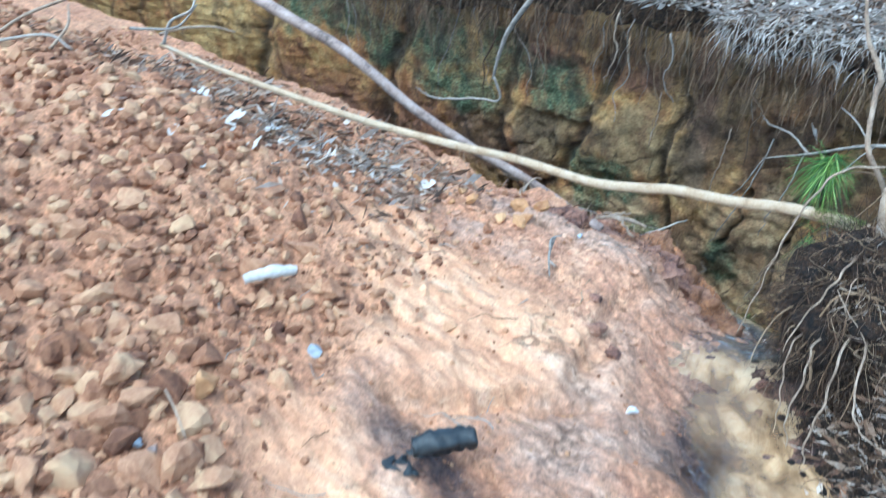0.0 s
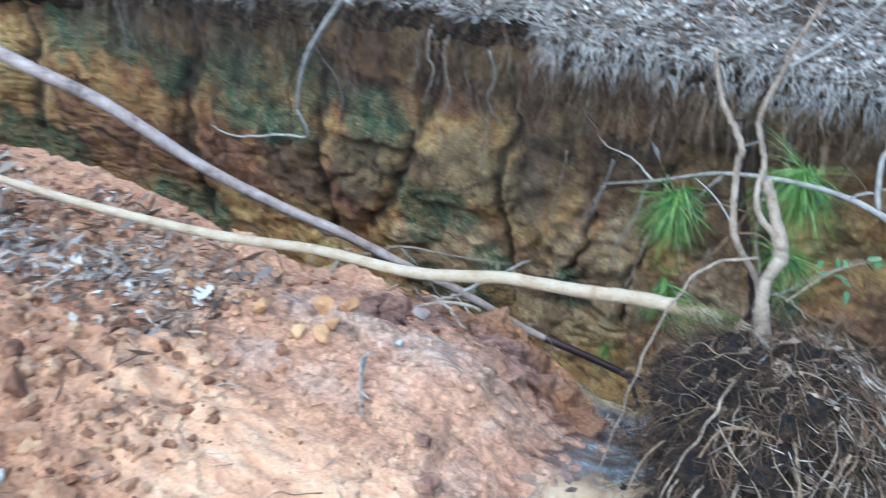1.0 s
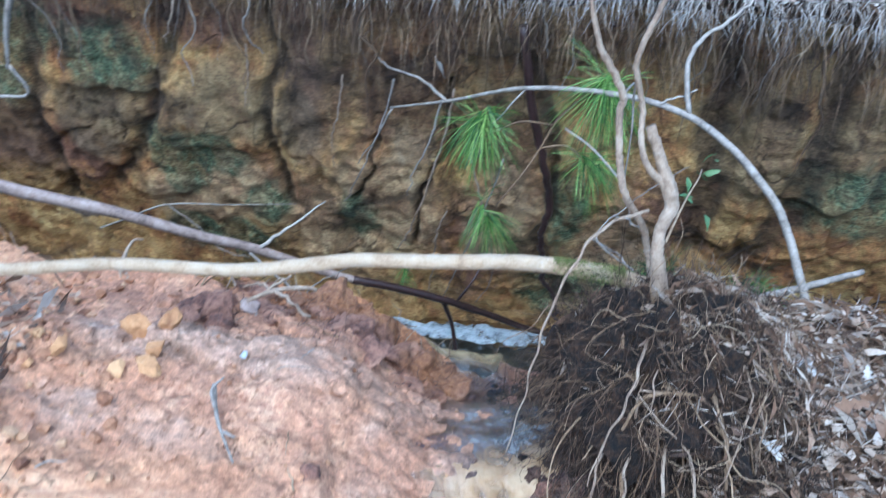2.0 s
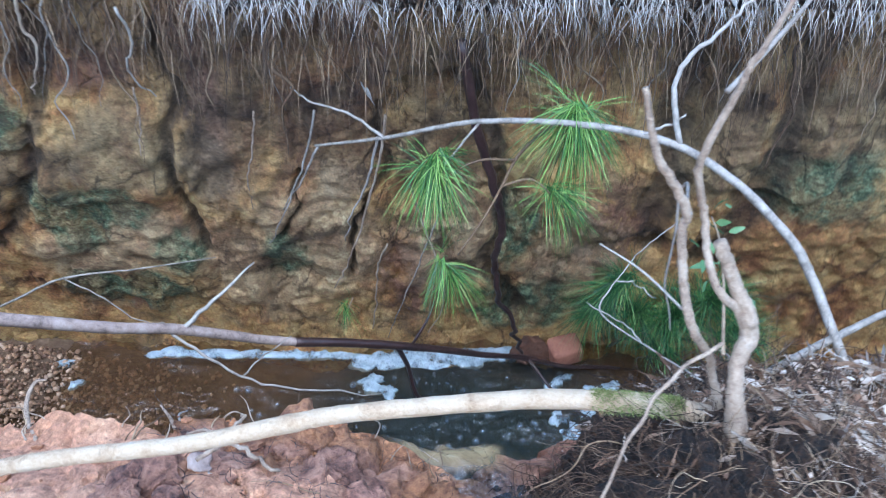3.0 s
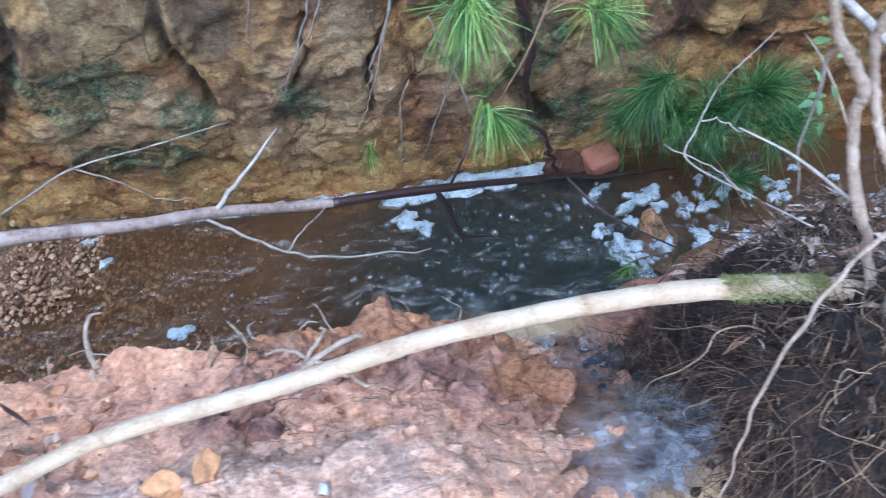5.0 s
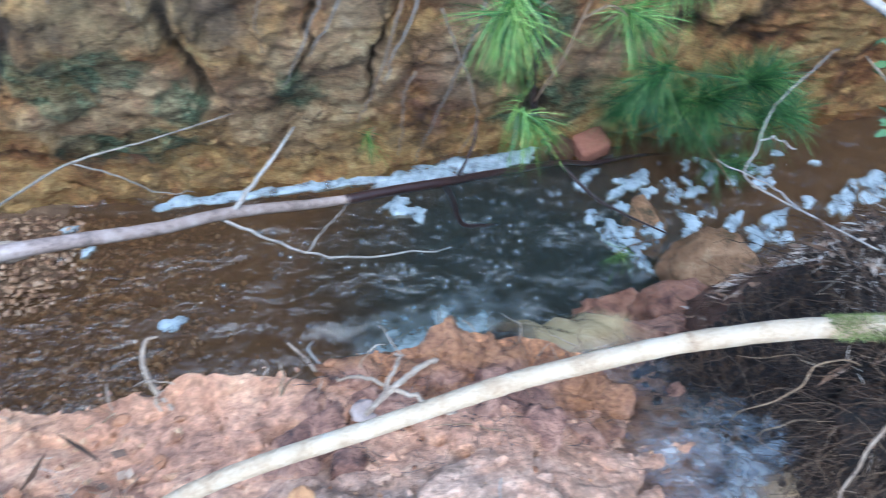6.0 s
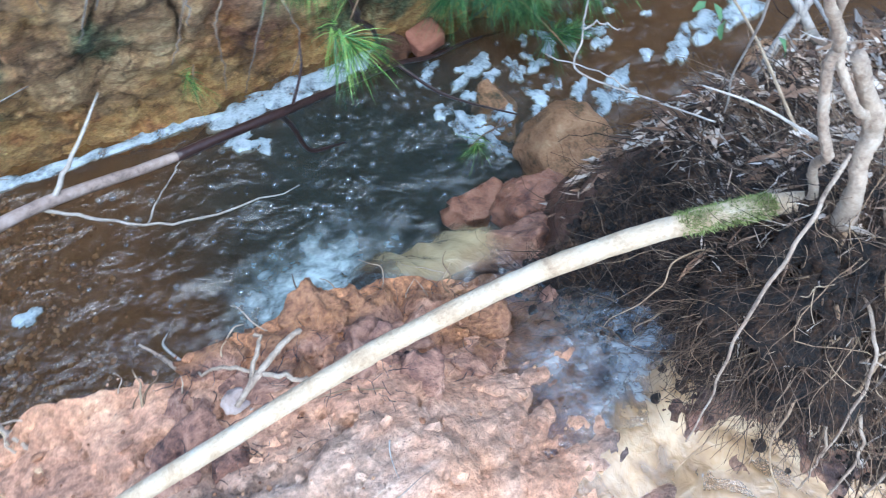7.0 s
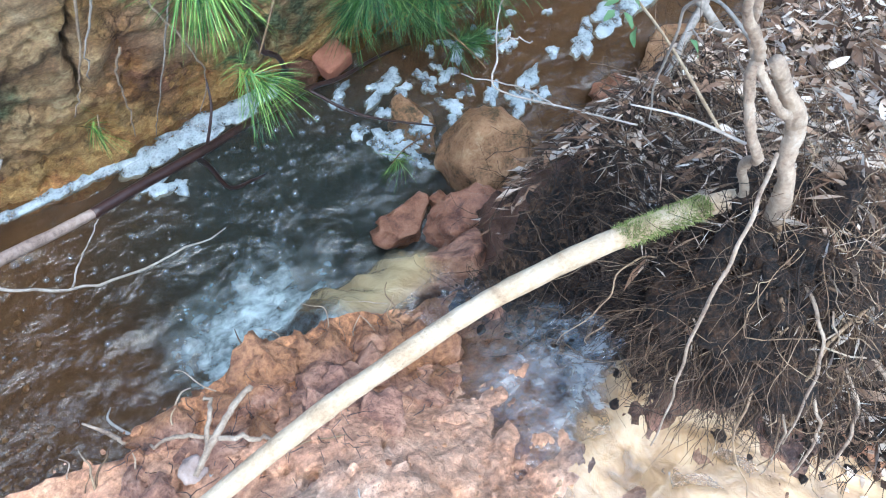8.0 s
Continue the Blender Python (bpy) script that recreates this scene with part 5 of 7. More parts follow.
SHOOTS = (
        ("twig", [(-0.63, 2.74, 0.59), (-0.60, 2.85, 0.56), (-0.59, 2.90, 0.49), (-0.58, 2.90, 0.42), (-0.575, 2.90, 0.34), (-0.57, 2.90, 0.26), (-0.545, 2.90, 0.18), (-0.53, 2.90, 0.12)], [0.0035, 0.003, 0.003, 0.003, 0.0025, 0.0025, 0.002, 0.0015]),
        ("twig", [(-0.585, 2.83, 0.76), (-0.50, 2.9, 0.82), (-0.42, 2.95, 0.92)], [0.006, 0.005, 0.003]),
        ("twig", [(-0.60, 2.69, 0.40), (-0.67, 2.76, 0.43), (-0.74, 2.82, 0.44)], [0.003, 0.0025, 0.0015]))
for name, pts, rad in (STUMP, MIDDLE, OUTER) + SHOOTS:
    v, f = tube(pts, [q * (0.68 if name == "stem" else 0.9) for q in rad], 10 if name != "twig" else 6, 0.16, len(pts), 9, kink=0.0012 if name == "stem" else 0.0)
    add_part(name, v, f, STEM_WOOD if name != "twig" else GREY_WOOD, stems)

# pale stick across the litter, thin bent twig over the pool
limb("pale_stick", [(-0.27, 3.05, -0.30), (-0.10, 3.16, -0.31), (0.08, 3.27, -0.32), (0.30, 3.38, -0.30)], [0.011, 0.012, 0.012, 0.010], GREY_WOOD, "straight bleached stick resting on the littered rim", "stick", sides=8)
limb("bent_twig", [(-0.36, 3.02, -0.20), (-0.46, 3.17, -0.25), (-0.57, 3.30, -0.26), (-0.545, 3.345, -0.205), (-0.505, 3.41, -0.215), (-0.45, 3.475, -0.19), (-0.38, 3.51, -0.14), (-0.30, 3.55, -0.09)], [0.0026, 0.0026, 0.0026, 0.002, 0.0018, 0.0014, 0.001], GREY_WOOD, "thin bleached twig bent over the pool", "twig", sides=7, twigs=[
    ([(-0.48, 3.18, -0.24), (-0.5, 3.3, -0.3), (-0.58, 3.42, -0.34)], [0.0025, 0.002, 0.0015], GREY_WOOD),
    ([(-0.53, 3.37, -0.20), (-0.46, 3.40, -0.24), (-0.40, 3.38, -0.28)], [0.0025, 0.002, 0.0015], GREY_WOOD)])


# ---- stones in the creek ----
def rock(name, seed, at, size, mat, label, category="rock", group="", blocky=0.8, rough=0.2, turn=(0, 0, 0), cuts=9):
    v, f = stone(seed, size, blocky, rough, True, cuts)
    m = np.array(Euler([radians(a) for a in turn]).to_matrix())
    ob = new(name, mesh_of(name, v @ m.T, f, mat))
    ob.location = at
    return tagged(ob, label, category, group)


rock("boulder", 3, (0.17, 4.04, -2.37), (0.29, 0.25, 0.26), BOULDER, "rounded tan boulder with olive staining standing in the creek", blocky=0.55, rough=0.14)
rock("red_rock", 5, (-0.37, 3.97, -2.46), (0.19, 0.15, 0.15), RED_ROCK, "wet red angular rock at the pool's edge", group="red rocks in the creek", rough=0.24)
rock("red_rock", 7, (-0.16, 3.95, -2.45), (0.10, 0.09, 0.09), RED_ROCK, "small wet red rock wedged beside the boulder", group="red rocks in the creek")
rock("flat_rock", 15, (-0.02, 3.68, -2.48), (0.22, 0.15, 0.11), BOULDER, "flat orange-brown rock at the foot of the slope", group="red rocks in the creek", rough=0.22)
rock("red_rock", 16, (0.0, 3.52, -2.30), (0.17, 0.12, 0.12), LIP_ROCK, "wet pinkish rock low on the slope", group="rocks in the gully face", rough=0.26)
rock("red_rock", 17, (-0.24, 3.70, -2.44), (0.09, 0.07, 0.07), RED_ROCK, "small wet stone between the rocks", group="red rocks in the creek")
rock("red_rock", 8, (-0.50, 3.34, -1.22), (0.20, 0.16, 0.20), RED_ROCK, "wet red-brown rock jutting from the gully face", group="rocks in the gully face", rough=0.28)
rock("red_rock", 18, (-0.72, 3.14, -0.86), (0.17, 0.12, 0.18), LIP_ROCK, "wet purplish rock beside the fall", group="rocks in the gully face", rough=0.28)
rock("red_rock", 19, (-0.34, 3.42, -1.65), (0.18, 0.15, 0.2), RED_ROCK, "wet brown rock low in the gully face", group="rocks in the gully face", rough=0.28)
rock("sunken_rock", 9, (0.02, 4.50, -2.56), (0.16, 0.20, 0.11), BOULDER, "brown rock just under the water", group="red rocks in the creek")
rock("creek_rock", 12, (1.0, 4.05, -2.42), (0.14, 0.12, 0.13), RED_ROCK, "small wet brown rock upstream", group="red rocks in the creek")
rock("creek_rock", 13, (1.45, 4.1, -2.42), (0.28, 0.22, 0.18), BOULDER, "broad brown rock upstream at the water", group="red rocks in the creek")
bv = np.sign(ICO4_V) * np.abs(ICO4_V) ** 0.34
bn = np.array([noise.noise(Vector(p * 2.5)) + 0.5 * noise.noise(Vector(p * 8)) for p in ICO4_V])
bv = bv * (1 + 0.06 * bn)[:, None] * np.array((0.095, 0.075, 0.066))
clay_block = new("clay_block", mesh_of("clay_block", bv, ICO4_F, BRICK))
clay_block.matrix_world = pose(-0.25, 4.97, -2.37, 6, -7, 14)
tagged(clay_block, "blocky brick-red stone against the wall's foot", "rock")
rock("dark_rock", 26, (-0.42, 5.0, -2.42), (0.16, 0.10, 0.12), FACE, "dark wet rock behind the red block", group="", rough=0.25)

# ---- ledge where the stream leaves the shelf ----
for k, (x, y, rx, ry, rz, dz) in enumerate([(-1.52, 2.97, 0.14, 0.09, 0.11, -0.05), (-1.37, 2.97, 0.13, 0.10, 0.11, -0.05), (-1.24, 3.0, 0.12, 0.09, 0.10, -0.05), (-1.17, 2.90, 0.11, 0.11, 0.08, -0.04), (-1.07, 2.98, 0.09, 0.09, 0.09, -0.05), (-1.44, 2.85, 0.11, 0.07, 0.07, -0.03), (-1.29, 2.84, 0.11, 0.06, 0.06, -0.02), (-1.08, 2.83, 0.09, 0.07, 0.06, -0.03), (-1.60, 2.90, 0.08, 0.06, 0.06, -0.03)]):
    rock("ledge_rock", 21 + k, (x, y, ground_z(x, y) + dz), (rx, ry, rz), LIP_ROCK, "purplish pink fractured rock with orange crust at the lip", group="rocks of the ledge", blocky=0.9, rough=0.28, turn=(6 * (k % 3) - 6, 5 * (k % 4) - 8, 23 * k), cuts=11)
rng = np.random.RandomState(23)
for k in range(34):
    u = rng.rand()
    x, y = -1.78 + 0.82 * u, 0.0
    y = rng.uniform(2.74, 3.02) - 0.05 * (u < 0.2)
    s = rng.uniform(0.035, 0.10)
    rock("ledge_rock", 700 + k, (x, y, ground_z(x, y) + s * 0.02), (s * rng.uniform(1.1, 1.7), s, s * rng.uniform(0.5, 0.75)), LIP_ROCK, "purplish pink fractured rock with orange crust at the lip", group="rocks of the ledge", blocky=1.0, rough=0.30, turn=(rng.uniform(-12, 12), rng.uniform(-12, 12), rng.uniform(0, 180)), cuts=11)


# ---- loose clay ----
rubble = thing("clay_rubble", (-2.1, 1.4, -0.1), "heap of loose orange-red clay clods on the shelf", "rubble", kind="stuff")
rng = np.random.RandomState(31)
clod_meshes = []
for k in range(14):
    v, f = stone(100 + k, (1.0, rng.uniform(0.65, 0.95), rng.uniform(0.5, 0.8)), 1.0, 0.10, False, 10)
    clod_meshes.append(mesh_of("clod", v, f, CLOD, True))
made = 0
while made < 300:
    x, y = rng.uniform(-2.75, -1.45), 0.35 + 1.5 * rng.rand() ** 1.25
    limit = -1.72 - 0.25 * (y - 1.3) * (y < 1.3) + 0.12 * rng.randn() - 0.10 * max(0, y - 1.6)
    if y < 0.95:
        limit = -1.42 + 0.1 * rng.randn()
    if x > limit:
        continue
    r = (0.022 + 0.060 * rng.rand() ** 1.7) * (1.25 - 0.35 * float(smooth(y, 0.9, 1.6)))
    ob = new("clod", clod_meshes[made % 14])
    ob.parent = rubble
    ob.location = np.array((x, y, ground_z(x, y) + r * 0.12)) - np.array(rubble.location)
    ob.rotation_euler = (rng.uniform(-0.6, 0.6), rng.uniform(-0.6, 0.6), rng.uniform(0, 6.28))
    ob.scale = (r, r, r)
    made += 1
lumps = []
while len(lumps) < 800:
    x, y = rng.uniform(-3.2, -1.4), rng.uniform(0.3, 2.2)
    limit = -1.74 - 0.25 * (y - 1.3) * (y < 1.3) + 0.10 * rng.randn() - 0.10 * max(0, y - 1.6)
    if x > (limit if y > 0.95 else -1.44 + 0.1 * rng.randn()) or rng.rand() < float(smooth(y, 1.6, 2.0)):
        continue
    r = 0.012 + 0.030 * rng.rand() ** 1.6
    v, f = stone(900 + len(lumps), (r, r * rng.uniform(0.65, 0.95), r * rng.uniform(0.5, 0.8)), 1.0, 0.10, False, 9)
    lumps.append((turned(v, len(lumps)) + np.array((x, y, ground_z(x, y) + r * 0.25)), f))
for k in range(1700):
    x, y = rng.uniform(-5.2, -2.0), rng.normal(2.5, 0.26)
    if y > rim(x) - 0.02 or y < 1.7:
        continue
    r = 0.006 + 0.026 * rng.rand() ** 2
    v, f = stone(2100 + k, (r, r * rng.uniform(0.65, 0.95), r * rng.uniform(0.5, 0.8)), 1.0, 0.10, False, 8)
    lumps.append((turned(v, k) + np.array((x, y, ground_z(x, y) + r * 0.2)), f))
v, f = joined(lumps)
add_part("small_clods", v, f, CLOD, rubble, "small angular clods packed between the large ones", True)["kind"] = "stuff"
bits = []
for k in range(15000):
    x, y = rng.uniform(-6.4, -1.35), rng.uniform(-1.2, 2.5)
    if rng.rand() > float(smooth(x + 0.5 * y, -6.2, -3.6)) * float(smooth(y + 0.25 * x, -1.9, -0.2)):
        continue
    limit = -1.70 - 0.3 * max(0, y - 1.5) + 0.16 * rng.randn()
    if y < 0.95:
        limit = -1.38 + 0.1 * rng.randn()
    if x > limit:
        continue
    r = 0.004 + 0.022 * rng.rand() ** 2.5 * (1.9 if x < -2.6 else 1)
    v = ICO1_V * (1 + 0.5 * (rng.rand(12, 1) - 0.5)) * r * np.array((1, rng.uniform(0.6, 1), rng.uniform(0.5, 0.9)))
    bits.append((turned(v, k) + np.array((x, y, ground_z(x, y) + r * 0.25)), ICO1_F))
v, f = joined(bits)
add_part("clay_crumbs", v, f, CLOD, rubble, "small clay crumbs between the clods", True)["kind"] = "stuff"
grit = []
for k in range(700):
    x, y = rng.uniform(-2.4, -0.7), rng.uniform(0.8, 2.95)
    r = 0.002 + 0.007 * rng.rand() ** 3
    v = ICO1_V * (1 + 0.5 * (rng.rand(12, 1) - 0.5)) * r
    grit.append((v + np.array((x, y, ground_z(x, y) + r * 0.3)), ICO1_F))
v, f = joined(grit)
tagged(new("grit", mesh_of("grit", v, f, CLOD, True)), "scattered clay grit on the shelf", "grit", kind="stuff")


def ledge_ground(r):
    x, y = r.uniform(-2.5, -0.98), r.uniform(2.2, 3.02)
    return np.array((x, y, ground_z(x, y))), np.array((0.1 * r.randn(), 0.1 * r.randn(), 1.0))


chips = []
rng = np.random.RandomState(33)
for k in range(900):
    c, _ = ledge_ground(rng)
    s = 0.003 + 0.018 * rng.rand() ** 3
    cv = ICO1_V * (1 + 0.6 * (rng.rand(12, 1) - 0.5)) * s * np.array((1.3, 0.9, 0.5))
    chips.append((turned(cv, k, 0.4) + c + np.array((0, 0, s * 0.05)), ICO1_F))
v, f = joined(chips)
tagged(new("clay_scree", mesh_of("clay_scree", v, f, CLAY, True)), "broken salmon clay flakes bedded in the shelf", "scree", kind="stuff")


def small_stone(name, seed, at, size, mat, label, group="", turn=0.0, category="stone", sink=0.25):
    v, f = stone(seed, size, 1.0, 0.22, True, 12)
    ob = new(name, mesh_of(name, v, f, mat))
    x, y = at[:2]
    z = ground_z(x, y) + size[2] * (1 - 2 * sink) if len(at) == 2 else at[2]
    ob.matrix_world = pose(x, y, z, 0, 0, turn)
    return tagged(ob, label, category, group)


# yellow stones by the pole
for k, (x, y, r) in enumerate([(-1.83, 2.62, 0.042), (-1.745, 2.625, 0.036), (-1.74, 2.53, 0.033), (-1.72, 2.44, 0.036), (-1.79, 2.42, 0.024), (-1.98, 2.46, 0.030), (-2.06, 2.50, 0.022), (-2.25, 2.42, 0.02), (-2.02, 2.38, 0.018), (-2.35, 2.28, 0.025)]):
    small_stone("ochre_stone", 40 + k, (x, y), (r * 1.3, r * 1.1, r * 1.0), OCHRE_ROCK, "angular ochre-yellow stone lying on the clay", "ochre stones by the pole", 50 * k)
small_stone("clay_lump", 60, (-1.85, 1.56), (0.07, 0.06, 0.055), CLOD, "large orange clay lump", "", 20, "clod", 0.15)
small_stone("clay_lump", 61, (-1.93, 0.83), (0.075, 0.06, 0.05), CLOD, "large brown clay lump among the rubble", "", 70, "clod", 0.15)
small_stone("clay_lump", 62, (-1.75, 0.98), (0.06, 0.055, 0.05), OCHRE_ROCK, "ochre-faced clay lump among the rubble", "", 110, "clod", 0.15)
small_stone("clay_lump", 63, (-2.31, 0.99), (0.06, 0.05, 0.05), CLOD, "reddish clay lump among the rubble", "", 10, "clod", 0.15)
small_stone("grey_stone", 64, (-1.70, 1.34), (0.048, 0.026, 0.022), GREY_STONE, "smooth blue-grey oblong stone", "grey stones", -20)
small_stone("grey_stone", 65, (-1.72, 0.73), (0.026, 0.022, 0.016), GREY_STONE, "flat blue-grey stone among the clods", "grey stones", 15)
small_stone("grey_stone", 66, (-1.67, 0.75), (0.022, 0.018, 0.014), DARK_WOOD, "small dull grey stone among the clods", "grey stones", 40)
small_stone("white_stone", 67, (-0.88, 1.92), (0.022, 0.020, 0.014), WHITE_STONE, "round white stone on wet clay", "white stones", 0)
small_stone("white_stone", 68, (-1.24, 1.345), (0.018, 0.014, 0.026), WHITE_STONE, "small white stone beside the charred log", "white stones", 30, sink=0.1)
small_stone("pale_rock", 69, (-1.61, 2.86), (0.045, 0.035, 0.03), DARK_WOOD, "pale grey rock under the pole", "", 25, "rock")
small_stone("dark_stone", 70, (-1.51, 2.56), (0.02, 0.017, 0.012), GREY_STONE, "small dark stone pressed into the clay", "", 25)
for k, (x, y, r) in enumerate([(-0.98, 2.88, 0.06), (-0.78, 2.88, 0.055), (-1.12, 2.83, 0.05), (-0.66, 2.45, 0.035), (-1.16, 2.16, 0.06), (-1.06, 2.10, 0.05), (-1.22, 2.24, 0.045)]):
    small_stone("wet_stone", 80 + k, (x, y), (r, r * 0.8, r * 0.6), LIP_ROCK, "wet pinkish rock bedded in the shallow run", "rocks in the run", 60 * k, "rock", 0.45)

# charred log and the bleached stick
log = thing("charred_log", (-1.17, 1.33, -0.27), "short wet black charred log lying on the clay", "log")
v, f = tube([(-1.215, 1.275, -0.235), (-1.18, 1.32, -0.232), (-1.14, 1.375, -0.23), (-1.105, 1.42, -0.23)], [0.026, 0.037, 0.033, 0.030], 15, 0.45, 4, 5)
add_part("log_body", v, f, CHAR, log)
for k, (x, y, a, b) in enumerate([(-1.265, 1.235, 0.045, 0.026), (-1.235, 1.21, 0.03, 0.02), (-1.225, 1.30, 0.03, 0.022), (-1.24, 1.255, 0.045, 0.026), (-1.205, 1.245, 0.04, 0.024)]):
    v, f = stone(333 + k, (a, b, 0.007), 1.0, 0.7, True, 12)
    add_part("burnt_crust", turned(v, k, 0.2) + np.array((x, y, ground_z(x, y) + 0.002)), f, CHAR, log)
limb("bleached_stick", [(-2.055, 1.36, -0.085), (-2.01, 1.44, -0.075), (-1.97, 1.515, -0.085)], [0.017, 0.022, 0.017], PALE_LEAF, "short thick bleached grey stick lying on clods", "stick", sides=9, rough=0.25)

# ---- dead leaves ----
OAK = [(0, 0), (0.10, 0.05), (0.22, 0.16), (0.30, 0.07), (0.42, 0.24), (0.52, 0.09), (0.66, 0.22), (0.74, 0.08), (0.88, 0.12), (1.0, 0.0)]


def leaf_mesh(seed, lobed=True):
    r = np.random.RandomState(seed)
    out = OAK if lobed else [(0, 0), (0.15, 0.10), (0.35, 0.19), (0.6, 0.18), (0.82, 0.09), (1.0, 0.0)]
    n = len(out)
    curl, bend = r.uniform(0.4, 1.6), r.uniform(-0.35, 0.35)
    verts, faces = [], []
    for k, (u, w) in enumerate(out):
        w *= r.uniform(0.8, 1.2)
        mid = (u, 0.03 * r.randn(), bend * u * u)
        verts += [mid, (u, w, mid[2] + curl * w * w * 2 + 0.03 * r.randn()), (u, -w, mid[2] + curl * w * w * 2 + 0.03 * r.randn())]
    for k in range(n - 1):
        a = 3 * k
        faces += [(a, a + 3, a + 4, a + 1), (a, a + 2, a + 5, a + 3)]
    return verts, faces


leaf_meshes = {}
for mat in (PALE_LEAF, DRY):
    leaf_meshes[mat.name] = [mesh_of("dead_leaf", *leaf_mesh(200 + k, k % 3 != 2), mat) for k in range(8)]


def dead_leaf(at, size, mat, label, seed, tilt=0.3, group="fallen leaves", z=None):
    r = np.random.RandomState(seed)
    ob = new("dead_leaf", leaf_meshes[mat.name][seed % 8])
    h = ground_z(*at[:2]) + 0.008 if len(at) == 2 else at[2]
    ob.location = (at[0], at[1], h)
    ob.rotation_euler = (tilt * r.randn(), tilt * r.randn(), r.uniform(0, 6.28))
    ob.scale = (size,) * 3
    return tagged(ob, label, "leaf", group)


for k, (x, y, s) in enumerate([(-2.41, 1.94, 0.12), (-2.97, 1.98, 0.15), (-3.03, 1.9, 0.12), (-2.26, 2.39, 0.06), (-2.71, 1.64, 0.09), (-3.14, 1.52, 0.08), (-2.87, 2.25, 0.10), (-2.74, 2.30, 0.13), (-2.66, 2.24, 0.12), (-2.79, 1.94, 0.10), (-2.6, 2.32, 0.1), (-2.5, 2.27, 0.11), (-2.15, 2.33, 0.09), (-2.95, 1.75, 0.09), (-3.3, 1.7, 0.1), (-2.52, 2.1, 0.07), (-3.15, 2.05, 0.1), (-2.62, 1.85, 0.06), (-1.58, 2.83, 0.07), (-2.9, 2.1, 0.12), (-2.45, 2.32, 0.1)]):
    dead_leaf((x, y), s * 1.2, PALE_LEAF, "bleached curled oak leaf lying on the clay", k, 0.35, "leaves on the clay")
rng = np.random.RandomState(77)
for k in range(130):
    x, y = rng.uniform(-0.28, 0.75), rng.uniform(1.85, 3.1)
    ob = dead_leaf((x, y, ground_z(x, y) + rng.uniform(0.015, 0.05)), rng.uniform(0.05, 0.11), PALE_LEAF if k % 6 == 0 else DRY, "dry curled brown leaf on the littered ground" if k % 6 else "bleached pale leaf on the littered ground", 300 + k, 0.45, "leaves in the litter")


def litter(rng, n, sampler, long_share, size=1.0):
    """Scattered leaf bits, straw and twiglets: (verts, faces)."""
    out = []
    for k in range(n):
        c, nrm = sampler(rng)
        t = np.cross(nrm, rng.randn(3))
        t /= np.linalg.norm(t) + 1e-9
        b = np.cross(nrm, t)
        lift = nrm * rng.uniform(0.0, 0.03) * size
        if rng.rand() < long_share:
            l, w = rng.uniform(0.06, 0.17) * size, rng.uniform(0.0008, 0.0022) * size
            tip = t * l + nrm * rng.uniform(-0.25, 0.45) * l
            p = c + lift
            out.append((np.array([p - b * w, p + b * w, p + tip * 0.5 + b * w + nrm * 0.1 * l * rng.randn(), p + tip * 0.5 - b * w + nrm * 0.1 * l * rng.randn(), p + tip]), [(0, 1, 2, 3), (3, 2, 4)]))
        else:
            l, w = rng.uniform(0.025, 0.07) * size, rng.uniform(0.008, 0.022) * size
            up = nrm * rng.uniform(-0.3, 0.6) * l
            p = c + lift
            out.append((np.array([p - t * l * 0.5, p + b * w + up * 0.4, p + t * l * 0.5 + up, p - b * w + up * 0.5]), [(0, 1, 2), (0, 2, 3)]))
    return joined(out)


def right_ground(r):
    while True:
        x, y = r.uniform(-0.45, 3.0), r.uniform(0.2, 3.2)
        if r.rand() > float(smooth(x - 0.4 * y, 2.0, 0.2)) * float(smooth(y + 0.25 * x, 0.5, 1.7)):
            continue
        if y < rim(x) + 0.03 and x > float(np.interp(y, RUN_LINE[:, 1], RUN_LINE[:, 0])) + 0.27 + 0.06 * r.randn():
            return np.array((x, y, ground_z(x, y))), np.array((0.1 * r.randn(), 0.1 * r.randn(), 1.0))


v, f = litter(np.random.RandomState(3), 17000, right_ground, 0.72, 0.62)
tagged(new("leaf_litter", mesh_of("leaf_litter", v, f, DRY, True)), "thick grey-brown leaf and straw litter beside the root ball", "litter", kind="stuff")


def near_ground(r):
    while True:
        c, n = right_ground(r)
        if c[0] < 0.75 and c[1] > 1.8:
            return c, n


v, f = litter(np.random.RandomState(45), 2200, near_ground, 0.86, 0.55)
tagged(new("leaf_litter", mesh_of("leaf_litter", v, f, STRAW, True)), "pale straw and bleached leaf scraps round the root ball", "litter", kind="stuff")
v, f = litter(np.random.RandomState(44), 5200, near_ground, 0.45, 0.70)
tagged(new("leaf_litter", mesh_of("leaf_litter", v, f, DRY, True)), "curled brown leaves heaped round the root ball", "litter", kind="stuff")


def twig_mat(rng, n, sampler, reach, thick, lift, down=0.0):
    """Thin crooked twigs and straws, lying every way over a surface."""
    out = []
    for k in range(n):
        c, nrm = sampler(rng)
        w = rng.randn(3)
        w -= nrm * (w @ nrm) / (nrm @ nrm) * 0.8
        pts = wander(rng, c + nrm * rng.uniform(0.004, lift), w + np.array((0, 0, -down)), rng.uniform(*reach), 6, 0.02, 0.38)
        q = rng.uniform(*thick)
        out.append(tube(pts, [q, q * 0.5], 3, 0, k, 0, False))
    return joined(out)


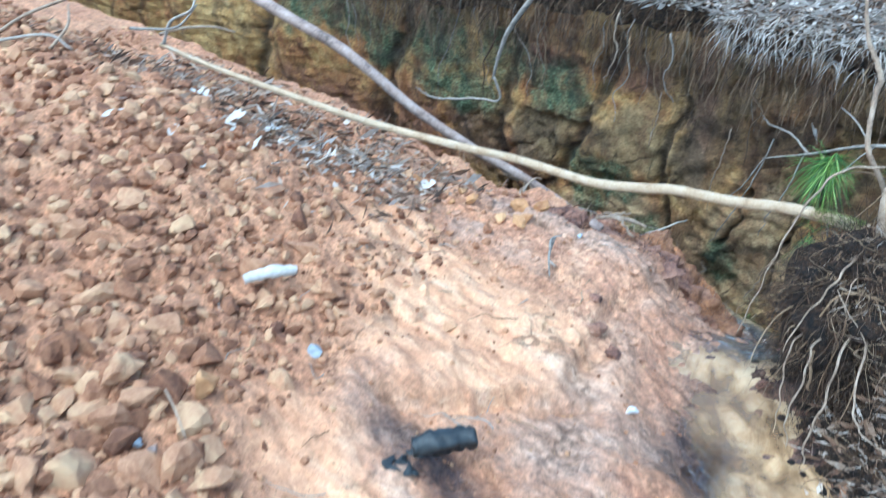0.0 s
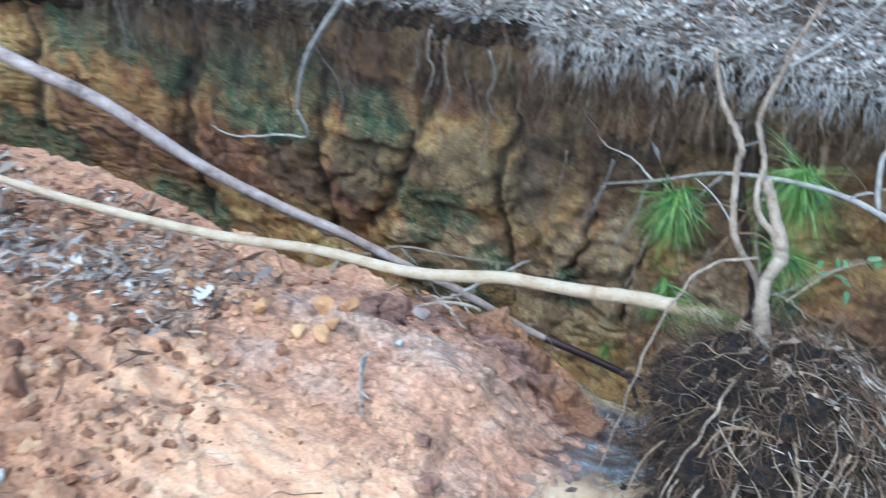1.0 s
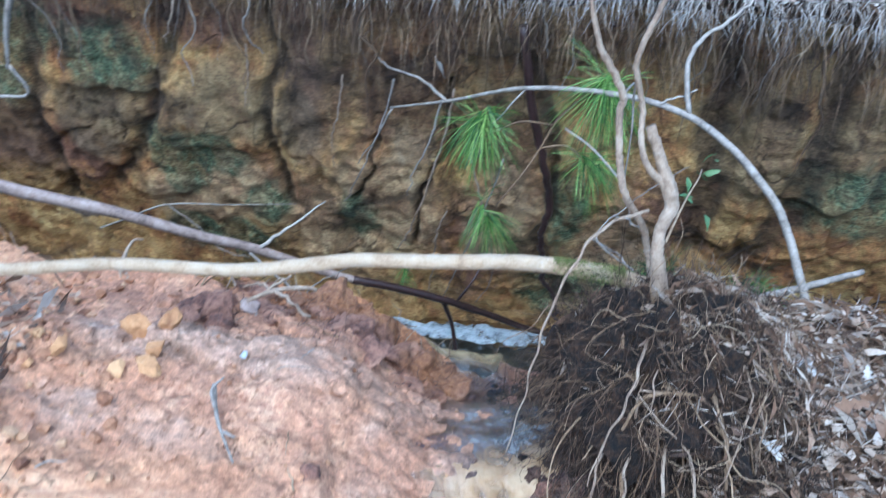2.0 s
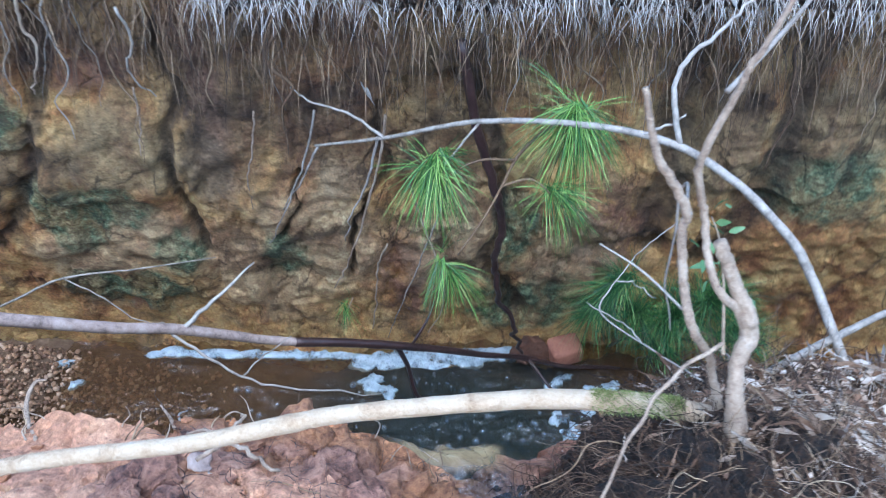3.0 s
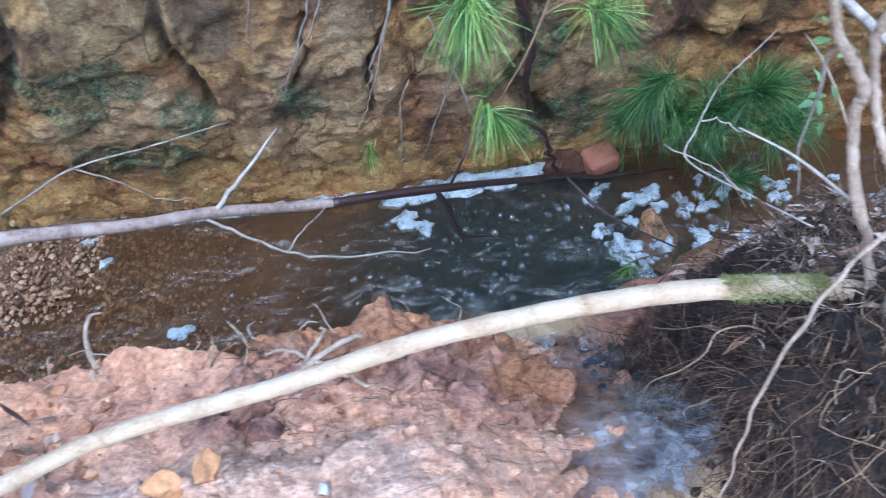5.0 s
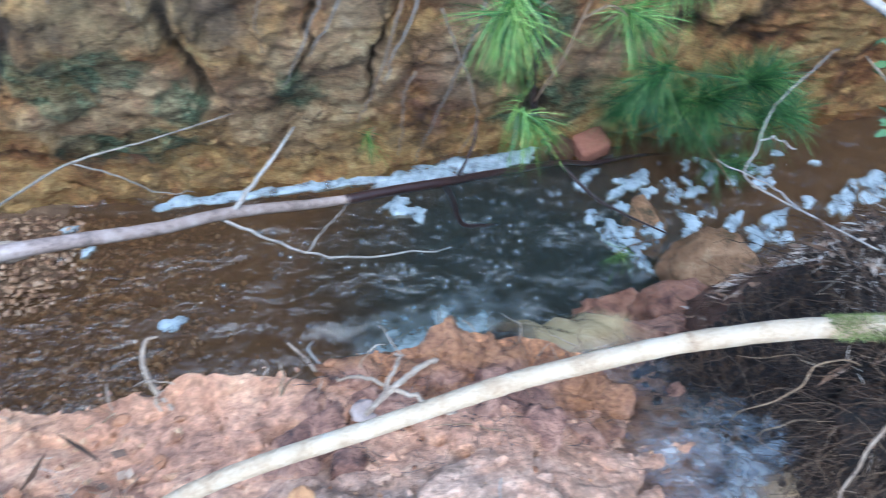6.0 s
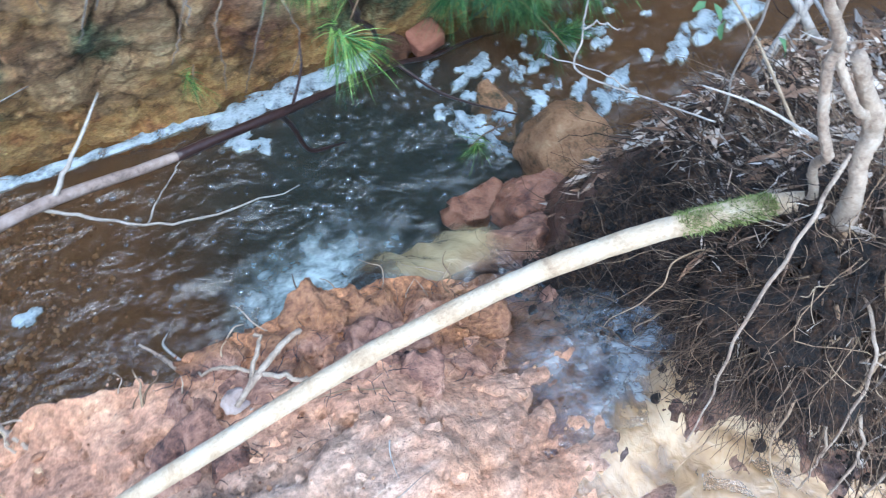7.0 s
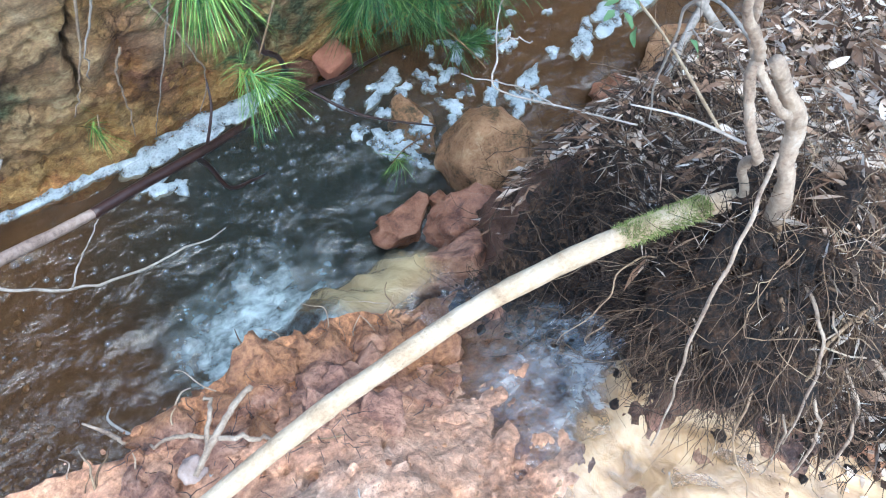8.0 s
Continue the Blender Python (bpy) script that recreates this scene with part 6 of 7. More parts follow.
v, f = twig_mat(np.random.RandomState(4), 2200, right_ground, (0.08, 0.28), (0.0007, 0.0018), 0.04)
tagged(new("dry_twigs", mesh_of("dry_twigs", v, f, ROOT_WOOD)), "scattered thin dry twigs and roots over the litter", "twigs", kind="stuff")


def mound_rim(r):
    while True:
        x, y = r.uniform(-4.6, -2.05), r.normal(2.34, 0.26)
        if y < rim(x) - 0.1 and y > 1.6:
            return np.array((x, y, ground_z(x, y))), np.array((0.15 * r.randn(), 0.15 * r.randn(), 1.0))


v, f = litter(np.random.RandomState(6), 3000, mound_rim, 0.66, 0.75)
tagged(new("leaf_litter", mesh_of("leaf_litter", v, f, DRY, True)), "grey leaf and twig litter along the mound's rim", "litter", kind="stuff")


def mound_clump(r):
    k = r.randint(4)
    x, y = ((-2.62, 2.30), (-2.42, 2.33), (-2.78, 2.12), (-2.95, 2.30))[k] + r.randn(2) * np.array((0.10, 0.06))
    return np.array((x, y, ground_z(x, y))), np.array((0.2 * r.randn(), 0.2 * r.randn(), 1.0))


v, f = litter(np.random.RandomState(16), 520, mound_clump, 0.60, 0.70)
tagged(new("leaf_litter", mesh_of("leaf_litter", v, f, STRAW, True)), "pale bleached leaf scraps heaped on the clay mound", "litter", kind="stuff")
v, f = twig_mat(np.random.RandomState(17), 46, mound_clump, (0.10, 0.30), (0.0012, 0.0030), 0.04)
tagged(new("dry_twigs", mesh_of("dry_twigs", v, f, STEM_WOOD)), "pale dry twigs tangled in the mound's litter", "twigs", kind="stuff")


def ball_foot(r):
    while True:
        x, y = r.uniform(-0.85, -0.05), r.uniform(2.05, 3.12)
        if y < rim(x) + 0.02 and x > float(np.interp(y, RUN_LINE[:, 1], RUN_LINE[:, 0])) + (0.17 if y > 2.5 else 0.26) + 0.05 * r.randn():
            return np.array((x, y, ground_z(x, y))), np.array((0.2 * r.randn(), 0.2 * r.randn(), 1.0))


v, f = twig_mat(np.random.RandomState(24), 2200, ball_foot, (0.05, 0.22), (0.0006, 0.0016), 0.06, -0.2)
tagged(new("rootlets", mesh_of("rootlets", v, f, HAIR_ROOT)), "mat of fine dark rootlets round the root ball's foot", "roots", kind="stuff")
crumbs = []
rng = np.random.RandomState(25)
for k in range(4200):
    c, _ = ball_foot(rng)
    s = 0.003 + 0.016 * rng.rand() ** 2
    crumbs.append((turned(ICO1_V * (1 + 0.5 * (rng.rand(12, 1) - 0.5)) * s, k) + c + np.array((0, 0, s * 0.3)), ICO1_F))
v, f = joined(crumbs)
tagged(new("crumbled_soil", mesh_of("crumbled_soil", v, f, SOIL)), "dark crumbled soil at the foot of the root ball", "soil", kind="stuff")


def slope_face(r):
    while True:
        x, t = r.uniform(-0.75, 1.9), r.rand() ** 1.2
        ez, ey = float(shelf(x, rim(x))), float(rim(x))
        tz = ez + (-2.45 - ez) * t
        ty = ey + (3.05 + 0.58 * float(smooth(x, -1.0, -0.3)) - 0.25 * float(smooth(x, 0.3, 1.2)) - ey) * t ** 0.8
        if x > -0.52 + 0.12 * r.randn() and not (x < 0.25 and t > 0.72):
            return np.array((x, ty + 0.03, tz)), np.array((0, 0.9, 0.45))


v, f = litter(np.random.RandomState(8), 9000, slope_face, 0.86, 0.5)
tagged(new("leaf_litter", mesh_of("leaf_litter", v, f, DRY, True)), "needles and leaves caught on the slanting gully face", "litter", kind="stuff")


v, f = twig_mat(np.random.RandomState(14), 1300, slope_face, (0.08, 0.28), (0.0008, 0.0022), 0.05, 0.6)
tagged(new("dry_twigs", mesh_of("dry_twigs", v, f, HAIR_ROOT)), "thin roots and twigs trailing down the gully face", "twigs", kind="stuff")


def ball_top(r):
    a, el = r.uniform(0, 6.283), r.uniform(0.25, 1.4)
    d = np.array((math.cos(a) * math.cos(el), math.sin(a) * math.cos(el), math.sin(el)))
    return ROOT_AT + np.array((0.06, 0.02, -0.07)) + d * np.array((0.31, 0.27, 0.29)), d


v, f = litter(np.random.RandomState(9), 1100, ball_top, 0.92, 0.5)
add_part("caught_litter", crowned(v), f, DRY, ball, "dry straw and leaves caught on the roots", True)["kind"] = "stuff"

# bank: litter on top, straw fringe over the edge, roots down the wall


def bank_top(r):
    i, j = r.randint(3, 11), r.randint(np.searchsorted(BX, -6.0), np.searchsorted(BX, 3.0))
    u, w = r.rand(), r.rand()
    p = (bank_grid[i, j] * (1 - u) + bank_grid[i + 1, j] * u) * (1 - w) + (bank_grid[i, j + 1] * (1 - u) + bank_grid[i + 1, j + 1] * u) * w
    return p, np.array((0, -0.4, 0.9))


v, f = litter(np.random.RandomState(12), 5000, bank_top, 0.45, 0.72)
tagged(new("leaf_litter", mesh_of("leaf_litter", v, f, DRY, True)), "brown fallen leaves covering the top bank", "litter", kind="stuff")
v, f = litter(np.random.RandomState(13), 30000, bank_top, 0.84, 0.66)
tagged(new("leaf_litter", mesh_of("leaf_litter", v, f, STRAW, True)), "grey dry leaf and straw litter covering the top bank", "litter", kind="stuff")


def strands(rng, n, x0, x1, length, spread, droop=1.2, lean=-0.6, width=(0.0012, 0.0028), drop=0.0):
    """Straw and grass hanging over the edge of the turf."""
    out = []
    for _ in range(n):
        x = rng.uniform(x0, x1)
        j = int(np.clip(np.searchsorted(BX, x), 0, len(BX) - 1))
        p = bank_grid[rng.randint(2, 5), j] + np.array((rng.uniform(-0.03, 0.03), rng.uniform(-0.03, 0.03), -drop * rng.rand()))
        w = np.array((spread * rng.randn(), lean + 0.2 * rng.randn(), rng.uniform(-0.5, 0.3)))
        pts = np.array(wander(rng, p, w, rng.uniform(*length), 5, droop * 0.35, 0.12))
        q = rng.uniform(*width)
        s = np.array((1.0, 0.25 * rng.randn(), 0))
        s *= q / np.linalg.norm(s)
        vs, fs = [], []
        for k, c in enumerate(pts):
            g = 1 - 0.85 * k / (len(pts) - 1)
            vs += [c - s * g, c + s * g]
            if k:
                fs.append((2 * k - 2, 2 * k - 1, 2 * k + 1, 2 * k))
        out.append((np.array(vs), fs))
    return joined(out)


v, f = strands(np.random.RandomState(41), 1200, -2.0, 0.8, (0.05, 0.19), 0.6, 1.0)
tagged(new("dry_grass", mesh_of("dry_grass", v, f, STRAW)), "bleached dry grass and straw hanging over the bank's edge", "dry grass", kind="stuff")
v, f = strands(np.random.RandomState(43), 700, -5.5, 1.6, (0.10, 0.45), 0.35, 2.0, -0.3, (0.0008, 0.0020), 0.30)
tagged(new("rootlet_fringe", mesh_of("rootlet_fringe", v, f, ROOT_WOOD)), "tan root threads hanging under the turf", "roots", kind="stuff")
v, f = strands(np.random.RandomState(42), 1500, -5.5, 1.6, (0.10, 0.42), 0.35, 2.0, -0.3, (0.0008, 0.0022), 0.26)
tagged(new("rootlet_fringe", mesh_of("rootlet_fringe", v, f, HAIR_ROOT)), "fringe of fine rootlets hanging under the turf", "roots", kind="stuff")

rng = np.random.RandomState(51)
for k in range(95):
    x = rng.uniform(-5.2, 1.4)
    j = int(np.clip(np.searchsorted(BX, x), 0, len(BX) - 1))
    p = bank_grid[rng.randint(0, 3), j].copy()
    p[1] = min(p[1], float(wall_y(x, -0.15)) - 0.03)
    n = 8
    length = rng.uniform(0.15, 0.75)
    pts = [p + np.array((0.0, 0.14, 0.10)), p]
    for i in range(n):
        q = pts[-1] + np.array((0.30 * rng.randn(), 0.12 * rng.randn(), -1)) * length / n
        q[1] = min(q[1], float(wall_y(q[0], q[2])) - 0.015)
        pts.append(q)
    r0 = rng.choice([0.0025, 0.004, 0.006, 0.009], p=[0.4, 0.35, 0.18, 0.07])
    v, f = tube(pts, [r0, r0 * 0.8, r0 * 0.3], 5, 0.15, k, 3)
    add_part("root", v, f, ROOT_WOOD if k % 4 else GREY_WOOD, bank)

# long bare roots against the lower wall
LOW_ROOTS = [
        ([(-1.55, 4.70, -0.55), (-1.61, 4.72, -0.80), (-1.72, 4.76, -1.1), (-1.85, 4.80, -1.42)], 0.006),
        ([(-1.25, 4.68, -0.55), (-1.29, 4.72, -0.83), (-1.37, 4.75, -1.2), (-1.46, 4.78, -1.5), (-1.54, 4.80, -1.72)], 0.007),
        ([(-1.26, 4.73, -1.33), (-1.31, 4.76, -1.5), (-1.33, 4.78, -1.75), (-1.36, 4.80, -2.03)], 0.006),
        ([(-1.15, 4.70, -0.94), (-1.08, 4.70, -1.2), (-1.0, 4.70, -1.5), (-0.98, 4.72, -1.75), (-1.06, 4.74, -1.98)], 0.006),
        ([(-0.98, 4.66, -0.9), (-1.04, 4.70, -1.2), (-1.11, 4.72, -1.45), (-1.2, 4.76, -1.8), (-1.27, 4.8, -2.08)], 0.005)]
HIGH_ROOTS = [
        ([(-1.80, 4.68, -0.55), (-1.84, 4.72, -0.76), (-1.9, 4.78, -1.0), (-1.90, 4.80, -1.2)], 0.005),
        ([(-2.28, 4.68, -0.45), (-2.31, 4.72, -0.66), (-2.35, 4.74, -0.85)], 0.005),
        ([(-2.59, 4.6, 0.0), (-2.62, 4.62, -0.15), (-2.60, 4.64, -0.25), (-2.66, 4.66, -0.40), (-2.70, 4.68, -0.5)], 0.008),
        ([(-2.24, 4.6, -0.05), (-2.22, 4.64, -0.2), (-2.27, 4.66, -0.35), (-2.21, 4.70, -0.5)], 0.007),
        ([(-0.95, 4.60, -0.15), (-0.88, 4.60, -0.5), (-0.78, 4.62, -0.85), (-0.72, 4.66, -1.1), (-0.74, 4.70, -1.4), (-0.70, 4.72, -1.65), (-0.60, 4.78, -1.95), (-0.52, 4.85, -2.3)], 0.024)]
for k, (pts, r0) in enumerate(LOW_ROOTS + HIGH_ROOTS):
    v, f = tube(pts, [r0 * 0.95, r0 * 0.8, r0 * 0.4], 7, 0.2, k + 400, 6, kink=0.006 if r0 < 0.02 else 0.010)
    tagged(new("wall_root", mesh_of("wall_root", v, f, (STEM_WOOD if k % 4 else GREY_WOOD) if r0 < 0.02 else WET_WOOD)), "bare root hanging against the earth wall" if r0 < 0.02 else "thick dark root running down the earth wall", "root", "roots on the wall")
limb("wall_stick", [(-2.9, 4.28, 0.22), (-3.08, 4.28, -0.01), (-3.19, 4.28, -0.18), (-3.25, 4.28, -0.34), (-3.29, 4.28, -0.50)], [0.016, 0.017, 0.015, 0.012, 0.008], GREY_WOOD, "bleached forked stick hanging from the bank's edge", "stick", sides=8, twigs=[
    ([(-3.28, 4.28, -0.48), (-3.24, 4.3, -0.64), (-3.43, 4.3, -0.68), (-3.74, 4.3, -0.77), (-3.9, 4.3, -0.77), (-4.0, 4.3, -0.74)], [0.008, 0.008, 0.009, 0.008, 0.006, 0.003], GREY_WOOD)])
limb("thin_branch", [(-3.1, 4.36, -1.48), (-2.95, 4.40, -1.42), (-2.71, 4.42, -1.30), (-2.4, 4.5, -1.31), (-2.06, 4.6, -1.32)], [0.006, 0.006, 0.0055, 0.004, 0.002], GREY_WOOD, "thin bleached branch lying against the wall", "branch", sides=7, twigs=[
    ([(-2.71, 4.42, -1.30), (-2.55, 4.41, -1.42), (-2.42, 4.4, -1.55), (-2.28, 4.4, -1.58)], [0.004, 0.0035, 0.003, 0.002], GREY_WOOD)])


# ---- pine foliage ----
def needle_tuft(rng, centre, way, n, length, spread=0.50, droop=1.0, stretch=0.09):
    """Bundles of long needles along a shoot's end, each bundle fanning its own way."""
    out = []
    way = np.array(way, float)
    way /= np.linalg.norm(way)
    bundles = max(8, n // 9)
    for _ in range(bundles):
        back = rng.rand()
        root = np.array(centre) - way * stretch * back + 0.012 * rng.randn(3)
        aim = way * rng.uniform(0.25, 1.0) + spread * rng.randn(3) * (0.7 + 0.6 * back)
        aim /= np.linalg.norm(aim)
        l0 = length * rng.uniform(0.55, 1.05)
        sag = droop * rng.uniform(0.5, 1.4)
        for _ in range(rng.randint(4, 11)):
            w = aim + 0.20 * rng.randn(3)
            w /= np.linalg.norm(w)
            l = l0 * rng.uniform(0.75, 1.0)
            s = np.cross(w, rng.randn(3))
            s *= 0.0011 / (np.linalg.norm(s) + 1e-9)
            p = [root + w * l * q + np.array((0, 0, -sag * l * 0.40 * q * q)) for q in (0.0, 0.4, 0.75, 1.0)]
            out.append((np.array([p[0] - s, p[0] + s, p[1] + s, p[1] - s, p[2] + s * 0.8, p[2] - s * 0.8, p[3]]), [(0, 1, 2, 3), (3, 2, 4, 5), (5, 4, 6)]))
    return out


def pine_branch(at, twigs, tufts, label, seed, dense=1.0, stretch=0.09, mat=None):
    r = np.random.RandomState(seed)
    ob = thing("pine_branch", at, label, "pine branch", "green pine branches")
    made = []
    for k, (pts, rad) in enumerate(twigs):
        v, f = tube(pts, rad, 6, 0.12, seed + k, 5)
        made.append((add_part("twig", v, f, ROOT_WOOD, ob), np.array(pts)))
    for c, way, n, l in tufts:
        v, f = joined(needle_tuft(r, c, way, int(n * dense * 2.0), l * 1.08, stretch=stretch))
        twig = min(made, key=lambda q: np.linalg.norm(q[1] - np.array(c), axis=1).min())[0]
        add_part("needle_tuft", v, f, mat or NEEDLE, twig, "long green pine needles")
    return ob


pine_branch((-0.75, 4.05, -0.15), [
    ([(-0.62, 3.97, -0.09), (-0.66, 4.05, -0.16), (-0.75, 4.08, -0.30), (-0.80, 4.06, -0.42), (-0.86, 4.0, -0.52), (-0.95, 3.95, -0.66)], [0.007, 0.006, 0.006, 0.005, 0.004, 0.003]),
    ([(-0.76, 4.08, -0.32), (-0.90, 4.04, -0.30), (-1.04, 4.01, -0.38)], [0.005, 0.004, 0.003]),
    ([(-0.80, 4.06, -0.42), (-0.68, 4.12, -0.44), (-0.55, 4.16, -0.60)], [0.005, 0.004, 0.003]),
    ([(-0.66, 4.05, -0.16), (-0.60, 4.04, -0.12), (-0.55, 4.02, -0.16)], [0.005, 0.004, 0.003])],
    [((-1.05, 4.01, -0.33), (-0.1, -0.1, -0.45), 280, 0.25), ((-0.58, 4.02, -0.12), (0.1, -0.1, -0.8), 330, 0.27), ((-0.56, 4.16, -0.55), (0.45, 0, -0.4), 180, 0.22), ((-0.97, 3.90, -0.70), (0.25, -0.1, -0.5), 150, 0.2)],
    "green pine sprays hanging from the arched branch", 3)
pine_branch((0.2, 4.85, -2.2), [
    ([(0.0, 4.95, -2.3), (0.12, 4.85, -2.05), (0.25, 4.75, -1.85), (0.42, 4.68, -1.6)], [0.010, 0.009, 0.007, 0.004]),
    ([(0.1, 4.87, -2.1), (-0.05, 4.8, -1.85), (-0.12, 4.75, -1.65)], [0.006, 0.005, 0.003]),
    ([(0.2, 4.8, -2.0), (0.45, 4.65, -1.95), (0.6, 4.6, -1.9)], [0.006, 0.005, 0.003]),
    ([(0.2, 4.8, -2.05), (0.35, 4.6, -2.2), (0.42, 4.48, -2.3)], [0.006, 0.005, 0.003])],
    [((0.42, 4.68, -1.6), (0.3, -0.2, 0.35), 330, 0.34), ((0.28, 4.74, -1.8), (0.2, -0.2, 0.2), 330, 0.34), ((-0.12, 4.78, -1.65), (-0.25, -0.1, -0.1), 240, 0.28), ((0.1, 4.84, -1.9), (0.1, -0.2, 0.2), 280, 0.28), ((0.6, 4.66, -1.85), (0.5, -0.1, 0.2), 280, 0.30), ((0.44, 4.62, -2.2), (0.3, -0.1, 0.2), 140, 0.20), ((0.25, 4.76, -2.1), (0.1, -0.2, 0.1), 160, 0.20), ((-0.2, 4.84, -1.9), (-0.3, -0.1, -0.1), 160, 0.24)],
    "dense dark green pine spray lying at the wall's foot", 5, 1.9, 0.15, DARK_NEEDLE)
pine_branch((-0.3, 4.4, -2.46), [([(0.02, 4.36, -2.46), (-0.15, 4.35, -2.47), (-0.28, 4.30, -2.48)], [0.004, 0.004, 0.003])],
            [((-0.24, 4.30, -2.47), (-0.2, -0.1, 0.1), 90, 0.18), ((0.35, 4.18, -2.45), (0.3, 0.1, 0.1), 90, 0.2)], "green pine needles floating in the pool", 7)
pine_branch((-1.48, 4.82, -1.9), [([(-1.46, 4.86, -1.84), (-1.49, 4.8, -1.9), (-1.50, 4.76, -1.98)], [0.004, 0.003, 0.002])],
            [((-1.49, 4.79, -1.92), (0, -0.2, -0.5), 60, 0.16)], "small pine tuft hanging on the earth wall", 8)
sprig = thing("leafy_sprig", (-0.42, 2.9, 0.1), "thin sprig with small oval green leaves behind the stems", "sprig")
v, f = tube([(-0.45, 2.80, 0.16), (-0.38, 3.05, 0.12), (-0.31, 3.30, 0.03), (-0.27, 3.48, -0.05)], [0.004, 0.003, 0.003, 0.002], 6, 0.1, 1, 5)
add_part("stalk", v, f, ROOT_WOOD, sprig)
LEAF_GREEN = earth("fresh_green_leaf", [(0.2, (0.04, 0.10, 0.025)), (0.5, (0.10, 0.19, 0.05)), (0.8, (0.19, 0.30, 0.10))], 20, 90, 0.5, 0.0, 0.003, 0.3)
rng = np.random.RandomState(5)
for k in range(14):
    u = rng.uniform(0.3, 1.0)
    c = np.array((-0.45, 2.80, 0.16)) * (1 - u) + np.array((-0.27, 3.48, -0.05)) * u + rng.randn(3) * 0.03
    lv, lf = leaf_mesh(500 + k, False)
    lv = turned(np.array(lv) * 0.045, k, 1.2) + c
    add_part("leaf", lv, lf, LEAF_GREEN, sprig)
hang_leaf = dead_leaf((-1.34, 4.62, -0.36), 0.13, PALE_LEAF, "bleached leaf caught on a hanging root", 905, 0.2, "fallen leaves")
hang_leaf.rotation_euler = (0.3, 1.3, 0.5)


# ---- foam and bubbles ----
def foam_patch(seed, at, size, turn=0.0):
    r = np.random.RandomState(seed)
    n, rings = 40, 5
    ph = r.uniform(0, 6.28, 5)
    verts, faces = [(0, 0, 0.012)], []
    for j in range(1, rings + 1):
        for k in range(n):
            a = 6.2832 * k / n
            rad = 1 + 0.06 * r.randn() * (j == rings) + 0.28 * math.sin(2 * a + ph[0]) + 0.2 * math.sin(3 * a + ph[1]) + 0.14 * math.sin(5 * a + ph[2]) + 0.09 * math.sin(9 * a + ph[3])
            q = rad * j / rings
            edge_h = 0.008 * (1 - (j / rings) ** 4) + (0.004 if j < rings else -0.010)
            verts.append((q * size[0] * math.cos(a), q * size[1] * math.sin(a), edge_h + 0.004 * r.rand() * (j < rings)))
    for k in range(n):
        faces.append((0, 1 + k, 1 + (k + 1) % n))
        for j in range(rings - 1):
            a, b = 1 + j * n, 1 + (j + 1) * n
            faces.append((a + k, b + k, b + (k + 1) % n, a + (k + 1) % n))
    ob = new("foam", mesh_of("foam", verts, faces, FOAM))
    ob.matrix_world = pose(*at, WATER_Z, 0, 0, turn)
    return tagged(ob, "pale bluish foam floating on the pool", "foam", "foam on the creek")


WALL_FOAM = [(-1.35, 4.97, 0.14, 0.06, 5), (-1.12, 5.02, 0.17, 0.06, 3), (-0.9, 5.02, 0.17, 0.055, 6), (-0.68, 5.04, 0.16, 0.05, 5), (-0.5, 5.05, 0.12, 0.05, 3), (-1.6, 5.0, 0.2, 0.040, 2), (-1.82, 5.0, 0.2, 0.036, 2), (-1.24, 4.98, 0.14, 0.05, 4), (-1.02, 5.0, 0.16, 0.06, 4), (-0.8, 5.02, 0.16, 0.055, 6), (-0.6, 5.03, 0.13, 0.05, 6), (-1.72, 5.02, 0.2, 0.030, 2), (-2.1, 5.0, 0.22, 0.030, 0), (-2.35, 5.0, 0.2, 0.026, 1), (-2.6, 5.0, 0.15, 0.03, 4)]
POOL_FOAM = [(-2.5, 5.0, 0.2, 0.018, 0), (-1.38, 4.8, 0.09, 0.055, 10), (-1.28, 4.74, 0.06, 0.045, 40), (-0.27, 4.85, 0.07, 0.03, 20), (-0.08, 4.74, 0.11, 0.045, 20), (0.02, 4.8, 0.07, 0.04, 0), (0.17, 4.66, 0.06, 0.045, 80), (0.16, 4.74, 0.03, 0.03, 0), (-0.12, 4.27, 0.05, 0.08, 20), (-0.24, 4.46, 0.05, 0.09, 10), (-0.2, 4.36, 0.04, 0.05, 60), (0.22, 4.47, 0.05, 0.07, 50), (0.3, 4.66, 0.06, 0.04, 10)]
CREEK_FOAM = [(0.42, 4.75, 0.06, 0.035, 40), (0.35, 4.52, 0.05, 0.03, 90), (0.55, 4.3, 0.09, 0.05, 30), (0.7, 4.42, 0.1, 0.045, 40), (0.92, 4.5, 0.05, 0.03, 20), (1.12, 4.48, 0.12, 0.07, 40), (1.35, 4.55, 0.15, 0.08, 10), (1.6, 4.6, 0.2, 0.09, 20), (1.05, 4.75, 0.03, 0.02, 0), (0.85, 4.85, 0.03, 0.02, 0), (-3.2, 4.9, 0.06, 0.03, 30), (-3.08, 4.75, 0.04, 0.03, 60), (-2.62, 4.25, 0.07, 0.04, 30), (-0.02, 4.55, 0.04, 0.03, 0)]
for k, (x, y, a, b, t) in enumerate(WALL_FOAM + POOL_FOAM + CREEK_FOAM):
    foam_patch(600 + k, (x, y), (a, b * (1.1 if y > 4.94 else 1.05)), t)
rng = np.random.RandomState(62)
for k in range(34):
    x, y = rng.uniform(-0.35, 0.75), rng.uniform(4.25, 4.92)
    if math.hypot(x - 0.17, y - 4.04) < 0.33:
        continue
    s = rng.uniform(0.014, 0.045)
    foam_patch(660 + k, (x, y), (s * rng.uniform(1.0, 2.0), s), rng.uniform(0, 180))
rng = np.random.RandomState(61)
blobs = []
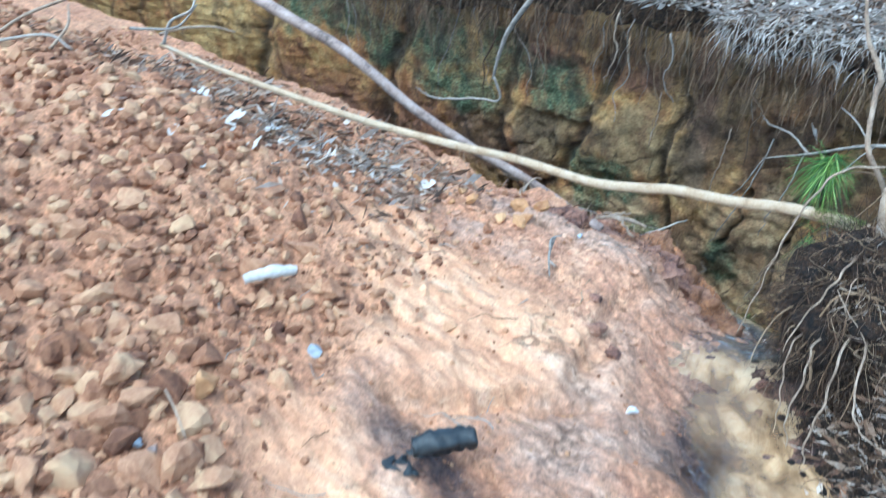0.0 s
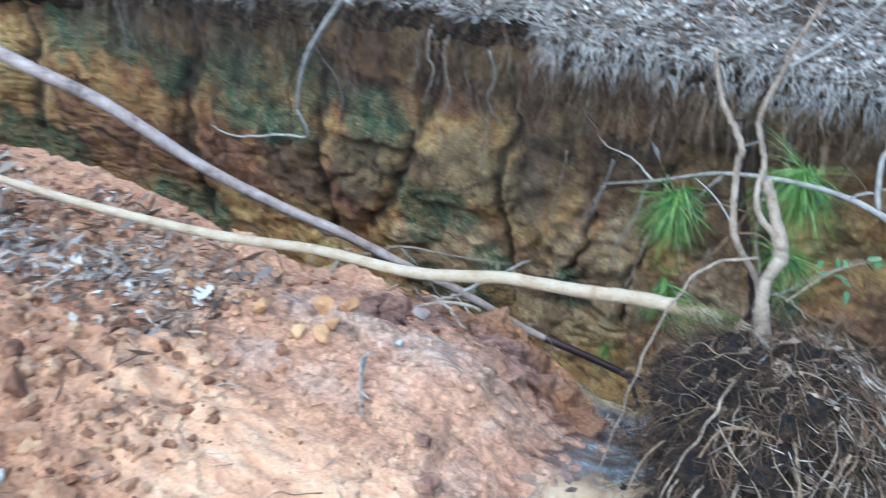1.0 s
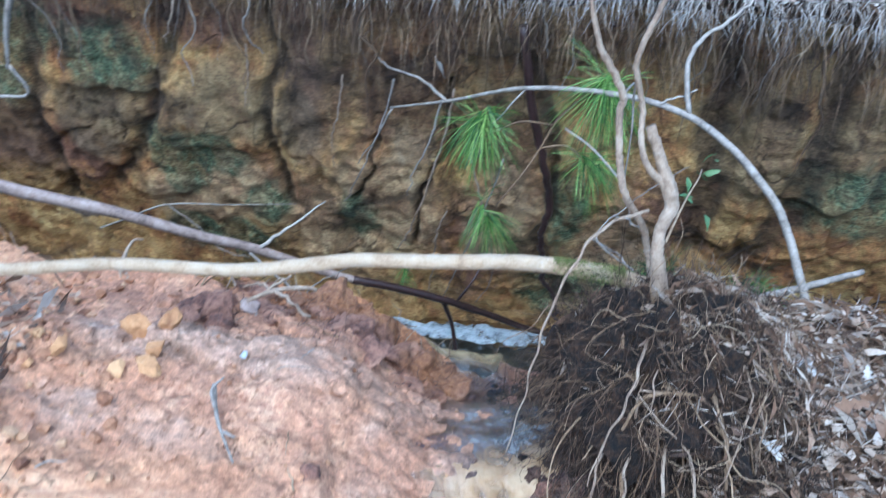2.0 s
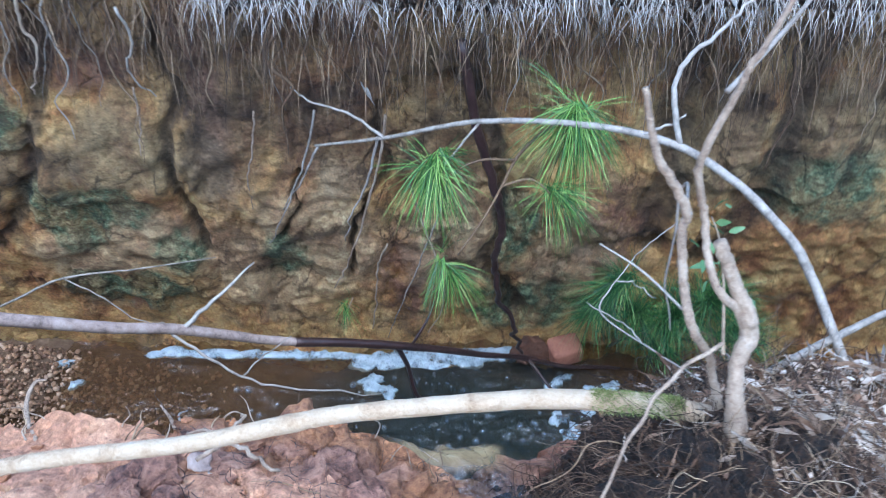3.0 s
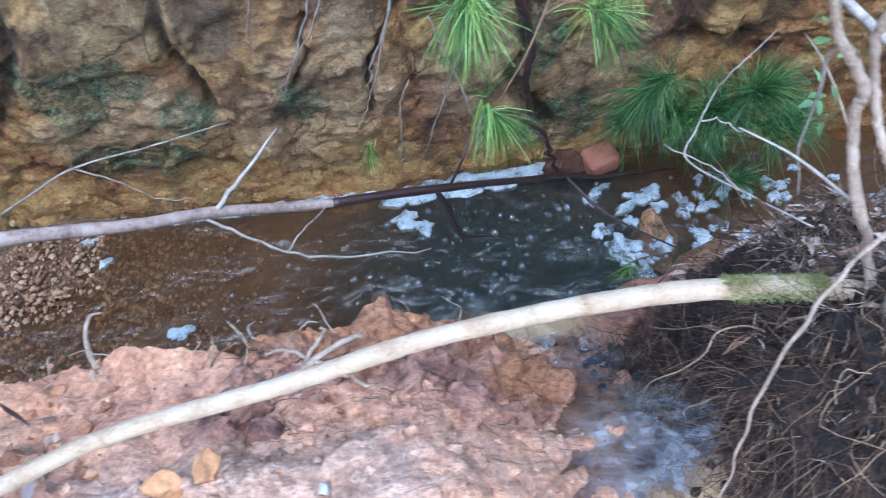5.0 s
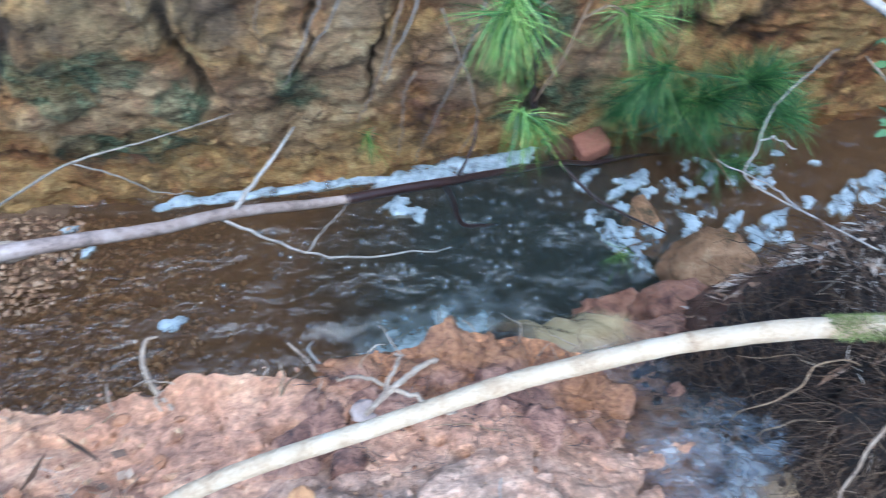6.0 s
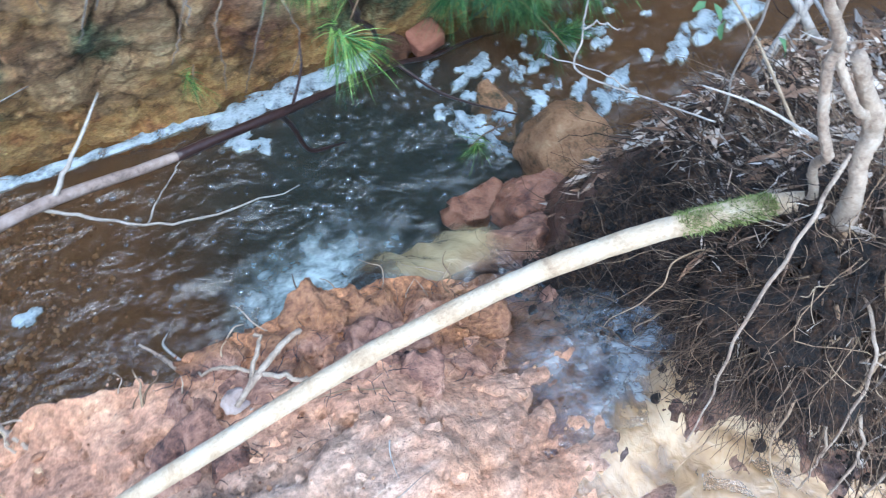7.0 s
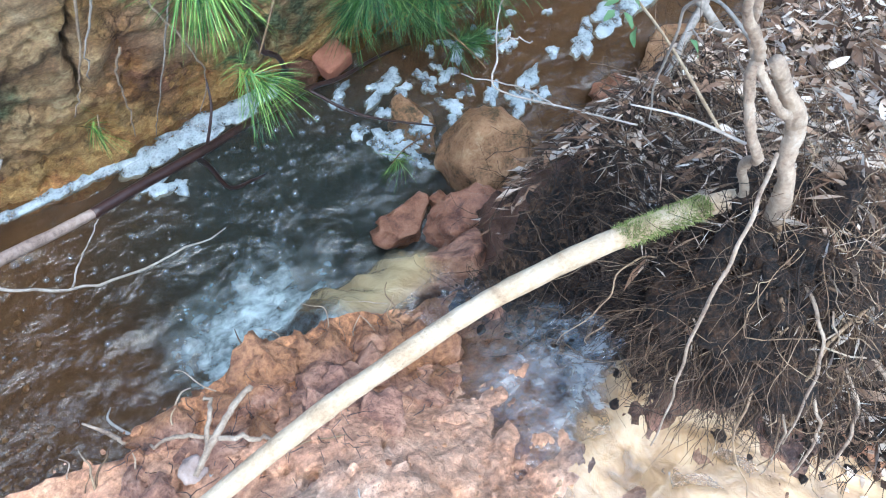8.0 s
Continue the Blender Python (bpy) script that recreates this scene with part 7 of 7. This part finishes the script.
half_ball = [(math.cos(a) * math.cos(e), math.sin(a) * math.cos(e), math.sin(e)) for e in (0, 0.5, 1.0) for a in np.linspace(0, 6.2832, 10, endpoint=False)] + [(0, 0, 1)]
half_faces = [(r * 10 + k, r * 10 + (k + 1) % 10, (r + 1) * 10 + (k + 1) % 10, (r + 1) * 10 + k) for r in (0, 1) for k in range(10)] + [(20 + k, 20 + (k + 1) % 10, 30) for k in range(10)]
for _ in range(330):
    x, y = rng.normal(-0.85, 0.75), rng.normal(4.5, 0.3)
    if not 3.7 < y < 5.0 or x > 1.2:
        continue
    r = 0.006 + 0.016 * rng.rand() ** 2
    blobs.append((np.array(half_ball) * r + np.array((x, y, WATER_Z + 0.002)), half_faces))
v, f = joined(blobs)
BUBBLE = water_material("bubble_skin", (0.93, 0.95, 0.97), 8.0, 0.05, 0.0, (0.5, 0.5, 0.5), (1, 1, 1), None, 0.01, (0.14, (0.60, 0.66, 0.70)), 1.9)
bub = tagged(new("bubbles", mesh_of("bubbles", v, f, BUBBLE)), "small clear bubbles drifting on the pool", "bubbles", kind="stuff")
bub.visible_shadow = False

# gravel bar
rng = np.random.RandomState(71)
peb = []
for k in range(9000):
    x, y = rng.uniform(-4.3, -2.2), rng.uniform(3.6, 5.0)
    if rng.rand() > float(smooth(x, -2.2, -3.1)) * 0.9 + 0.12:
        continue
    r = 0.005 + 0.017 * rng.rand() ** 2
    deep_here = math.exp(-(((x + 0.95) / 1.1) ** 2 + ((y - 4.3) / 0.75) ** 2))
    h = -2.60 - 0.28 * deep_here + 0.13 * float(smooth(x, -2.7, -3.4)) * float(smooth(y, 4.1, 4.6))
    v = ICO1_V * (1 + 0.5 * (rng.rand(12, 1) - 0.5)) * r * np.array((1, rng.uniform(0.6, 1), rng.uniform(0.5, 0.8)))
    peb.append((turned(v, k, 0.3) + np.array((x, y, h + 0.01)), ICO1_F))
v, f = joined(peb)
tagged(new("gravel", mesh_of("gravel", v, f, GRAVEL)), "small brown creek gravel in shallow water", "gravel", kind="stuff")


# ---- thin roots and twigs on the shelf ----
def shelf_twig(pts, r0, mat, label, category="root", group="roots on the rim"):
    v, f = tube(pts, [r0, r0 * 0.85, r0 * 0.4], 6, 0.12, len(pts), 6)
    return tagged(new("bare_root" if category == "root" else "twig", mesh_of("bare_root", v, f, mat)), label, category, group)


shelf_twig([(-2.04, 2.93, -0.40), (-2.10, 3.01, -0.42), (-2.13, 3.08, -0.42), (-2.12, 3.13, -0.40), (-2.09, 3.14, -0.40)], 0.0075, STEM_WOOD, "pale curled root sticking out of the clay rim")
shelf_twig([(-1.71, 3.0, -0.42), (-1.74, 3.05, -0.44), (-1.78, 3.10, -0.45)], 0.006, STEM_WOOD, "short pale root stub at the clay rim")
shelf_twig([(-1.68, 2.99, -0.43), (-1.73, 3.08, -0.47), (-1.72, 3.12, -0.5)], 0.004, GREY_WOOD, "thin root at the clay rim")
rng = np.random.RandomState(91)
for k in range(26):
    x = rng.uniform(-2.5, -1.0)
    p = (x, float(rim(x)) - rng.uniform(0.0, 0.08), float(shelf(x, rim(x) - 0.05)))
    pts = wander(rng, p, (0.4 * rng.randn(), 0.6, 0.5), rng.uniform(0.06, 0.16), 5, 0.05, 0.35)
    shelf_twig(pts, rng.uniform(0.0015, 0.003), ROOT_WOOD if k % 2 else STEM_WOOD, "thin wiry root on the clay rim")
for k in range(34):
    x, y = rng.uniform(-2.3, -1.1), rng.uniform(1.0, 2.8)
    w = np.array((rng.randn(), rng.randn(), 0.1))
    pts = wander(rng, (x, y, 0), w, rng.uniform(0.06, 0.2), 5, 0, 0.3)
    pts = [(p[0], p[1], ground_z(p[0], p[1]) + 0.006) for p in pts]
    shelf_twig(pts, rng.uniform(0.0012, 0.0028), GREY_WOOD if k % 3 else ROOT_WOOD, "thin dry twig lying on the clay", "twig", "twigs on the clay")
shelf_twig([(-1.52, 2.40, -0.175), (-1.49, 2.33, -0.185), (-1.46, 2.28, -0.195), (-1.40, 2.20, -0.2)], 0.006, GREY_WOOD, "forked bleached twig lying on the clay", "twig", "twigs on the clay")
shelf_twig([(-1.495, 2.335, -0.180), (-1.515, 2.375, -0.165), (-1.50, 2.42, -0.165)], 0.005, GREY_WOOD, "short side shoot on the clay", "twig", "twigs on the clay")
shelf_twig([(-1.46, 2.28, -0.195), (-1.42, 2.27, -0.2)], 0.004, GREY_WOOD, "short side shoot on the clay", "twig", "twigs on the clay")
shelf_twig([(-1.79, 0.88, -0.10), (-1.72, 0.86, -0.11), (-1.61, 0.82, -0.13)], 0.004, STEM_WOOD, "pale split twig among the clods", "twig", "twigs on the clay")
def lip_ground(r):
    x, y = r.uniform(-1.75, -0.98), r.uniform(2.68, 3.03)
    return np.array((x, y, ground_z(x, y) + 0.012)), np.array((0.1 * r.randn(), 0.1 * r.randn(), 1.0))


v, f = twig_mat(np.random.RandomState(34), 150, lip_ground, (0.03, 0.10), (0.0007, 0.0016), 0.012)
tagged(new("wet_twigs", mesh_of("wet_twigs", v, f, WET_WOOD)), "dark wet twig scraps washed onto the ledge", "twigs", kind="stuff")
# driftwood scraps on the ledge
limb("driftwood", [(-1.60, 2.83, -0.30), (-1.53, 2.88, -0.29), (-1.46, 2.93, -0.31), (-1.42, 2.95, -0.33)], [0.006, 0.008, 0.007, 0.006], STEM_WOOD, "tangled bleached driftwood scrap on the ledge", "driftwood", sides=7, twigs=[
    ([(-1.53, 2.88, -0.29), (-1.60, 2.93, -0.32), (-1.66, 2.95, -0.36)], [0.005, 0.005, 0.003], STEM_WOOD),
    ([(-1.53, 2.88, -0.29), (-1.47, 2.84, -0.28), (-1.40, 2.80, -0.30)], [0.006, 0.006, 0.004], STEM_WOOD),
    ([(-1.56, 2.86, -0.29), (-1.52, 2.93, -0.29), (-1.51, 2.97, -0.31)], [0.006, 0.005, 0.004], STEM_WOOD)])
# twig heap on the far left of the shelf
for k, pts in enumerate([[(-4.3, 1.65, 0.2), (-4.1, 1.75, 0.32), (-3.9, 1.95, 0.42), (-3.8, 2.0, 0.5)], [(-4.2, 1.6, 0.2), (-3.95, 1.74, 0.25), (-3.75, 1.75, 0.22)], [(-3.9, 1.72, 0.2), (-3.85, 1.8, 0.3), (-3.9, 1.85, 0.38)], [(-4.2, 2.3, 0.1), (-3.95, 2.25, 0.16), (-3.75, 2.3, 0.2), (-3.7, 2.4, 0.3)], [(-4.0, 2.35, 0.1), (-3.8, 2.36, 0.17), (-3.62, 2.42, 0.2), (-3.55, 2.5, 0.17)], [(-3.9, 2.3, 0.08), (-3.85, 2.33, 0.2), (-3.7, 2.36, 0.28), (-3.72, 2.42, 0.36)]]):
    shelf_twig(pts, 0.009, GREY_WOOD if k % 2 else STEM_WOOD, "bare crooked twig on the clay mound", "twig", "twigs on the mound")
